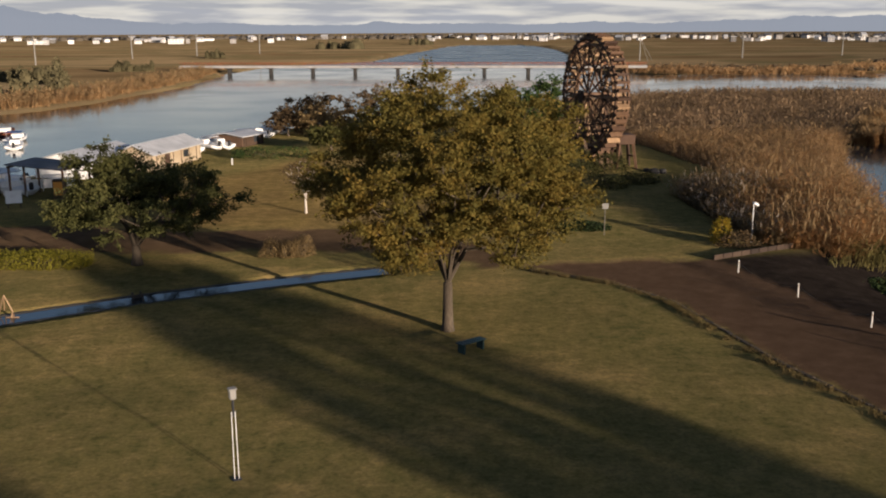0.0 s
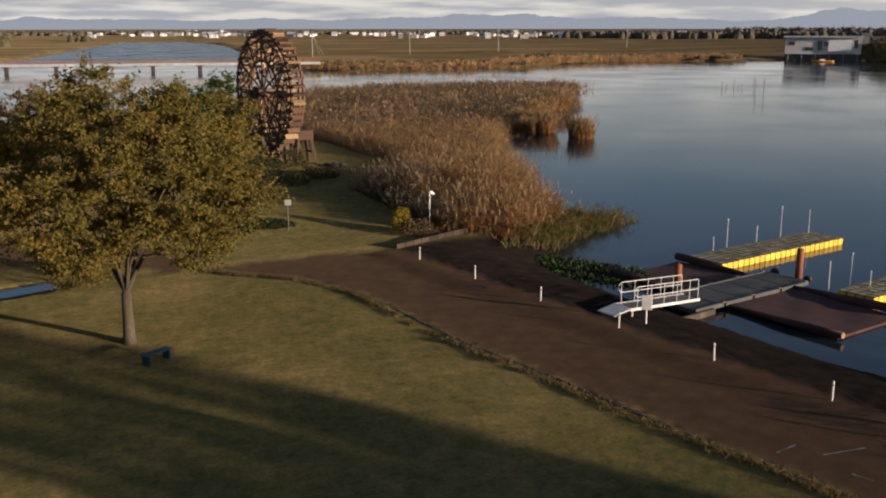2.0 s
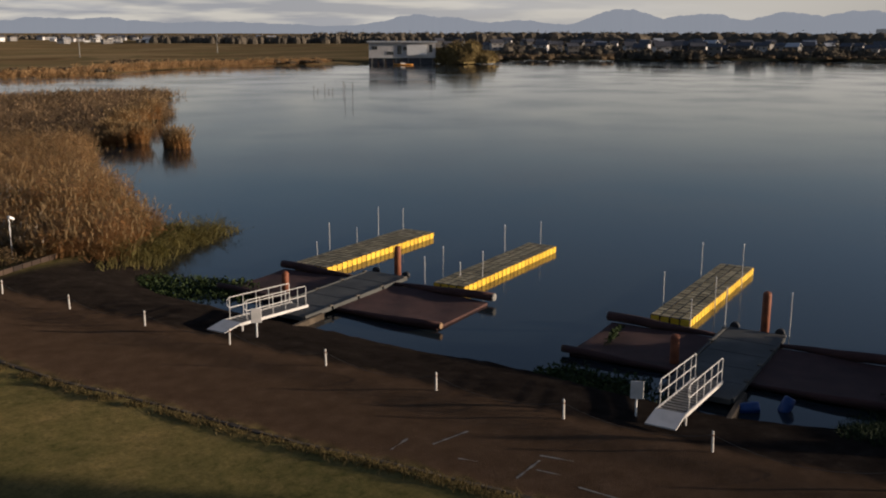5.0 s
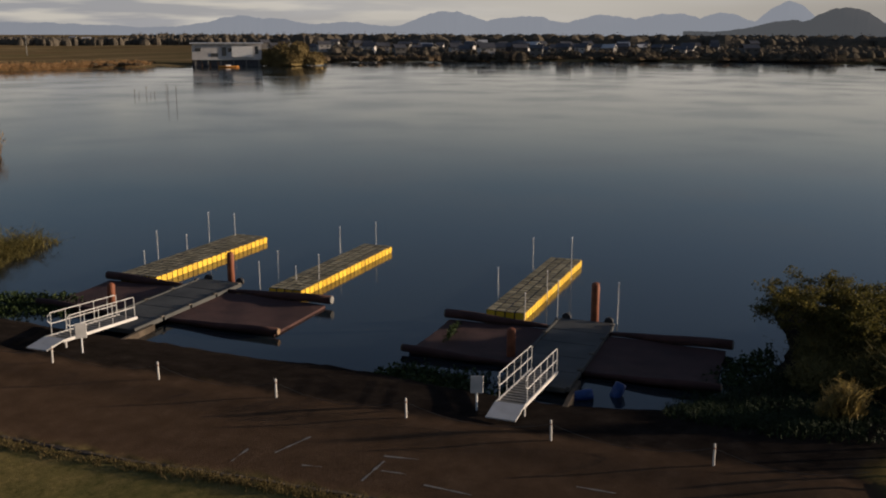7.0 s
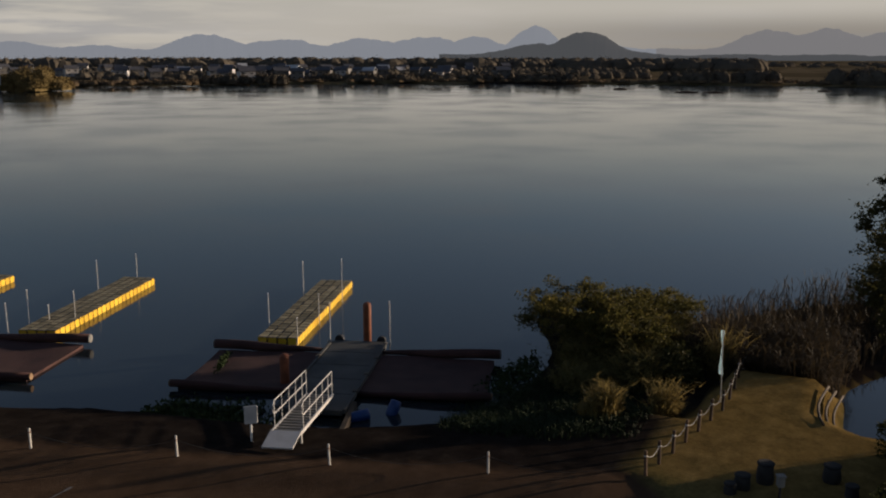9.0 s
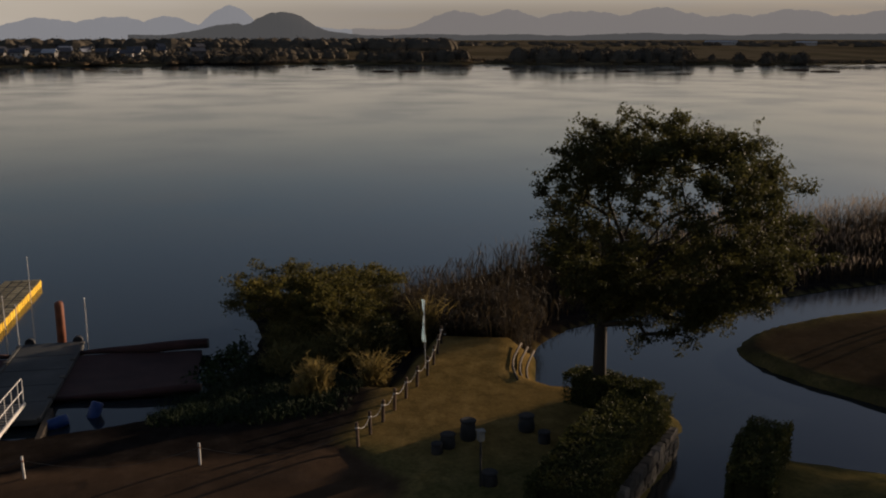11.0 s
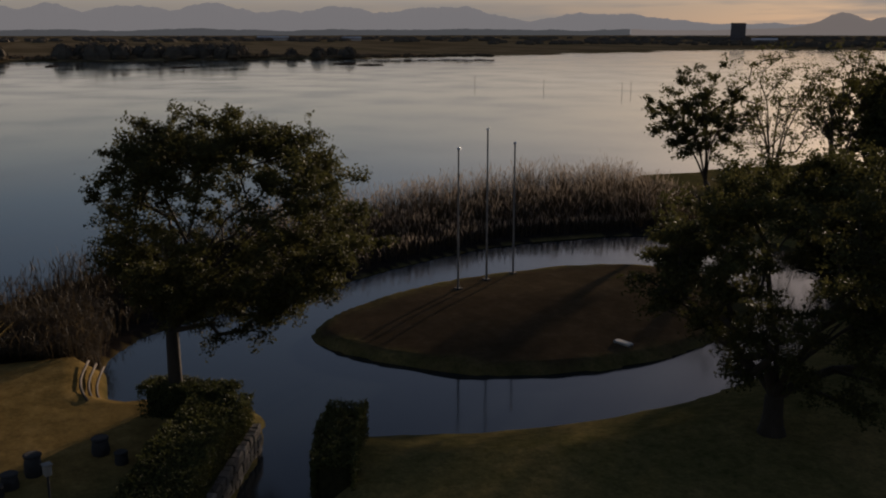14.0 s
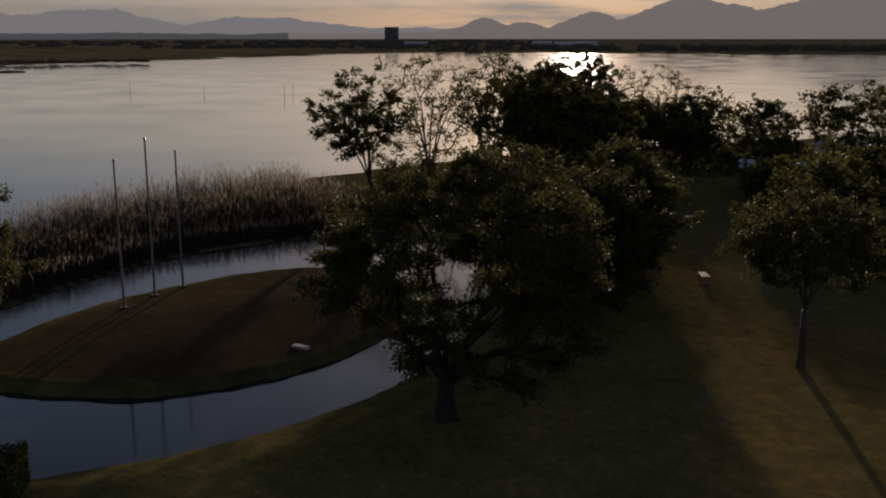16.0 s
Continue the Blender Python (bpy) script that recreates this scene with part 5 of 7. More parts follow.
reed_bed("reed_bed", "tall olive-brown reeds flecked with white plumes beside the path", front_xy[silver], 2.5, 205, M_REED_BROWN, M_PLUME_WHITE, width=0.022, lean=0.7, tuft=0.95, leafy_tops=True, leaf_count=13, plume_size=0.32, plume_share=0.4, rise=front_rise[silver], mound=0.42)
reed_bed("reed_bed", "rust-gold reeds bowing over the water's edge", front_xy[~silver], 2.45, 208, plume=M_PLUME_TAN, width=0.023, lean=0.7, tuft=1.1, leafy_tops=True, leaf_count=14, plume_size=0.7, plume_share=0.4, rise=front_rise[~silver], mound=0.42)
GREEN_TIP = [(22.5, 54.0), (25, 57.5), (28, 61), (32, 62.6), (35.6, 61), (33, 59.0), (29.6, 57.4), (26, 54.2)]
green_xy = scatter(GREEN_TIP, 42.0, 206, -0.1, 0.5)
reed_bed("reed_bed", "low green reeds leaning over the water", green_xy, 1.35, 207, M_REED_GREEN, M_REED, width=0.032, plume_share=0.0, lean=1.0, leaf_count=7, rise=0.3 + 0.7 * ease((closed_distance(green_xy[:, 0], green_xy[:, 1], GREEN_TIP) + 0.5) / 2.2))
for k, (x, y, r, h) in enumerate(((26.6, 56.4, 1.3, 0.9), (28.6, 58.4, 1.4, 1.1), (30.4, 60.0, 1.4, 1.1), (32.4, 61.0, 1.2, 0.9), (34.2, 61.2, 0.9, 0.6), (27.6, 60.4, 1.2, 1.2))):
    shrub("waterside_bush", "low olive bush leaning over the water before the reeds", (x, y), (r, r * 0.8, h), 1900, 0.13, M_LEAF_SCRUB, 240 + k, group="waterside bushes")
for k, (x, y, r) in enumerate(((56.2, 110.0, 1.6), (54.9, 117.8, 1.3), (52.8, 120.4, 1.1), (70.5, 147, 2.2), (65.5, 140.5, 2.0), (59.0, 130.5, 2.0), (54.0, 122.5, 1.6), (51.2, 117.0, 1.2))):
    ang = np.random.RandomState(300 + k).uniform(0, 6.28, 700)
    rr = np.random.RandomState(310 + k).uniform(0, 1, 700) ** 0.5 * r
    reed_bed("reed_clump", "round clump of tawny reeds standing in the lake", np.column_stack([x + rr * np.cos(ang), y + rr * np.sin(ang)]), 2.5, 320 + k, plume=M_PLUME_TAN, width=0.035, lean=0.4, leaf_count=7, plume_size=0.7, rise=0.55 + 0.45 * (1 - (rr / r) ** 3))
BELT = [(45.5, 5.5), (49.5, 8.6), (58, 2), (65, -9), (72, -20.5), (75.8, -33), (78, -43), (60.5, -41), (60.2, -34.7), (60.2, -24.2), (57.2, -17.2), (53.2, -10.2), (48.2, -0.8), (44.0, 1.8)]
belt_xy = scatter(BELT, 20.0, 208, 0.1)
belt_in = -closed_distance(belt_xy[:, 0], belt_xy[:, 1], POND_R)
belt_rise = (0.36 + 0.64 * ease((belt_in - 1.5) / 6)) * (0.7 + 0.3 * ease((0 - belt_xy[:, 1]) / 10))
near_spit = belt_xy[:, 1] > -7
for keep, tip, sd in ((near_spit, M_REED_SHADED, 209), (~near_spit, M_PLUME_DULL, 219)):
    reed_bed("reed_bed", "tall brown reed belt between pond and lake", belt_xy[keep], 2.3, sd, M_REED_SHADED, tip, width=0.018, lean=0.2, plume_size=0.55, leaf_count=3, rise=belt_rise[keep], mound=0.22)
SPIT_REED = [(42.0, 5.6), (44, 7.6), (47.6, 8.0), (47.5, 1.6), (43.5, 1.2), (42.0, 1.5)]
reed_bed("reed_bed", "tall dark reeds closing the end of the spit", scatter(SPIT_REED, 95.0, 212, 0.1), 1.9, 213, M_REED_SHADED, M_REED_SHADED, width=0.016, lean=0.3, leaf_count=7, plume_share=0.3, plume_size=0.7, mound=0.3, tuft=1.1)
BANK_WEST = [(-110, 108), (-84, 151), (-79, 166), (-74, 178), (-70.5, 199), (-68.5, 260), (-76, 346), (-82, 346), (-78, 260), (-79, 200), (-86, 178), (-95, 160), (-120, 120)]
reed_bed("reed_bed", "band of golden reeds along the opposite bank", scatter(BANK_WEST, 8.0, 214, 0.0, 1.2, 0.9), 1.7, 215, M_REED_TAWNY, M_PLUME_TAN, width=0.07, lean=0.5, leaf_count=4, plume_size=0.6, mound=0.45, tuft=2.2)
BANK_NORTH = [(57, 312), (72, 304), (91, 299), (124, 301), (149, 321), (176, 335), (245, 337), (240, 349), (170, 347), (145, 332), (122, 312), (92, 310), (76, 314), (60, 322)]
reed_bed("reed_bed", "band of tawny reeds on the northern shore", scatter(BANK_NORTH, 5.0, 216, 0.0, 0.7), 1.3, 217, M_REED_TAWNY, M_REED_TAWNY, width=0.09, lean=0.6, mound=0.5, tuft=2.5)


def water_plants(name, label, poly, density, seed, size=0.16):
    rng = np.random.RandomState(seed)
    xy = scatter(poly, density, seed, 0.1, 0.6)
    c = np.column_stack([xy, WATER + 0.03 + rng.uniform(0, 0.16, len(xy))])
    tagged(blade_mesh(name, leaf_blades(c, size, rng, 0.1, 0.8), M_PAD), label, "water plants", kind="stuff")


water_plants("water_plants", "mat of green water plants along the slip", [(21.5, 52.5), (25, 52.5), (28.5, 47.8), (27.8, 45.5), (25.5, 44), (23, 48)], 130, 401)
water_plants("water_plants", "mat of green water plants beside the jetty", [(28.9, 26.6), (31.4, 26.2), (32.2, 22.8), (30.6, 20.6), (29.2, 22.0)], 170, 402)
reed_bed("sedge_mat", "low dark green sedge on the wet bank", scatter([(31.4, 10.5), (31.6, 14.2), (33.6, 15.2), (36.0, 15.4), (39.5, 13.6), (38.8, 9.0), (36, 7.4), (32.6, 7.8)], 130.0, 404, 0.1), 0.26, 405, M_SEDGE, M_SEDGE, width=0.02, plume_share=0.0, lean=0.8, leaf_count=3)
water_plants("water_plants", "mat of green water plants near the scrub", [(37.0, 15.2), (40, 15.4), (43, 14.6), (40, 13.2), (37.5, 13.2)], 110, 403)


# ---- the great wooden waterwheel ----
def water_wheel():
    radius, width = 5.55, 1.25
    root = thing("water_wheel", Matrix.Translation((14.25, 91.2, 7.0)) @ Matrix.Rotation(radians(18.8), 4, "Z"),
                 "huge dark timber waterwheel with pale paddles on a trestle", "waterwheel")
    # the axle lies along local x
    count = 48

    def ring_point(r, a, x):
        return Vector((x, r * math.cos(a), r * math.sin(a)))
    for x in (-width / 2, width / 2):
        for r, w, h in ((radius * 0.95, 0.16, 0.24), (radius * 0.84, 0.12, 0.16), (radius * 0.5, 0.12, 0.16)):
            bm = bmesh.new()
            for k in range(count):
                a0, a1 = 2 * math.pi * k / count, 2 * math.pi * (k + 1) / count
                beam(bm, ring_point(r, a0, x), ring_point(r, a1, x), w, h)
            part("rim", bm, M_WOOD_RED, root)
    for k in range(count):
        a = 2 * math.pi * k / count
        bm = bmesh.new()
        rot = Matrix.Rotation(a, 3, "X")
        box(bm, *(rot @ Vector((0, radius * 0.985, 0))), width * (1.06, 0.96, 1.03, 0.92)[k % 4], 0.5 - 0.12 * ((k * 7) % 5) / 4, 0.24, rot @ Matrix.Rotation(0.35, 3, 'X'))
        part("paddle", bm, M_WOOD_PALE if k % 5 == 0 else M_WOOD_RED, root)
        # every bucket board is pale: sunlight on inner faces is in the colour
        bm = bmesh.new()
        rot2 = Matrix.Rotation(a + math.pi / count, 3, "X")
        box(bm, *(rot2 @ Vector((0, radius * 0.845, 0))), width * 0.96, 0.1, 0.26, rot2)
        part("bucket_board", bm, M_WOOD_PALE, root)
    # small boards added to stand for sunlit glimpses through the wheel
    for k in range(48):
        a = 2 * math.pi * (k + 0.5) / 48
        bm = bmesh.new()
        r0 = radius * (0.42, 0.74, 0.58, 0.7)[k % 4]
        rot3 = Matrix.Rotation(a, 3, "X")
        box(bm, *(rot3 @ Vector((-width * 0.36 + width * 0.5 * (k % 3) / 2, r0, 0))), 0.24, 0.08, 0.34 + 0.14 * (k % 3))
        part("filler_board", bm, M_WOOD_PALE if k % 4 < 3 else M_WOOD_RED, root)
        if k % 2:
            continue
        bm = bmesh.new()
        beam(bm, ring_point(radius * 0.5, a, -width / 2 - 0.02), ring_point(radius * 0.84, a + 0.3 * (-1) ** (k // 2), -width / 2 - 0.02), 0.06, 0.1)
        part("lattice_bar", bm, M_WOOD_PALE if k % 5 == 0 else M_WOOD_RED, root)
    for k in range(12):
        a = 2 * math.pi * k / 12
        for x in (-width / 2 - 0.04, width / 2 + 0.04):
            bm = bmesh.new()
            beam(bm, ring_point(0.35, a, x), ring_point(radius * 0.97, a, x), 0.10, 0.17)
            part("spoke", bm, M_WOOD_RED, root)
        bm = bmesh.new()
        beam(bm, ring_point(radius * 0.5, a, -width / 2), ring_point(radius * 0.84, a + math.pi / 8, width / 2), 0.09, 0.11)
        part("brace", bm, M_WOOD_DARK, root)
        bm = bmesh.new()
        beam(bm, ring_point(radius * 0.84, a, -width / 2), ring_point(radius * 0.5, a + math.pi / 8, -width / 2), 0.08, 0.11)
        part("brace", bm, M_WOOD_DARK, root)
        # cross boards are pale too, with the sunlit look in their colour
        bm = bmesh.new()
        beam(bm, ring_point(radius * 0.66, a, -width / 2), ring_point(radius * 0.66, a, width / 2), 0.12, 0.22)
        part("cross_board", bm, M_WOOD_PALE, root)
    bm = bmesh.new()
    tube(bm, [(-2.2, 0, 0), (2.2, 0, 0)], 0.26, 10)
    part("axle", bm, M_WOOD_DARK, root)
    for x in (-1.4, 1.4):
        bm = bmesh.new()
        tube(bm, [(x - 0.12, 0, 0), (x + 0.12, 0, 0)], 0.5, 14)
        part("hub", bm, M_WOOD_DARK, root)
        for y in (-1.7, 1.7):
            bm = bmesh.new()
            beam(bm, (x * 1.25, y * 1.35, -6.3), (x * 1.2, y * 0.12, 0.1), 0.32, 0.36)
            part("support_leg", bm, M_WOOD_DARK, root)
        for z, half in ((-3.3, 1.35), (-5.2, 1.9)):
            bm = bmesh.new()
            beam(bm, (x * 1.25, -half, z), (x * 1.25, half, z), 0.2, 0.26)
            part("cross_beam", bm, M_WOOD_DARK, root)
    bm = bmesh.new()
    box(bm, 0, 0.2, -6.4, 3.0, 3.6, 1.4, bevel=0.05)
    part("plinth", bm, M_WOOD_DARK, root)


water_wheel()


def trestle():
    root = thing("flume_trestle", Matrix.Translation((16.7, 88.9, height_at(16.7, 88.9) - 0.1)) @ Matrix.Rotation(0.25, 4, "Z"), "brown timber trestle standing beside the waterwheel", "trestle")
    bm = bmesh.new()
    box(bm, 0, 0, 2.7, 1.7, 1.5, 0.9, bevel=0.04)
    part("trough", bm, M_WOOD_RED, root)
    for x in (-0.8, 0.8):
        for y in (-0.65, 0.65):
            bm = bmesh.new()
            beam(bm, (x * 1.3, y * 1.25, -0.3), (x * 0.85, y * 0.9, 2.4), 0.24, 0.24)
            part("leg", bm, M_WOOD_RED, root)
        bm = bmesh.new()
        beam(bm, (x * 1.15, -0.7, 1.1), (x * 1.15, 0.7, 1.1), 0.14, 0.18)
        part("cross_beam", bm, M_WOOD_DARK, root)


trestle()
for k, (x, y, r) in enumerate(((19.2, 86.8, 0.5), (20.0, 87.1, 0.42), (18.6, 87.4, 0.36))):
    bm = bmesh.new()
    bmesh.ops.create_icosphere(bm, subdivisions=2, radius=r)
    for v in bm.verts:
        v.co *= 1 + 0.18 * noise.noise(v.co * 2.3 + Vector((k * 5, 0, 0)))
        v.co.z *= 0.7
    ob = part("boulder", bm, M_DARK_SHADED, None, smooth=True)
    ob.location = (x, y, height_at(x, y) + r * 0.3)
    tagged(ob, "dark garden boulder at the foot of the wheel", "rock", "boulders by the wheel")

# ---- jetties ----
U3, N3 = SU.normalized(), SN.normalized()


def shore_frame(s, d, z):
    """Local x along the shore, local y out over the water."""
    p = shore(s, d, z)
    return Matrix(((U3.x, N3.x, 0, p.x), (U3.y, N3.y, 0, p.y), (0, 0, 1, p.z), (0, 0, 0, 1)))


def carpet_wing(root, x0, x1, sign):
    """A carpeted launching deck with two rolled edges. sign: which way its outer end lies."""
    y0, y1 = 8.6, 14.2
    n = 10
    # the sagging deck
    bm = bmesh.new()
    rows = []
    for j in range(9):
        y = y0 + 0.2 + (y1 - y0 - 0.5) * j / 8
        row = []
        for i in range(n + 1):
            x = x0 + (x1 - x0) * i / n
            out = i / n if sign > 0 else 1 - i / n
            z = -0.05 - 0.10 * math.sin(math.pi * j / 8) * 0.5 - 0.10 * out + 0.02 * math.sin(x * 2.1 + y)
            row.append(bm.verts.new((x, y, z)))
        rows.append(row)
    faces = []
    for j in range(8):
        for i in range(n):
            faces.append(bm.faces.new((rows[j][i], rows[j][i + 1], rows[j + 1][i + 1], rows[j + 1][i])))
    made = bmesh.ops.extrude_face_region(bm, geom=faces)
    for v in made["geom"]:
        if isinstance(v, bmesh.types.BMVert):
            v.co.z -= 0.22
    bmesh.ops.recalc_face_normals(bm, faces=bm.faces)
    part("carpet_deck", bm, M_CARPET, root, smooth=False)
    # rolled edges, thicker at the outer end
    for y, r_in, r_out, lift in ((y1 - 0.1, 0.09, 0.23, 0.0), (y0 + 0.1, 0.07, 0.17, -0.12)):
        bm = bmesh.new()
        pts, rad = [], []
        for i in range(9):
            f = i / 8
            out = f if sign > 0 else 1 - f
            pts.append((x0 + (x1 - x0) * f + (0.25 * sign if out == 1 else 0), y + 0.06 * math.sin(f * 9), lift - 0.02 + 0.12 * out))
            rad.append(r_in + (r_out - r_in) * min(1, out * 1.6))
        tube(bm, pts, rad, 12)
        part("rolled_edge", bm, M_CARPET, root, smooth=True)
        xe = (x1 if sign > 0 else x0) + 0.26 * sign
        bm = bmesh.new()
        tube(bm, [(xe, y, lift + 0.10), (xe + 0.05 * sign, y, lift + 0.10)], [r_out * 0.96, r_out * 0.86], 12)
        part("end_cap", bm, M_CONCRETE if y > 10 else M_WOOD_PALE, root)
    for k in range(4):
        bm = bmesh.new()
        x = x0 + (x1 - x0) * (k + 0.5) / 4
        box(bm, x, (y0 + y1) / 2, -0.42, 0.9, y1 - y0 - 0.6, 0.3, bevel=0.05)
        part("float_tank", bm, M_BLACK, root)


def jetty(s, left, right, group):
    root = thing("jetty", shore_frame(s, 0, WATER + 0.3), "floating jetty, grey walkway between two red-carpeted launching decks", "jetty", group)
    for k in range(5):
        bm = bmesh.new()
        y0 = 6.2 + k * 1.88
        box(bm, 0.02 * (k % 2), y0 + 0.93, -0.06, 2.6, 1.85, 0.24, bevel=0.03)
        part("walkway_slab", bm, M_DECK, root)
    for x in (-1.36, 1.36):
        for k in range(4):
            bm = bmesh.new()
            box(bm, x, 7.3 + k * 2.25, 0.0, 0.14, 2.1, 0.22, bevel=0.02)
            part("edge_timber", bm, M_DECK, root)
            bm = bmesh.new()
            box(bm, x, 8.35 + k * 2.25, 0.13, 0.2, 0.26, 0.07, bevel=0.02)
            part("cleat", bm, M_KERB, root)
    bm = bmesh.new()
    box(bm, 1.6, 5.9, -0.2, 0.24, 3.2, 0.38, Matrix.Rotation(0.06, 3, "Z"), bevel=0.04)
    part("landing_beam", bm, M_BARK, root, "weathered brown landing beam")
    carpet_wing(root, -left, -1.4, -1)
    carpet_wing(root, 1.4, right, 1)
    for x in (-0.95, 0.95):
        bm = bmesh.new()
        tube(bm, [(x * 1.1, 15.7, 0.05), (x * 1.1, 15.9, 0.05)], 0.22, 12)
        part("tyre_fender", bm, M_BLACK, root)
    return root


jetty(13.2, 6.4, 7.4, "launching jetties")
jetty(34.0, 6.5, 6.7, "launching jetties")


def pile(s, d, top):
    z0 = WATER - 1.2
    root = thing("mooring_pile", shore_frame(s, d, 0), "rust-red round steel mooring pile", "pile", "mooring piles")
    bm = bmesh.new()
    tube(bm, [(0, 0, z0), (0, 0, top - 0.12), (0, 0, top)], [0.2, 0.2, 0.17], 14)
    shaft = part("shaft", bm, M_RUST, root, smooth=True)
    bm = bmesh.new()
    tube(bm, [(0, 0, top), (0, 0, top + 0.05)], [0.17, 0.06], 14)
    part("cap", bm, M_RUST, shaft)


pile(10.2, 10.0, 0.35)
pile(13.4, 16.2, 0.95)
pile(32.0, 9.6, 0.55)
pile(34.3, 16.0, 1.25)

CUBE = {}


def float_cube():
    """One plastic float, half a metre wide, with lugs; its top is worn and dirty."""
    bm = bmesh.new()
    box(bm, 0, 0, 0, 0.49, 0.49, 0.46, bevel=0.036)
    for x, y in ((0.235, 0.235), (-0.235, 0.235)):
        box(bm, x, y, 0.05, 0.06, 0.06, 0.05)
    me = bpy.data.meshes.new("float_cube")
    bm.normal_update()
    for f in bm.faces:
        f.material_index = 1 if f.normal.z > 0.8 else (2 if f.normal.z > 0.5 or abs(f.normal.x * f.normal.y) > 0.3 else 0)
    bm.to_mesh(me)
    bm.free()
    me.materials.append(M_YELLOW)
    me.materials.append(M_FLOAT_TOP)
    me.materials.append(M_BLACK)
    return me


CUBE_MESH = float_cube()


def float_dock(s0, columns, d0, rows):
    root = thing("floating_dock", shore_frame(s0, d0, WATER + 0.19), "floating dock of yellow plastic cubes with worn grey tops", "dock", "yellow cube docks")
    rng = random.Random(int(s0 * 10))
    for i in range(columns):
        for j in range(rows):
            ob = new("float_cube", CUBE_MESH)
            ob.parent = root
            ob.location = (0.25 + i * 0.5, 0.25 + j * 0.5, rng.uniform(-0.012, 0.012))
            ob.rotation_euler = (rng.uniform(-0.02, 0.02), rng.uniform(-0.02, 0.02), rng.uniform(-0.015, 0.015))


float_dock(6.9, 5, 14.7, 24)
float_dock(16.5, 4, 15.1, 24)
float_dock(28.9, 4, 15.4, 25)


def thin_pole(x, y, top):
    root = thing("mooring_rod", pose(x, y, 0), "thin grey upright mooring rod", "pole", "mooring rods")
    bm = bmesh.new()
    lean = 0.03 * math.sin(x * 3)
    tube(bm, [(0, 0, WATER - 1), (lean, 0, top)], 0.021, 6)
    part("rod", bm, M_RAIL, root)
    bm = bmesh.new()
    tube(bm, [(lean, 0, top), (lean, 0, top + 0.04)], 0.036, 6)
    part("tip", bm, M_WHITE, root)


for s, d, top in ((6.75, 17.1, 0.27), (6.75, 18.4, 1.25), (6.75, 21.3, 0.45), (6.75, 23.8, 1.45), (7.2, 26.2, 1.0), (16.1, 14.9, 0.92), (16.3, 16.5, 1.2), (17.1, 17.1, 0.28), (18.3, 17.5, 0.96),
                  (16.4, 23.9, 1.2), (17.4, 27.0, 1.0), (28.7, 18.0, 1.05), (28.7, 24.7, 1.32), (31.0, 19.4, 0.77), (31.1, 24.3, 1.6), (31.0, 15.2, 0.6), (32.4, 16.1, 1.15), (35.3, 16.6, 1.2)):
    p = shore(s, d)
    thin_pole(p.x, p.y, top)


def gangway(s, d, length, drop, group):
    """White railed ramp from the bank down to the jetty."""
    root = thing("gangway", shore_frame(s, d, 0.18), "white metal gangway with tubular handrails leading to the jetty", "gangway", group)
    half = 0.52
    slope = -drop / length

    def zz(y):
        return slope * y
    for x in (-half, half):
        bm = bmesh.new()
        beam(bm, (x, 0.75, zz(0.75)), (x, length, zz(length)), 0.06, 0.13)
        part("side_beam", bm, M_RAIL, root)
        rail = bmesh.new()
        y0, y1 = 1.1, length - 0.15
        r = 0.021
        tube(rail, [(x, y0 + 0.12, zz(y0) + 0.55), (x, y0 - 0.05, zz(y0) + 0.7), (x, y0 - 0.05, zz(y0) + 0.92), (x, y0 + 0.12, zz(y0) + 1.04), (x, y1 - 0.06, zz(y1) + 1.04), (x, y1, zz(y1) + 0.98), (x, y1, zz(y1))], r, 6)
        part("handrail", rail, M_RAIL, root)
        rail = bmesh.new()
        tube(rail, [(x, y0 + 0.12, zz(y0) + 0.55), (x, y1, zz(y1) + 0.55)], r, 6)
        part("middle_rail", rail, M_RAIL, root)
        for k in range(5):
            y = y0 + 0.12 + (y1 - y0 - 0.2) * k / 4.6
            bm = bmesh.new()
            tube(bm, [(x, y, zz(y)), (x, y, zz(y) + 1.04)], 0.019, 6)
            part("rail_post", bm, M_RAIL, root)
    n = 15
    for k in range(n):
        y = 0.85 + (length - 0.9) * (k + 0.5) / n
        bm = bmesh.new()
        box(bm, 0, y, zz(y) + 0.03, half * 2 - 0.06, (length - 0.9) / n - 0.16, 0.035)
        part("tread", bm, M_TREAD, root)
    bm = bmesh.new()
    beam(bm, (0, -0.25, -0.17), (0, 0.85, zz(0.85) + 0.05), half * 2 + 0.06, 0.05)
    part("ramp_flap", bm, M_RAIL, root)
    bm = bmesh.new()
    for x in (-half, half):
        tube(bm, [(x, 0.9, -0.55), (x, 0.9, 0)], 0.05, 6)
    part("trestle_foot", bm, M_RAIL, root)


gangway(13.75, 1.3, 5.6, 0.35, "jetty gangways")
gangway(34.25, 1.3, 5.6, 0.35, "jetty gangways")


def plate_post(x, y, facing):
    root = thing("notice_post", pose(x, y, height_at(x, y), 0, 0, facing), "grey notice plate on a white post beside the gangway", "sign", "notice posts")
    bm = bmesh.new()
    tube(bm, [(0, 0, -0.3), (0, 0, 1.2)], 0.035, 8)
    part("post", bm, M_WHITE, root)
    bm = bmesh.new()
    box(bm, 0, -0.05, 1.0, 0.46, 0.05, 0.66, bevel=0.015)
    part("plate", bm, M_RAIL, root)


plate_post(27.5, 19.95, -52)
plate_post(22.2, 36.6, -30)


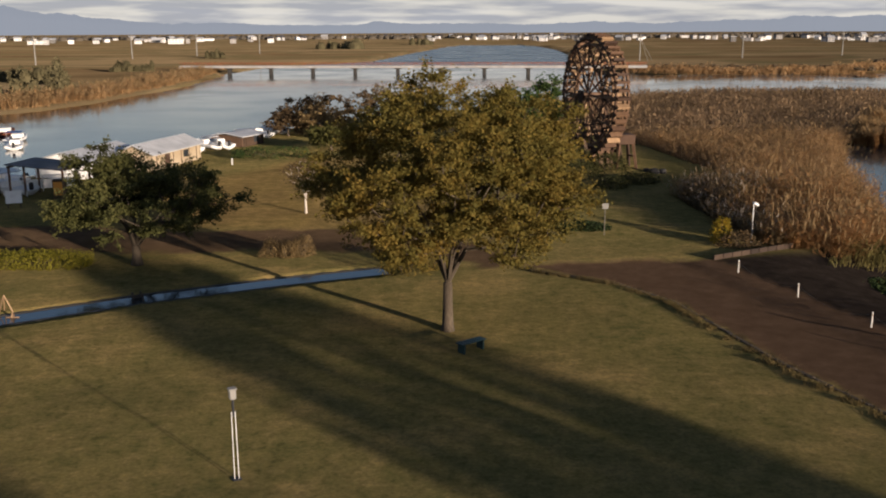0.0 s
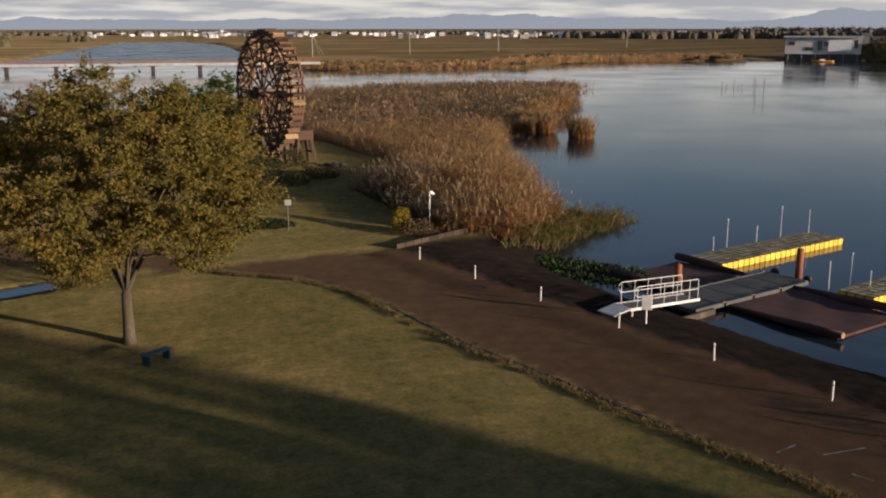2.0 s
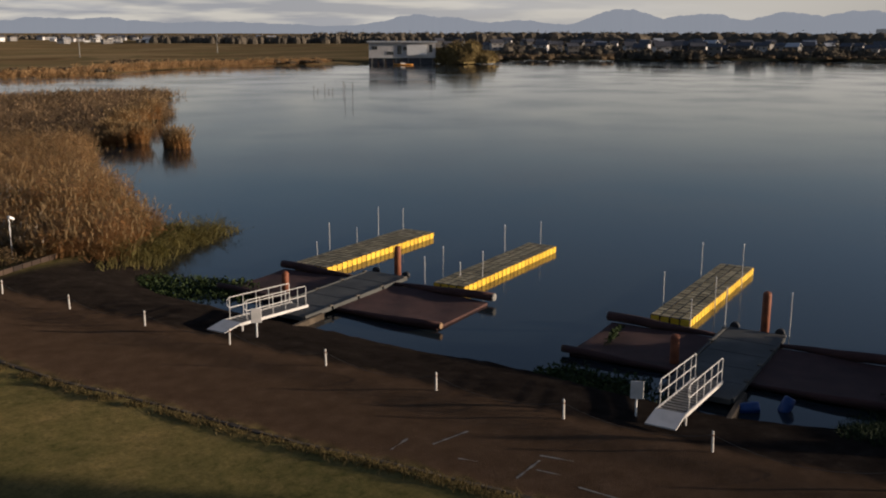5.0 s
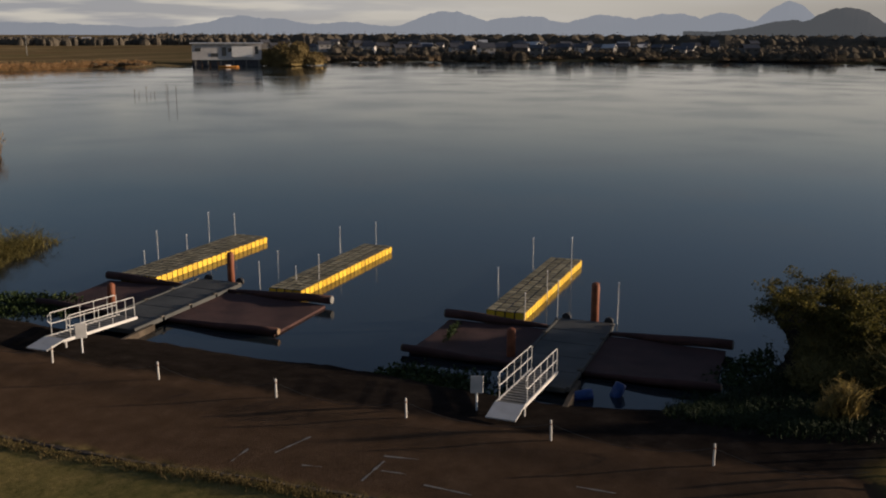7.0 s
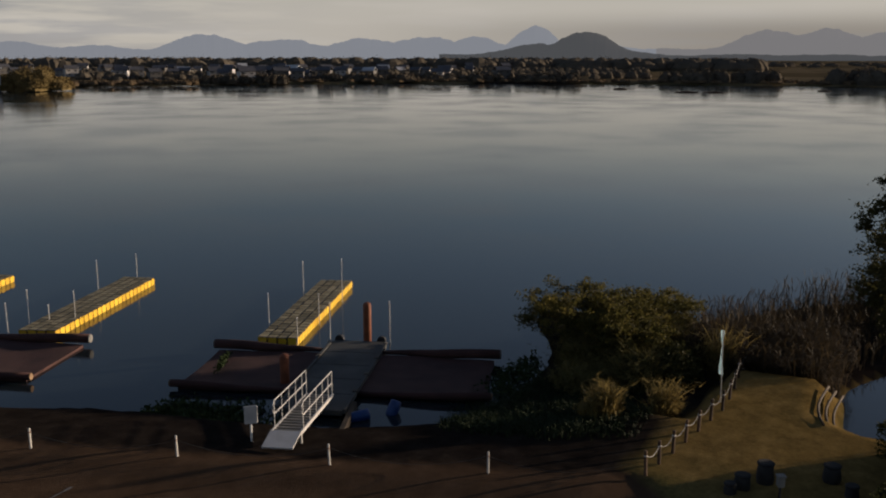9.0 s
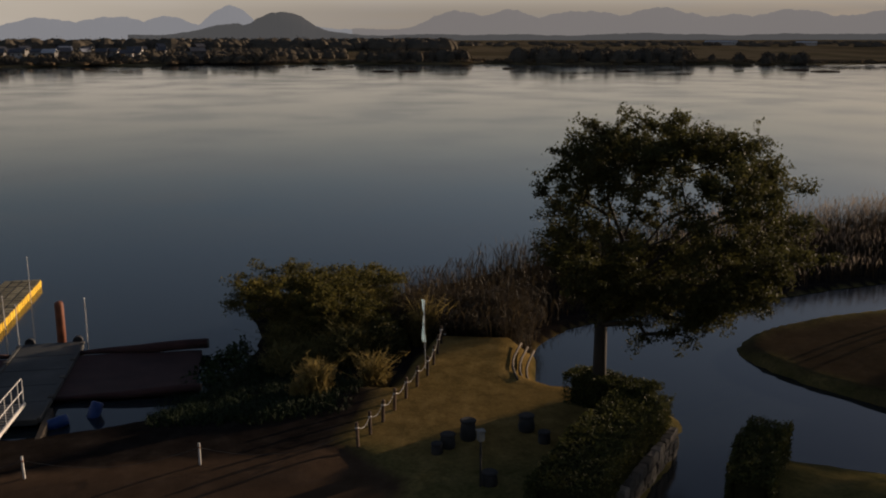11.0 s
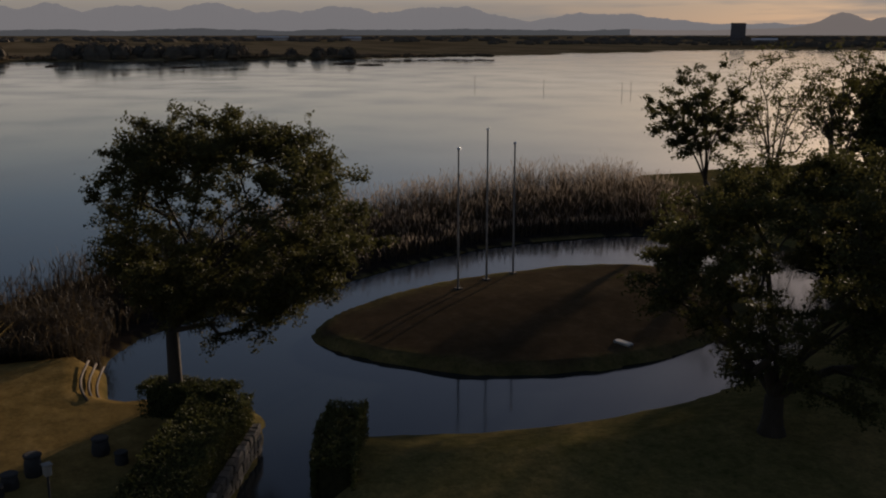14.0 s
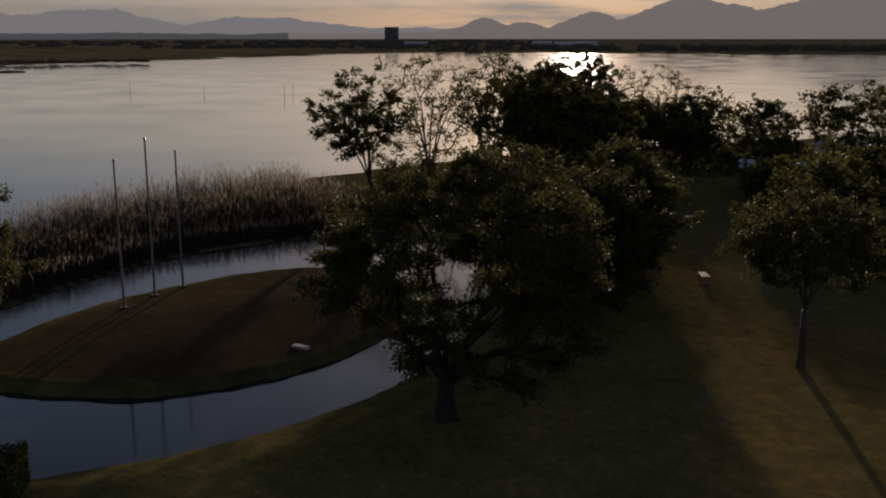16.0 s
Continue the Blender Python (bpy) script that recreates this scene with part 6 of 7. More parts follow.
def drum(x, y, tilt):
    root = thing("plastic_drum", pose(x, y, WATER + 0.12, tilt, 12, 40), "blue plastic drum floating by the jetty", "drum", "blue drums")
    bm = bmesh.new()
    tube(bm, [(0, 0, -0.4), (0, 0, -0.36), (0, 0, -0.1), (0, 0, 0.1), (0, 0, 0.36), (0, 0, 0.4)], [0.19, 0.225, 0.235, 0.235, 0.225, 0.19], 14)
    part("body", bm, M_BLUE, root, smooth=True)
    for z in (-0.12, 0.12):
        bm = bmesh.new()
        tube(bm, [(0, 0, z - 0.025), (0, 0, z + 0.025)], 0.246, 14)
        part("hoop", bm, M_BLUE, root)


drum(32.35, 18.3, 80)
drum(33.5, 17.4, 25)

# stranded weed on the carpet
weed_rng = np.random.RandomState(88)
weed = weed_rng.normal(size=(420, 2)) * np.array([0.95, 0.28])
weed_c = np.array([[35.2 + (u * U3.y * -0.6 + v), 26.9 + u * 0.3 + v * 0.2, WATER + 0.27 + abs(w) * 0.12] for (u, v), w in zip(weed, weed_rng.normal(size=420))])
tagged(blade_mesh("weed_heap", leaf_blades(weed_c, 0.13, weed_rng, 0.1, 0.5), M_PAD), "heap of green water weed stranded on the carpet", "weed", kind="stuff")

# ---- rope posts along the shore road ----
def bollard(x, y, h=0.72):
    root = thing("rope_post", pose(x, y, height_at(x, y), 1.5 * math.sin(x * 9), 1.5 * math.cos(x * 7)), "slim pale rope post at the edge of the road", "post", "rope posts on the shore road")
    bm = bmesh.new()
    tube(bm, [(0, 0, -0.3), (0, 0, h - 0.02), (0, 0, h)], [0.042, 0.038, 0.03], 8)
    part("shaft", bm, M_ROPE, root)
    bm = bmesh.new()
    tube(bm, [(0, 0, h - 0.16), (0, 0, h - 0.12)], 0.048, 8)
    part("collar", bm, M_RUST, root)
    return Vector((x, y, height_at(x, y) + h - 0.14))


def sagging_rope(a, b, sag, radius, label, n=10, mat=None):
    bm = bmesh.new()
    pts = []
    for k in range(n + 1):
        f = k / n
        p = a.lerp(b, f)
        p.z -= sag * 4 * f * (1 - f)
        pts.append(p)
    tube(bm, pts, radius, 5)
    ob = part("rope", bm, mat or M_ROPE, None)
    tagged(ob, label, "rope", "ropes between the posts")


heads = []
for k in range(9):
    p = shore(k * 5.19, 0.0)
    heads.append(bollard(p.x, p.y))
heads.append(Vector((29.7, 7.0, 0.35)))
for a, b in zip(heads, heads[1:]):
    sagging_rope(a, b, 0.42, 0.006, "thin grey rope slung low between two posts", mat=M_DECK)

# wooden posts with a white rope up the spit
spit = [(29.8, 6.55), (30.85, 6.33), (31.9, 6.08), (33.0, 5.85), (34.15, 5.6), (35.4, 5.36), (36.7, 5.12), (38.0, 5.03), (39.4, 5.02), (40.8, 5.03), (42.3, 5.0), (44.0, 4.95)]
tops = []
for x, y in spit:
    z0 = height_at(x, y)
    root = thing("fence_post", pose(x, y, z0, 2 * math.sin(x * 5), 2 * math.cos(x * 3)), "round dark wooden fence post with a white rope", "post", "rope fence on the spit")
    bm = bmesh.new()
    tube(bm, [(0, 0, -0.4), (0, 0, 0.78), (0, 0, 0.82)], [0.06, 0.056, 0.045], 10)
    part("shaft", bm, M_WOOD_DARK, root)
    bm = bmesh.new()
    tube(bm, [(0, 0, 0.62), (0, 0, 0.66)], 0.064, 10)
    part("rope_ring", bm, M_ROPE, root)
    tops.append(Vector((x, y, max(z0, -0.2) + 0.66)))
for a, b in zip(tops, tops[1:]):
    sagging_rope(a, b, 0.2, 0.014, "pale weathered rope hanging between wooden posts", mat=M_STONE)

# log edging steps at the end of the spit
for k in range(3):
    bm = bmesh.new()
    pts = []
    for i in range(7):
        f = i / 6
        pts.append((36.6 + 4.6 * f, 1.55 - 0.28 * k + 0.35 * math.sin(f * 3.1) * (1 - 0.4 * f), -0.02 - 0.17 * k))
    tube(bm, pts, 0.055, 8)
    ob = part("log_edging", bm, M_BARK, None, smooth=True)
    tagged(ob, "curved row of brown log edging on the spit bank", "edging", "log edging steps", "structure")


def banner(x, y):
    root = thing("banner_flag", pose(x, y, height_at(x, y), 0, 4, 20), "pale blue feather banner on a thin pole", "flag")
    bm = bmesh.new()
    tube(bm, [(0, 0, -0.2), (0, 0, 2.85)], 0.02, 6)
    part("pole", bm, M_STEEL, root)
    bm = bmesh.new()
    rows = []
    for i in range(13):
        z = 1.05 + 1.75 * i / 12
        rows.append([bm.verts.new((0.03 + 0.30 * j / 3 * (1 - 0.35 * (i / 12) ** 3), 0.05 * math.sin(z * 4 + j), z)) for j in range(4)])
    fs = []
    for r0, r1 in zip(rows, rows[1:]):
        for j in range(3):
            fs.append(bm.faces.new((r0[j], r0[j + 1], r1[j + 1], r1[j])))
    bmesh.ops.solidify(bm, geom=fs, thickness=0.006)
    part("cloth", bm, material("banner_cloth", [(0.3, (0.3, 0.45, 0.5)), (0.6, (0.5, 0.62, 0.66)), (0.8, (0.68, 0.74, 0.76))], 3, 0.8, bump=0.1, fine=30, translucent=0.3), root)


banner(37.5, 5.3)


def stone_seat(x, y, h, r, turn):
    root = thing("stone_stool", pose(x, y, height_at(x, y), 0, 0, turn), "dark squat stone stool on the grass", "stool", "stone stools")
    bm = bmesh.new()
    tube(bm, [(0, 0, -0.1), (0, 0, h * 0.25), (0, 0, h * 0.6), (0, 0, h)], [r * 1.0, r * 1.12, r * 1.1, r * 0.98], 12)
    for v in bm.verts:
        v.co.xy *= 1 + 0.12 * noise.noise(v.co * 4 + Vector((x, y, 0)))
    # stool stone darkened to its silhouette against the sun
    part("block", bm, M_DARK_SHADED, root, smooth=True)
    bm = bmesh.new()
    tube(bm, [(0, 0, h), (0, 0, h + 0.05), (0, 0, h + 0.08)], [r * 1.14, r * 1.16, r * 0.95], 12)
    part("cap", bm, M_DARK_SHADED, root)


for x, y, h, r, a in ((29.9, 3.6, 0.5, 0.26, 10), (30.6, 3.0, 0.75, 0.28, 30), (31.5, 1.1, 0.62, 0.28, 5), (30.6, 0.5, 0.4, 0.22, 40), (27.4, 2.1, 0.42, 0.26, 20), (29.4, 3.9, 0.35, 0.2, 70)):
    stone_seat(x, y, h * 0.82, r * 0.85, a)


def garden_lamp(x, y, h, posts, label, head, group=""):
    root = thing("park_lamp", pose(x, y, height_at(x, y), 0, 0, 25), label, "lamp", group)
    for k in range(posts):
        bm = bmesh.new()
        dx = (k - (posts - 1) / 2) * 0.13
        tube(bm, [(dx, 0, -0.2), (dx * 0.85, 0, h - 0.75)], 0.017 if posts > 1 else 0.035, 8)
        part("post", bm, M_DARK_SHADED if head == "box" and posts == 1 else M_RAIL, root)
    if head == "box":
        bm = bmesh.new()
        tube(bm, [(0, 0, h - 0.9), (0, 0, h - 0.36)], 0.04, 8)
        part("neck", bm, M_BLACK, root)
    if posts > 1:
        bm = bmesh.new()
        box(bm, 0, 0, 0.0, 0.28, 0.22, 0.06, bevel=0.02)
        part("base_plate", bm, M_BLACK, root)
    bm = bmesh.new()
    if head == "box":
        box(bm, 0, 0, h - 0.2, 0.2, 0.2, 0.3, bevel=0.03)
        lantern = part("lantern", bm, M_CONCRETE, root, "pale grey square lantern box")
        bm = bmesh.new()
        box(bm, 0, 0, h - 0.03, 0.26, 0.26, 0.045, bevel=0.02)
        part("lid", bm, M_CONCRETE, lantern)
    else:
        box(bm, 0.16, 0, h - 0.08, 0.42, 0.24, 0.15, Matrix.Rotation(0.5, 3, "Y"), bevel=0.04)
        part("floodlight", bm, M_WHITE, root, "white angled floodlight head")
        bm = bmesh.new()
        tube(bm, [(0, 0, h - 0.8), (0, 0, h - 0.1), (0.1, 0, h - 0.06)], 0.04, 8)
        part("arm", bm, M_WHITE, root)


garden_lamp(-6.2, 26.6, 2.9, 2, "square pale lantern on twin white posts in the lawn", "box")
garden_lamp(19.2, 58.6, 2.5, 1, "white floodlight on a pole beside the reeds", "flood")
garden_lamp(27.2, 2.35, 1.8, 1, "short dark lamp post with a white lantern beside the stools", "box")


def small_sign(x, y):
    root = thing("path_sign", pose(x, y, height_at(x, y), 0, 0, -8), "small pale sign on a thin post", "sign")
    bm = bmesh.new()
    tube(bm, [(0, 0, -0.2), (0, 0, 2.0)], 0.025, 6)
    part("post", bm, M_KERB, root)
    bm = bmesh.new()
    box(bm, 0, -0.04, 1.9, 0.42, 0.03, 0.36, bevel=0.01)
    part("plate", bm, M_CONCRETE, root)


small_sign(10.35, 60.5)


def bench(x, y, turn, mat, label, length=1.35):
    root = thing("bench", pose(x, y, height_at(x, y), 0, 0, turn), label, "bench")
    for k in range(3):
        bm = bmesh.new()
        box(bm, 0, -0.16 + k * 0.16, 0.43, length, 0.13, 0.045, bevel=0.01)
        part("seat_slat", bm, mat, root)
    for sx in (-1, 1):
        bm = bmesh.new()
        box(bm, sx * length * 0.38, 0, 0.2, 0.08, 0.42, 0.42, bevel=0.01)
        part("leg", bm, mat, root)


bench(1.15, 38.25, 39, M_TEAL, "small teal-green bench on the lawn near the tree")
bench(31.8, -42.6, -42, M_WOOD_PALE, "pale wooden bench alone on the sunlit grass", 1.1)

# flagpoles on the island
for x, y, top in ((48.4, -17.1, 7.0), (49.8, -19.3, 7.8), (50.7, -21.3, 6.9)):
    z0 = height_at(x, y)
    root = thing("flagpole", pose(x, y, z0), "tall bare pale flagpole on the island", "flagpole", "three flagpoles")
    bm = bmesh.new()
    tube(bm, [(0, 0, -0.3), (0, 0, top - z0)], [0.07, 0.045], 8)
    pole = part("pole", bm, M_TREAD, root)
    bm = bmesh.new()
    tube(bm, [(0, 0, top - z0), (0, 0, top - z0 + 0.05), (0, 0, top - z0 + 0.14)], [0.05, 0.1, 0.05], 8)
    part("finial", bm, M_STEEL, pole)
    bm = bmesh.new()
    box(bm, 0, 0, 0.02, 0.4, 0.4, 0.1, bevel=0.03)
    part("footing", bm, M_DARK_SHADED, root)
bm = bmesh.new()
box(bm, 0, 0, 0, 0.9, 0.35, 0.14, bevel=0.04)
ob = part("edge_slab", bm, M_STONE, None)
ob.matrix_world = pose(37.2, -20.8, height_at(37.2, -20.8) + 0.06, 0, 0, 20)
tagged(ob, "pale stone slab at the island's edge", "slab")

# ---- walls, kerbs and channel ----
def stones_along(root, a, b, z0, z1, size, seed, mat, name="stone", thick=0.3):
    rng = random.Random(seed)
    a, b = Vector(a), Vector(b)
    length = (b - a).length
    d = (b - a).normalized()
    rows = max(1, round((z1 - z0) / size))
    for r in range(rows):
        t = -rng.uniform(0, size * 0.5)
        hgt = (z1 - z0) / rows
        while t < length:
            w = size * rng.uniform(0.8, 1.7)
            bm = bmesh.new()
            box(bm, 0, 0, 0, w * 0.95, thick * rng.uniform(0.85, 1.15), hgt * 0.93, bevel=0.035)
            for v in bm.verts:
                v.co += Vector((rng.uniform(-1, 1), rng.uniform(-1, 1), rng.uniform(-1, 1))) * 0.018
            ob = part(name, bm, mat, root)
            p = a + d * (t + w / 2)
            ob.matrix_local = Matrix.Translation((p.x, p.y, z0 + hgt * (r + 0.5))) @ Matrix.Rotation(math.atan2(d.y, d.x) + rng.uniform(-0.03, 0.03), 4, "Z")
            t += w


wall_root = thing("pond_wall", Matrix.Identity(4), "low retaining wall of rounded stones below the hedge", "wall", kind="structure")
for a, b, sd in (((32.3, -3.9), (27.4, -1.75), 1),):
    stones_along(wall_root, (*a, 0), (*b, 0), WATER - 0.15, 0.06, 0.36, sd, M_KERB)

kerb_root = thing("lawn_kerb", Matrix.Identity(4), "broken line of weathered kerb stones between lawn and road", "kerb", kind="structure")
edge = KERB
for k, (a, b) in enumerate(zip(edge, edge[1:])):
    stones_along(kerb_root, (*a, 0), (*b, 0), -0.22, 0.035, 0.42, 20 + k, M_BARK, "kerb_stone", 0.2)
rngk = np.random.RandomState(77)
tuft = []
for a, b in zip(edge, edge[1:]):
    n = int(math.dist(a, b) * 110)
    f = rngk.uniform(0, 1, n)[:, None]
    xy = np.array(a) * (1 - f) + np.array(b) * f + rngk.normal(size=(n, 2)) * 0.16 + np.array([-0.42, -0.16])
    keep = waves(xy[:, 0], xy[:, 1], 2.6, 14) > -0.45
    tuft.append(xy[keep])
reed_bed("grass_tufts", "dry uncut grass along the kerb", np.concatenate(tuft), 0.2, 78, leafy("dry_grass", [(0.2, (0.07, 0.055, 0.02)), (0.6, (0.17, 0.125, 0.05)), (0.85, (0.27, 0.19, 0.09))]), M_REED,
         width=0.012, plume_share=0.0, lean=0.9, leaf_count=3)

# the narrow channel across the lawn
bank_root = thing("channel_edge", Matrix.Identity(4), "edging of a narrow straight water channel, coloured dark for the bank's shade", "edging", kind="structure")
for side in (-1, 1):
    for a, b in zip(CANAL, CANAL[1:]):
        a2, b2 = Vector((*a, 0)), Vector((*b, 0))
        nrm = Vector((-(b2 - a2).y, (b2 - a2).x, 0)).normalized() * side * 0.9
        bm = bmesh.new()
        # near-black block over the bank slope, the undercut's shade in its colour
        beam(bm, a2 + nrm + Vector((0, 0, -0.35)), b2 + nrm + Vector((0, 0, -0.35)), 0.26, 0.62)
        part("edge_block", bm, M_DARK_SHADED, bank_root)
bm = bmesh.new()
strip = []
for i, p in enumerate(CANAL):
    q = Vector((*CANAL[min(i + 1, len(CANAL) - 1)], 0)) - Vector((*CANAL[max(i - 1, 0)], 0))
    nrm = Vector((-q.y, q.x, 0)).normalized() * 0.8
    strip.append([bm.verts.new(Vector((*p, -0.07)) + nrm), bm.verts.new(Vector((*p, -0.07)) - nrm)])
for (a, b), (c, d) in zip(strip, strip[1:]):
    bm.faces.new((a, b, d, c))
bmesh.ops.recalc_face_normals(bm, faces=bm.faces)
tagged(part("channel_water", bm, M_WATER, None), "still water in the narrow channel", "water", kind="structure")

# planked retaining edge by the reeds
root = thing("timber_edging", Matrix.Identity(4), "brown timber edging holding the bank beside the reeds", "edging", kind="structure")
for k in range(9):
    f0, f1 = k / 9, (k + 0.94) / 9
    a, b = Vector((15.6, 54.0, 0)), Vector((21.3, 57.2, 0))
    bm = bmesh.new()
    beam(bm, a.lerp(b, f0) + Vector((0, 0, -0.12)), a.lerp(b, f1) + Vector((0, 0, -0.12)), 0.1, 0.8)
    part("plank", bm, M_WOOD_BANK, root)
# basin beside the sign
shrub("iris_bed", "dark planted bed beside the small sign", (9.3, 62.1), (1.9, 1.1, 0.5), 3000, 0.12, M_SEDGE, 140, category="plant bed")
# sluice in the channel
root = thing("sluice_gate", pose(-15.4, 46.7, -0.4, 0, 0, 32), "small dark sluice board standing in the narrow channel", "sluice")
for x in (-0.2, 0.2):
    bm = bmesh.new()
    box(bm, x, 0, 0.2, 0.08, 0.12, 0.9, bevel=0.01)
    part("guide_post", bm, M_DARK_SHADED, root)
bm = bmesh.new()
box(bm, 0, 0, 0.2, 0.34, 0.05, 0.6, bevel=0.01)
part("board", bm, M_DARK_SHADED, root)
# staked saplings by the channel
for x, y in ((-20.9, 44.2), (-20.2, 43.4)):
    root = thing("sapling_stake", pose(x, y, height_at(x, y)), "pale wooden tripod stake on the grass", "stake", "sapling stakes")
    for k in range(3):
        a = 2.1 * k
        bm = bmesh.new()
        tube(bm, [(math.cos(a) * 0.4, math.sin(a) * 0.4, -0.1), (0, 0, 0.85)], 0.025, 6)
        part("leg", bm, M_WOOD_PALE, root)
    bm = bmesh.new()
    tube(bm, [(-0.3, 0, 0.62), (0.3, 0, 0.62)], 0.025, 6)
    part("cross_bar", bm, M_WOOD_PALE, root)

# faded chalky marks on the road
marks = (((20.35, 22.81), (21.94, 22.80)), ((19.08, 23.42), (20.03, 23.71)), ((20.58, 19.26), (22.04, 19.62)), ((22.32, 19.87), (22.79, 18.86)), ((24.24, 13.95), (24.58, 12.81)), ((20.24, 21.46), (20.54, 20.88)), ((21.53, 17.61), (21.88, 16.10)), ((21.47, 19.24), (21.77, 18.47)))
for a, b in marks:
    a3, b3 = Vector((*a, height_at(*a) + 0.008)), Vector((*b, height_at(*b) + 0.008))
    bm = bmesh.new()
    n = 8
    side = Vector((-(b3 - a3).y, (b3 - a3).x, 0)).normalized()
    rows = []
    for i in range(n + 1):
        p = a3.lerp(b3, i / n)
        p.z = height_at(p.x, p.y) + 0.008
        w = 0.035 + 0.05 * noise.noise(Vector((p.x * 3.1, p.y * 2.7, 0)))
        rows.append((bm.verts.new(p + side * w), bm.verts.new(p - side * w)))
    for (p0, p1), (q0, q1) in zip(rows, rows[1:]):
        bm.faces.new((p0, p1, q1, q0))
    tagged(part("road_mark", bm, M_TREAD, None), "faded pale scrape mark on the gravel road", "road mark", "faded road marks", "structure")


# ---- boathouses and boats by the channel ----
def gable_shed(name, label, x, y, turn, sx, sy, eave, ridge, wall_mat, roof_mat, group="", open_side=False, category="shed"):
    root = thing(name, pose(x, y, max(height_at(x, y), -0.3), 0, 0, turn), label, category, group)
    t = 0.12
    walls = (("wall", 0, -sy / 2, sx, t), ("wall", 0, sy / 2, sx, t), ("wall", -sx / 2 + t, 0, t, sy - t * 2), ("wall", sx / 2 - t, 0, t, sy - t * 2))
    for k, (nm, cx, cy, wx, wy) in enumerate(walls):
        if open_side and k == 0:
            continue
        bm = bmesh.new()
        box(bm, cx, cy, eave / 2 - 0.2, wx, wy, eave + 0.4)
        part(nm, bm, wall_mat, root)
    for k in range(max(2, int(sy / 1.6))):
        yy = -sy / 2 + sy * (k + 0.5) / max(2, int(sy / 1.6))
        for sx_side in (-1, 1):
            bm = bmesh.new()
            box(bm, sx_side * (sx / 2 - t + 0.07), yy, eave / 2, 0.06, 0.1, eave, bevel=0.01)
            part("batten", bm, M_WOOD_DARK, root)
    for side in (-1, 1):
        bm = bmesh.new()
        beam(bm, (side * (sx / 2 + 0.35), 0, eave - 0.05), (0, 0, ridge), sy + 0.7, 0.1)
        part("roof_slope", bm, roof_mat, root)
    for yy in (-sy / 2, sy / 2):
        bm = bmesh.new()
        vs = [bm.verts.new(v) for v in ((-sx / 2, yy, eave), (sx / 2, yy, eave), (0, yy, ridge - 0.08), (-sx / 2, yy + t * 0.8, eave), (sx / 2, yy + t * 0.8, eave), (0, yy + t * 0.8, ridge - 0.08))]
        for f in ((0, 1, 2), (5, 4, 3), (0, 3, 4, 1), (1, 4, 5, 2), (2, 5, 3, 0)):
            bm.faces.new([vs[i] for i in f])
        part("gable", bm, wall_mat, root)
    bm = bmesh.new()
    box(bm, sx / 2 - 0.06, -sy * 0.2, eave * 0.45, 0.1, 0.9, eave * 0.8, bevel=0.01)
    part("door", bm, M_WOOD_DARK, root)
    bm = bmesh.new()
    box(bm, sx / 2 - 0.05, sy * 0.18, eave * 0.6, 0.08, 1.0, 0.7, bevel=0.01)
    part("window", bm, M_GLASS, root)
    return root


def open_shelter(name, label, x, y, turn, sx, sy, h, roof_mat, group=""):
    root = thing(name, pose(x, y, max(height_at(x, y), -0.5), 0, 0, turn), label, "shelter", group)
    for px in (-1, 1):
        for py in (-1, 0, 1):
            bm = bmesh.new()
            box(bm, px * sx * 0.45, py * sy * 0.45, h / 2 - 0.3, 0.14, 0.14, h + 0.6, bevel=0.01)
            part("post", bm, M_WOOD_DARK, root)
    for k in range(int(sy / 0.9)):
        bm = bmesh.new()
        yy = -sy / 2 + 0.45 + k * 0.9
        box(bm, 0, yy, h + 0.08, sx, 0.88, 0.08, Matrix.Rotation(0.08, 3, "Y"), bevel=0.01)
        part("roof_sheet", bm, roof_mat, root)
    for px in (-1, 1):
        bm = bmesh.new()
        beam(bm, (px * sx * 0.45, -sy / 2, h - 0.08 * px), (px * sx * 0.45, sy / 2, h - 0.08 * px), 0.12, 0.16)
        part("roof_beam", bm, M_WOOD_DARK, root)


gable_shed("boathouse", "long boathouse with buff plank walls and a pale sheet roof", -28.2, 96.0, -12, 3.8, 10.0, 1.6, 2.5, M_WALL_BUFF, M_ROOF_PALE, "boathouses")
gable_shed("boathouse", "low boathouse with white walls and a pale sheet roof", -33.4, 91.0, -12, 5.6, 9.0, 1.6, 2.4, M_WHITE, M_ROOF_PALE, "boathouses")
gable_shed("boathouse", "small boathouse with a grey sheet roof by the water", -24.0, 113.0, -22, 4.2, 4.4, 1.3, 1.6, M_WOOD_DARK, M_ROOF_PALE, "boathouses")
open_shelter("open_shelter", "dark-roofed open shelter on posts near the boats", -31.6, 77.0, -8, 5.0, 4.6, 2.55, M_ROOF_DARK)
open_shelter("canopy", "flat grey canopy over the landing", -39.5, 76.5, -8, 7.0, 3.6, 2.3, M_ROOF_PALE)


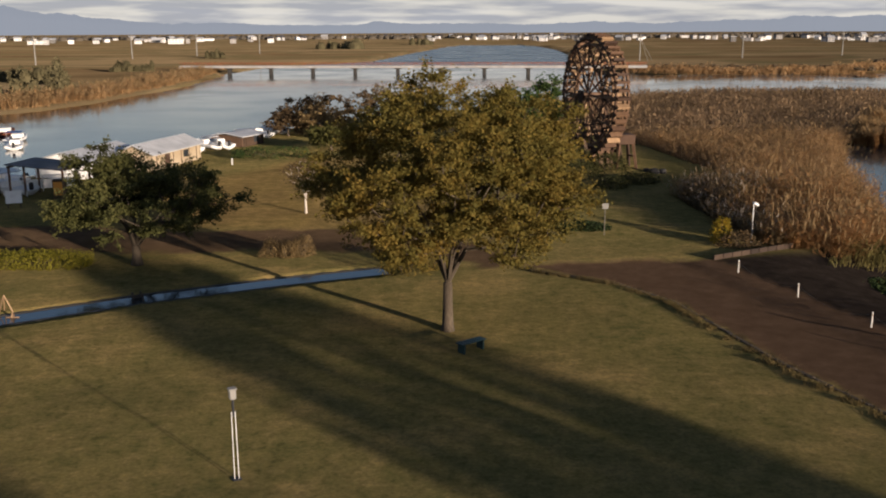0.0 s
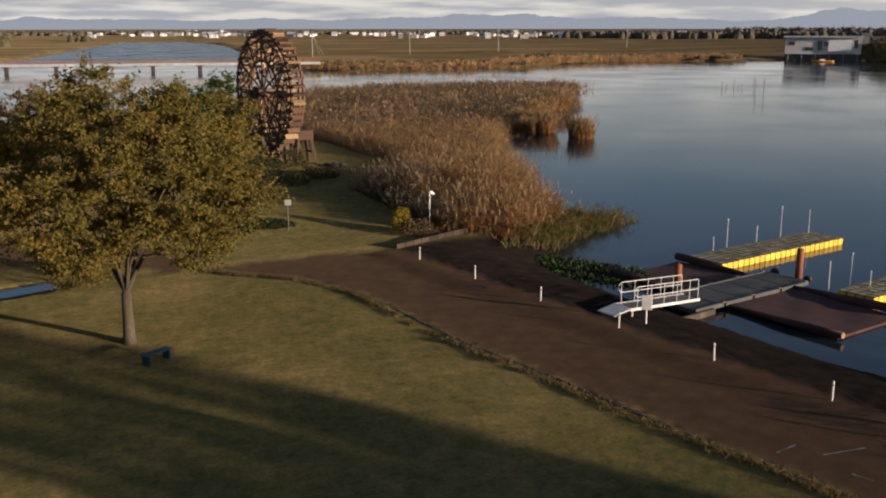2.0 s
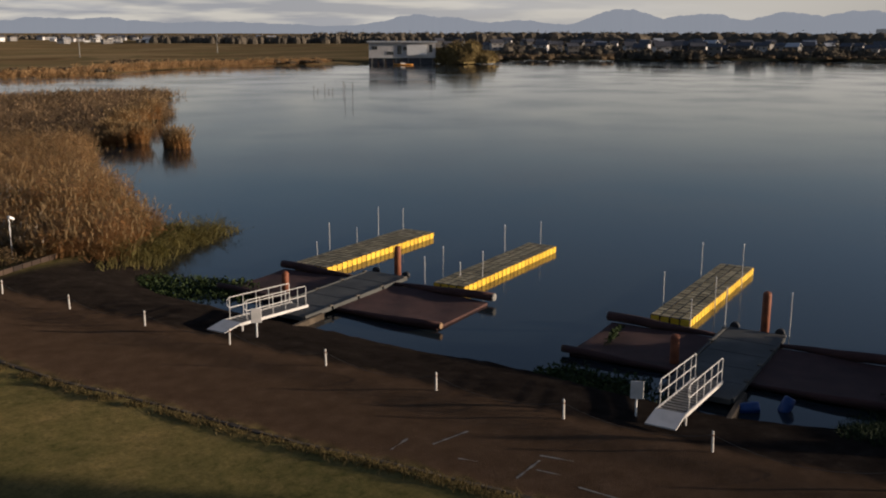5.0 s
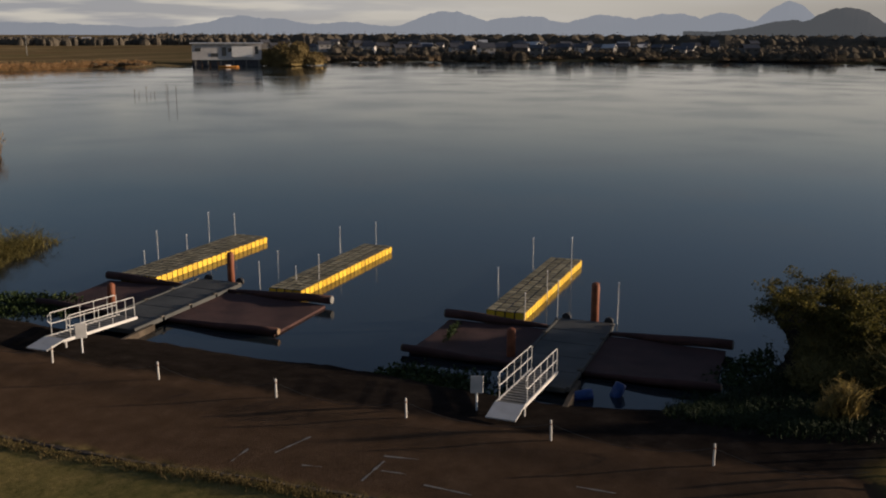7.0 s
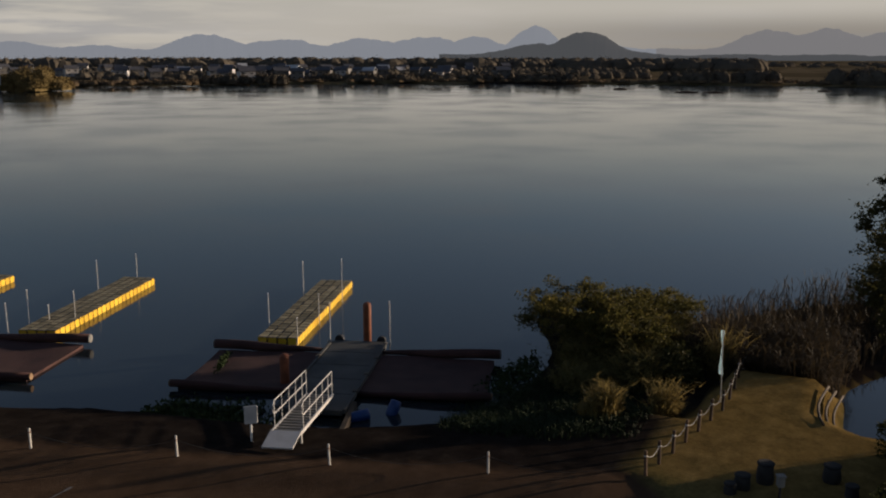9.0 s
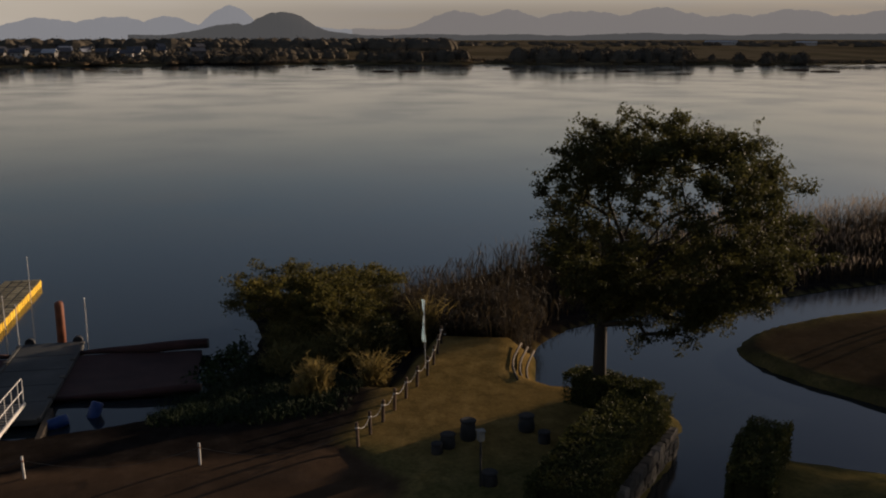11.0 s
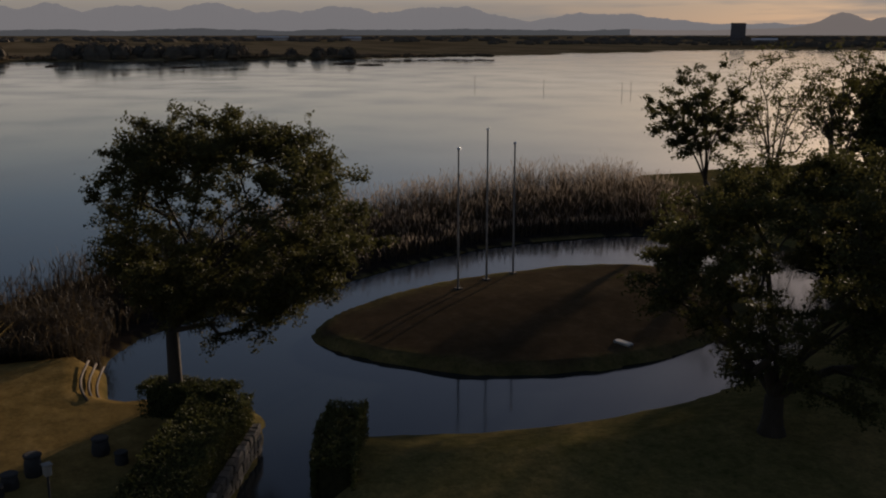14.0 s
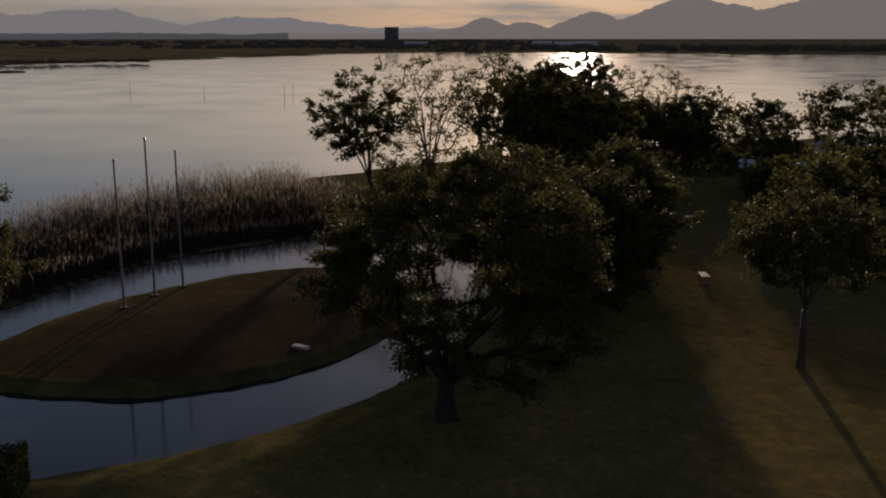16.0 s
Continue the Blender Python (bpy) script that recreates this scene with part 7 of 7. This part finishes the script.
def boat(x, y, turn, length, label, hull_mat, group="moored boats", cover=None):
    root = thing("boat", pose(x, y, max(WATER + 0.1, height_at(x, y) + 0.2), 0, 0, turn), label, "boat", group)
    bm = bmesh.new()
    rows = []
    n = 9
    for i in range(n):
        f = i / (n - 1)
        w = length * 0.17 * (1 - max(0, (f - 0.45) / 0.55) ** 2.2) + 0.02
        sheer = 0.42 + 0.25 * f * f
        yy = (f - 0.5) * length
        rows.append([bm.verts.new(v) for v in ((-w, yy, sheer), (-w * 0.86, yy, 0.1), (0, yy, -0.22 + 0.2 * f ** 4), (w * 0.86, yy, 0.1), (w, yy, sheer), (w * 0.8, yy, sheer - 0.02), (0, yy, 0.12), (-w * 0.8, yy, sheer - 0.02))])
    for r0, r1 in zip(rows, rows[1:]):
        for k in range(8):
            bm.faces.new((r0[k], r0[(k + 1) % 8], r1[(k + 1) % 8], r1[k]))
    bm.faces.new(rows[0])
    bm.faces.new(rows[-1][::-1])
    bmesh.ops.recalc_face_normals(bm, faces=bm.faces)
    part("hull", bm, hull_mat, root, smooth=True)
    bm = bmesh.new()
    box(bm, 0, length * 0.02, 0.62, length * 0.2, length * 0.24, 0.55, bevel=0.08)
    cabin = part("cabin", bm, M_WHITE, root)
    bm = bmesh.new()
    box(bm, 0, length * 0.145, 0.74, length * 0.17, 0.05, 0.24, Matrix.Rotation(-0.4, 3, "X"))
    part("windscreen", bm, M_GLASS, cabin)
    bm = bmesh.new()
    box(bm, 0, -length * 0.51, 0.55, 0.32, 0.3, 0.6, bevel=0.06)
    part("outboard_motor", bm, M_BLACK, root)
    if cover:
        bm = bmesh.new()
        box(bm, 0, -length * 0.2, 1.25, length * 0.3, length * 0.3, 0.08, bevel=0.03)
        part("awning", bm, cover, root)
        for sx in (-1, 1):
            bm = bmesh.new()
            tube(bm, [(sx * length * 0.13, -length * 0.3, 0.35), (sx * length * 0.13, -length * 0.3, 1.25)], 0.025, 6)
            part("awning_post", bm, M_STEEL, root)


for x, y, t, ln, m, c in ((-36.5, 79.0, 70, 6.0, M_WHITE, None), (-38.5, 82.0, 65, 6.5, M_WHITE, M_ROOF_PALE), (-42.5, 80.0, 68, 5.5, M_WHITE, None), (-45.5, 82.5, 60, 6.0, M_WHITE, None),
                          (-28.6, 106.0, 50, 5.5, M_WHITE, M_WHITE), (-27.0, 109.0, 55, 5.0, M_WHITE, M_ROOF_PALE), (-23.4, 122.0, 40, 5.5, M_WHITE, None), (-26.2, 113.0, 60, 5.0, M_WHITE, M_WHITE), (-25.4, 118.0, 75, 5.5, M_WHITE, M_ROOF_PALE), (-25.4, 109.8, 40, 4.6, M_WHITE, None), (-40.6, 86.0, 75, 6.5, M_WHITE, M_ROOF_PALE), (-42.0, 91.0, 70, 6.0, M_WHITE, None), (-22.0, 125.5, 45, 5.0, M_WHITE, M_ROOF_PALE),
                          (-52.6, 118.5, 20, 6.0, M_WHITE, None), (-55.5, 126.0, 10, 6.5, M_WHITE, M_BLUE), (-60.5, 133.5, 0, 6.0, M_RUST, None)):
    boat(x, y, t, ln, "white motor boat moored at the bank" if m is M_WHITE else "old rusty boat at the opposite bank", m, cover=c)
# landing stage
root = thing("landing_stage", pose(-38.0, 77.5, WATER + 0.45, 0, 0, -18), "grey plank landing stage beside the boats", "jetty")
for k in range(14):
    bm = bmesh.new()
    box(bm, -5 + k * 0.72, 0, 0, 0.68, 1.8, 0.08, bevel=0.01)
    part("plank", bm, M_KERB, root)
for k in range(5):
    bm = bmesh.new()
    tube(bm, [(-4.8 + k * 2.3, 0.8, -1.2), (-4.8 + k * 2.3, 0.8, 0.9)], 0.06, 6)
    part("post", bm, M_STEEL, root)
root = thing("pontoon_rail", pose(-34.8, 79.6, height_at(-34.8, 79.6), 0, 0, 27), "white panelled railing along the boat landing", "railing")
for k in range(6):
    bm = bmesh.new()
    box(bm, -3.9 + k * 1.5, 0, 0.62, 1.36, 0.06, 0.8, bevel=0.02)
    part("panel", bm, M_WHITE, root)
for k in range(7):
    bm = bmesh.new()
    box(bm, -4.65 + k * 1.5, 0, 0.55, 0.09, 0.09, 1.5, bevel=0.01)
    part("post", bm, M_STEEL, root)
bm = bmesh.new()
beam(bm, (-4.7, 0, 1.3), (4.4, 0, 1.3), 0.07, 0.07)
part("handrail", bm, M_WHITE, root)
root = thing("notice_board", pose(-32.3, 71.6, height_at(-32.3, 71.6), 0, 0, 20), "white notice board on two legs", "sign")
bm = bmesh.new()
box(bm, 0, 0, 0.85, 1.15, 0.06, 0.95, bevel=0.01)
part("panel", bm, M_WHITE, root)
for sx in (-0.45, 0.45):
    bm = bmesh.new()
    box(bm, sx, 0.05, 0.4, 0.07, 0.07, 1.0)
    part("leg", bm, M_WOOD_DARK, root)
root = thing("vending_cabinet", pose(-30.6, 76.2, height_at(-30.6, 76.2), 0, 0, 12), "orange-panelled cabinet under the shelter", "cabinet")
bm = bmesh.new()
box(bm, 0, 0, 0.75, 1.0, 0.6, 1.5, bevel=0.03)
part("body", bm, M_WOOD_DARK, root)
bm = bmesh.new()
box(bm, 0, -0.32, 0.8, 0.85, 0.04, 1.1, bevel=0.01)
part("front_panel", bm, M_ORANGE, root)
root = thing("marker_post", pose(-20.9, 95.2, height_at(-20.9, 95.2)), "short white marker post", "post")
bm = bmesh.new()
box(bm, 0, 0, 0.3, 0.15, 0.15, 0.7, bevel=0.03)
part("shaft", bm, M_RAIL, root)

# ---- the footbridge ----
def bridge():
    a, b = Vector((-86, 322.5, 0)), Vector((64, 306.4, 0))
    d = (b - a).normalized()
    root = thing("footbridge", Matrix.Identity(4), "long low pale bridge on dark piers across the water", "bridge")
    bm = bmesh.new()
    beam(bm, a + Vector((0, 0, 1.55)), b + Vector((0, 0, 1.55)), 3.2, 0.75)
    part("deck", bm, M_WALL, root)
    for off in (-1.5, 1.5):
        nrm = Vector((-d.y, d.x, 0)) * off
        bm = bmesh.new()
        beam(bm, a + nrm + Vector((0, 0, 2.75)), b + nrm + Vector((0, 0, 2.75)), 0.1, 0.12)
        part("handrail", bm, M_RUST, root)
        bm = bmesh.new()
        beam(bm, a + nrm + Vector((0, 0, 2.3)), b + nrm + Vector((0, 0, 2.3)), 0.06, 0.06)
        part("middle_rail", bm, M_RUST, root)
        for k in range(38):
            p = a.lerp(b, (k + 0.5) / 38) + nrm
            bm = bmesh.new()
            box(bm, p.x, p.y, 2.3, 0.1, 0.1, 0.9)
            part("rail_post", bm, M_RUST, root)
    for k in range(9):
        p = Vector((-69.6, 320.8, 0)) + Vector((13.84, -1.48, 0)) * k
        bm = bmesh.new()
        box(bm, p.x, p.y, -0.6, 1.1, 2.2, 3.6, bevel=0.1)
        part("pier", bm, M_DARK_SHADED, root)
        bm = bmesh.new()
        box(bm, p.x, p.y, 1.05, 2.4, 3.0, 0.3, bevel=0.05)
        part("pier_cap", bm, M_DARK_SHADED, root)


bridge()

# ---- far shore: houses, woods, poles ----
def distant_house(x, y, turn, w, dp, h, storeys, roof, wall, roof_mat, label, name="house", category="house", group="", z=None):
    root = thing(name, pose(x, y, height_at(x, y) if z is None else z, 0, 0, turn), label, category, group)
    bm = bmesh.new()
    box(bm, 0, 0, h / 2 - 0.5, w, dp, h + 1)
    part("wall", bm, wall, root)
    bm = bmesh.new()
    if roof:
        for side in (-1, 1):
            beam(bm, (0, side * (dp / 2 + 0.5), h), (0, 0, h + roof), w + 0.8, 0.2)
    else:
        box(bm, 0, 0, h + 0.2, w + 0.8, dp + 0.8, 0.4)
    part("roof", bm, roof_mat, root)
    cols = max(2, int(w / 3.2))
    for s in range(storeys):
        for c in range(cols):
            bm = bmesh.new()
            box(bm, -w / 2 + w * (c + 0.5) / cols, -dp / 2 - 0.02, h * (s + 0.58) / storeys, w / cols * 0.4, 0.12, h / storeys * 0.26)
            pane = part("window", bm, M_GLASS, root)
            if h > 7.5:
                bm = bmesh.new()
                box(bm, -w / 2 + w * (c + 0.5) / cols, -dp / 2 - 0.05, h * (s + 0.58) / storeys - h / storeys * 0.15, w / cols * 0.46, 0.3, 0.14)
                part("sill", bm, M_CONCRETE, pane)
    return root


def lake_house():
    root = thing("lake_house", pose(275.5, 328.0, WATER, 0, 0, -40), "long white flat-roofed boathouse on the far shore", "house")
    w, dp, z0, z1 = 28.5, 12.0, 2.6, 9.1
    bm = bmesh.new()
    box(bm, 0, 0, (z0 + z1) / 2, w, dp, z1 - z0)
    wall = part("wall", bm, M_WALL, root)
    bm = bmesh.new()
    box(bm, 0, -0.3, z1 + 0.25, w + 1.6, dp + 2.2, 0.5)
    part("roof", bm, M_ROOF_PALE, root)
    bm = bmesh.new()
    box(bm, w * 0.22, -dp / 2 - 0.35, z0 + 3.3, w * 0.3, 0.7, 4.4)
    part("bay", bm, M_WHITE, root, "pale projecting bay")
    for x, z, ww, hh in ((-11.8, 6.8, 2.4, 1.5), (-5.2, 4.6, 3.0, 1.4), (-1.2, 6.0, 1.8, 3.6), (1.4, 6.6, 2.0, 1.6), (12.2, 6.6, 1.4, 3.2)):
        bm = bmesh.new()
        box(bm, x, -dp / 2 - 0.05, z, ww, 0.16, hh)
        pane = part("window", bm, M_GLASS, wall)
    # solid dark block stands in for the shade beneath the raised floor
    bm = bmesh.new()
    box(bm, 0, 0.4, z0 / 2 - 0.4, w, dp - 1.2, z0 + 0.8)
    part("undercroft", bm, M_ROOF_DARK, root)
    for k in range(6):
        bm = bmesh.new()
        box(bm, -13 + k * 5.2, -dp / 2 + 0.2, z0 / 2 - 0.5, 0.5, 0.5, z0 + 1)
        part("pillar", bm, M_CONCRETE, root)


lake_house()
root = thing("dark_landing", pose(262.5, 320.5, WATER, 0, 0, -40), "dark timber landing below the far boathouse", "jetty")
for k in range(4):
    bm = bmesh.new()
    box(bm, -5 + k * 3.2, 0, 1.2, 0.35, 0.35, 2.8)
    part("post", bm, M_WOOD_DARK, root)
bm = bmesh.new()
box(bm, 0, 0, 2.6, 11, 3, 0.3)
part("platform", bm, M_TEAL, root)
boat(262.5, 312.0, 60, 8.0, "red-hulled boat below the far boathouse", M_ORANGE)

rng = random.Random(5)
sites = []
# bearing, distance, number of houses, spread of bearing, spread of distance
for az, dist, count, sa, sd in ((21, 1300, 34, 6, 250), (11, 1300, 26, 6, 250), (-2, 1400, 34, 6, 250), (-9, 1350, 30, 5, 250), (-20, 1250, 42, 6, 250), (-30, 1300, 32, 5, 250), (-37, 1200, 12, 3, 150),
                                (-46, 720, 10, 4, 110), (-52, 680, 26, 5, 130), (-58, 670, 36, 5, 130), (-66, 690, 20, 4, 120)):
    for k in range(count):
        a = radians(az + rng.uniform(-sa, sa))
        dd = dist + rng.uniform(-sd, sd)
        sites.append((-math.sin(a) * dd, math.cos(a) * dd, math.degrees(a) + rng.uniform(-25, 25), dd))
for x, y, turn, dd in sites:
    big = dd > 850
    w = rng.choice((4, 5, 5, 6, 6, 7, 8, 9, 14)) if big else rng.uniform(5, 8.5)
    distant_house(x, y, turn, w, rng.uniform(6, 10), rng.uniform(2.6, 4.8) if big else rng.uniform(3.6, 5.4), 2, 0 if big and rng.random() < 0.5 else rng.uniform(1.6, 2.6), (M_WHITE if rng.random() < 0.35 else M_WALL if rng.random() < 0.6 else M_WALL_SHADED) if big else M_WALL_SHADED,
                  M_ROOF_PALE if rng.random() < (0.35 if big else 0.12) else M_ROOF_DARK, "pale house among the fields far off" if big else "dark-roofed house in the village across the lake",
                  group="distant houses" if big else "village across the lake")
a = radians(-125.9)
distant_house(-math.sin(a) * 1500, math.cos(a) * 1500, -125.9, 21, 14, 24, 6, 0, M_ROOF_DARK, M_ROOF_DARK, "lone dark tower block on the far shore", "tower_block", "building")
for az, dd, w in ((-127.3, 1100, 26), (-134.6, 1150, 22), (-136.0, 1100, 26), (-137.2, 1200, 24), (-99.5, 1500, 46), (-104.0, 1400, 26)):
    a = radians(az)
    distant_house(-math.sin(a) * dd, math.cos(a) * dd, az, w, 12, 4.0, 1, 1.5, M_WALL, M_ROOF_PALE, "long pale greenhouse beyond the lake", "greenhouse", "greenhouse", "greenhouses")


def woods(name, label, clumps, seed, mat, leaf=1.6, per=150):
    """Distant trees, clump by clump: x, y, half width, height. A lumpy canopy with loose sprays of leaves over it."""
    r = np.random.RandomState(seed)
    nu, nv = 9, 4
    quads = []
    for x, y, w, h in clumps:
        lump = r.normal(size=(9, 3))
        lump[:, 2] = np.abs(lump[:, 2])
        lump /= np.linalg.norm(lump, axis=1, keepdims=True)
        th = np.linspace(0, 2 * math.pi, nu + 1)[:-1]
        ph = np.linspace(-0.15, math.pi / 2, nv + 1)
        d = np.stack([np.cos(ph)[:, None] * np.cos(th), np.cos(ph)[:, None] * np.sin(th), np.repeat(np.sin(ph)[:, None], nu, 1)], -1)
        swell = 0.72 + 0.3 * np.max(d @ lump.T, axis=-1) ** 3 + r.uniform(-0.025, 0.025, (nv + 1, nu))
        swell[-1] = swell[-1, 0]
        v = d * swell[..., None] * np.array([w, w, h * 0.92]) * 0.8 + np.array([x, y, 0.2])
        nxt = np.roll(v, -1, axis=1)
        quads.append(np.stack([v[:-1], nxt[:-1], nxt[1:], v[1:]], 2).reshape(-1, 3))
        n = per // 2
        e = r.normal(size=(n, 3))
        e /= np.linalg.norm(e, axis=1, keepdims=True)
        e[:, 2] = np.abs(e[:, 2])
        k = 0.72 + 0.32 * np.max(e @ lump.T, axis=1)[:, None] ** 4
        c = e * k * r.uniform(0.68, 0.94, (n, 1)) * np.array([w, w, h * 0.92]) + np.array([x, y, 0.2])
        quads.append(leaf_blades(c, leaf * 0.8, r, 0.2, 0.8, 4))
    ob = blade_mesh(name, np.concatenate(quads), mat, corners=4)
    tagged(ob, label, "trees", kind="stuff")


def arc(az0, az1, d0, d1, count, w, h, seed):
    r = random.Random(seed)
    out = []
    for k in range(count):
        a = radians(r.uniform(az0, az1))
        dd = r.uniform(d0, d1)
        out.append((-math.sin(a) * dd, math.cos(a) * dd, w * r.uniform(0.7, 1.4), h * r.uniform(0.8, 1.1)))
    return out


woods("far_woods", "dark wooded belt behind the village across the lake", arc(-84, -44, 900, 1020, 620, 13, 15.5, 1) + arc(-46, -26, 1000, 1200, 760, 5.5, 10.0, 41) + arc(-46, -35, 1050, 1200, 300, 6, 14.5, 42) + arc(-27, 30, 1450, 1800, 640, 7, 8.0, 2), 501, M_WOODS, 1.3, 60)
woods("shore_woods", "clumps of dark trees on the far shore", arc(-66, -59, 520, 545, 30, 3.6, 5.0, 3) + arc(-74, -67.5, 515, 540, 34, 3.8, 5.6, 4) + arc(-85, -79, 515, 540, 26, 5, 8, 5) + arc(-93.2, -88, 510, 535, 26, 5, 9.5, 6)
      + arc(-97.8, -93.8, 510, 535, 20, 5, 9, 7) + arc(-104, -98.5, 510, 540, 9, 4, 6, 8) + arc(-57, -52, 490, 520, 26, 3.4, 5.0, 9), 502, M_WOODS, 1.1, 420)
woods("village_trees", "trees and hedges between the village houses", arc(-78, -46, 570, 880, 480, 4.5, 5.8, 10) + arc(-74, -47, 545, 590, 90, 4.5, 3.4, 51), 503, M_WOODS, 0.9, 130)
woods("plain_woods", "thin lines of trees across the far plain", arc(-135, -80, 1250, 1900, 300, 10, 6.0, 11) + arc(-156, -128, 800, 1000, 170, 6, 6, 12) + arc(-128, -112, 950, 1150, 60, 7, 5, 31), 504, M_WOODS, 1.4, 90)
woods("autumn_willow", "large golden-brown willow beside the far boathouse", [(294, 309, 10.5, 8.2), (291, 312, 8, 11.4), (296, 307, 8, 11.0), (287, 315, 6, 7), (301, 303, 6.5, 6.4), (290, 306, 6, 5.6)], 505, M_WOODS_AUTUMN, 0.75, 4200)
woods("shore_scrub", "brown scrub along the far bank", arc(-52, -42, 470, 490, 60, 3, 2.6, 13) + arc(-36, -24, 400, 440, 80, 2.4, 1.3, 14) + arc(-24, -8, 325, 360, 60, 2.0, 1.1, 15), 506, M_SCRUB_FAR, 0.7, 200)
woods("shore_brush", "dull brown brush along the far lake bank", arc(-112, -52, 508, 532, 240, 3.4, 1.7, 16), 508, M_SCRUB_FAR, 1.0, 110)
bank_rng = random.Random(77)
grove = []
for gx0, gy0, gw, gh in ((-102, 255, 6, 8.5), (-108, 250, 4, 6), (-103, 318, 4.5, 5), (-97, 322, 3.5, 4), (-108, 468, 5, 6), (-67, 697, 14, 11), (-80, 690, 9, 8), (-20, 900, 12, 9), (-84, 214, 4, 4), (-90, 205, 5, 4.5), (-125, 240, 6, 5), (-118, 262, 5, 5), (-134, 255, 6, 5), (-96, 244, 3, 3.5)):
    for k in range(7):
        grove.append((gx0 + bank_rng.uniform(-0.7, 0.7) * gw, gy0 + bank_rng.uniform(-0.7, 0.7) * gw, gw * bank_rng.uniform(0.3, 0.5), gh * (1.0 if k == 0 else bank_rng.uniform(0.45, 0.85))))
woods("bank_trees", "scattered dull olive trees on the opposite bank", grove, 507, M_WOODS_OLIVE, 0.75, 520)


def utility_pole(x, y, h, stays=False):
    root = thing("utility_pole", pose(x, y, height_at(x, y)), "tall grey utility pole standing in the fields", "pole", "utility poles")
    bm = bmesh.new()
    tube(bm, [(0, 0, -0.5), (0, 0, h)], [0.3, 0.2], 6)
    part("mast", bm, M_CONCRETE, root)
    bm = bmesh.new()
    box(bm, 0, 0, h - 0.9, 2.2, 0.2, 0.2)
    part("cross_arm", bm, M_CONCRETE, root)
    if stays:
        for dx in (3.6, 5.4):
            bm = bmesh.new()
            tube(bm, [(0, 0, h - 1.2), (dx, 0, -0.3)], 0.07, 5)
            part("stay_wire", bm, M_CONCRETE, root)


utility_pole(82.0, 407.5, 10.5, True)
for az, dd in ((-17.0, 470), (-22.15, 500), (-29.5, 600), (22.5, 420), (17.5, 480), (14.0, 520), (25.5, 380), (10.5, 560)):
    a = radians(az)
    utility_pole(-math.sin(a) * dd, math.cos(a) * dd, 11)
# fishing stakes out in the lake, drifting timber
stake_spots = [(-34.87, 228, 1.6), (-35.1, 228, 0.9), (-35.5, 234, 1.9), (-35.74, 228, 0.8), (-35.95, 228, 1.0), (-36.57, 234, 2.4), (-36.67, 205, 3.2), (-37.12, 205, 3.4), (-111, 260, 2.4), (-115, 240, 2.4), (-119.5, 230, 2.6), (-120.0, 236, 2.4)]
for az, dd, h in stake_spots:
    a = radians(az)
    root = thing("fishing_stake", pose(-math.sin(a) * dd, math.cos(a) * dd, WATER, 3 * math.sin(dd), 2), "thin wooden fishing stake standing in the lake", "stake", "fishing stakes")
    bm = bmesh.new()
    tube(bm, [(0, 0, -1), (0, 0, h)], 0.045, 5)
    part("stake", bm, M_WOOD_DARK, root)
    bm = bmesh.new()
    tube(bm, [(-0.2, 0, h * 0.8), (0.2, 0, h * 0.84)], 0.03, 5)
    part("cross_bar", bm, M_WOOD_DARK, root)
for az, dd, ln in ((-80.2, 400, 9), (-81.7, 400, 8), (-87.5, 430, 5), (-94.3, 400, 8), (-103.5, 430, 10), (-105.0, 415, 11), (-76.5, 430, 6)):
    a = radians(az)
    bm = bmesh.new()
    tube(bm, [(-ln / 2, 0, 0), (0, 0.6, 0.1), (ln / 2, 0, 0)], [0.25, 0.45, 0.2], 7)
    ob = part("floating_boom", bm, M_WOOD_DARK, None)
    ob.matrix_world = pose(-math.sin(a) * dd, math.cos(a) * dd, WATER + 0.15, 0, 0, az)
    tagged(ob, "dark floating timber boom on the lake", "boom", "floating booms")
# low garden house beyond the glade
distant_house(47.0, -72.5, 32, 4.5, 3.6, 1.7, 1, 0.9, M_WALL_BUFF, M_ROOF_PALE, "small garden house with a pale roof among trees", "garden_house")
distant_house(57.0, -104.5, 28, 8.0, 3.0, 0.9, 1, 0.5, M_WHITE, M_ROOF_PALE, "low pale-roofed shed behind the trees", "garden_shed", "shed")
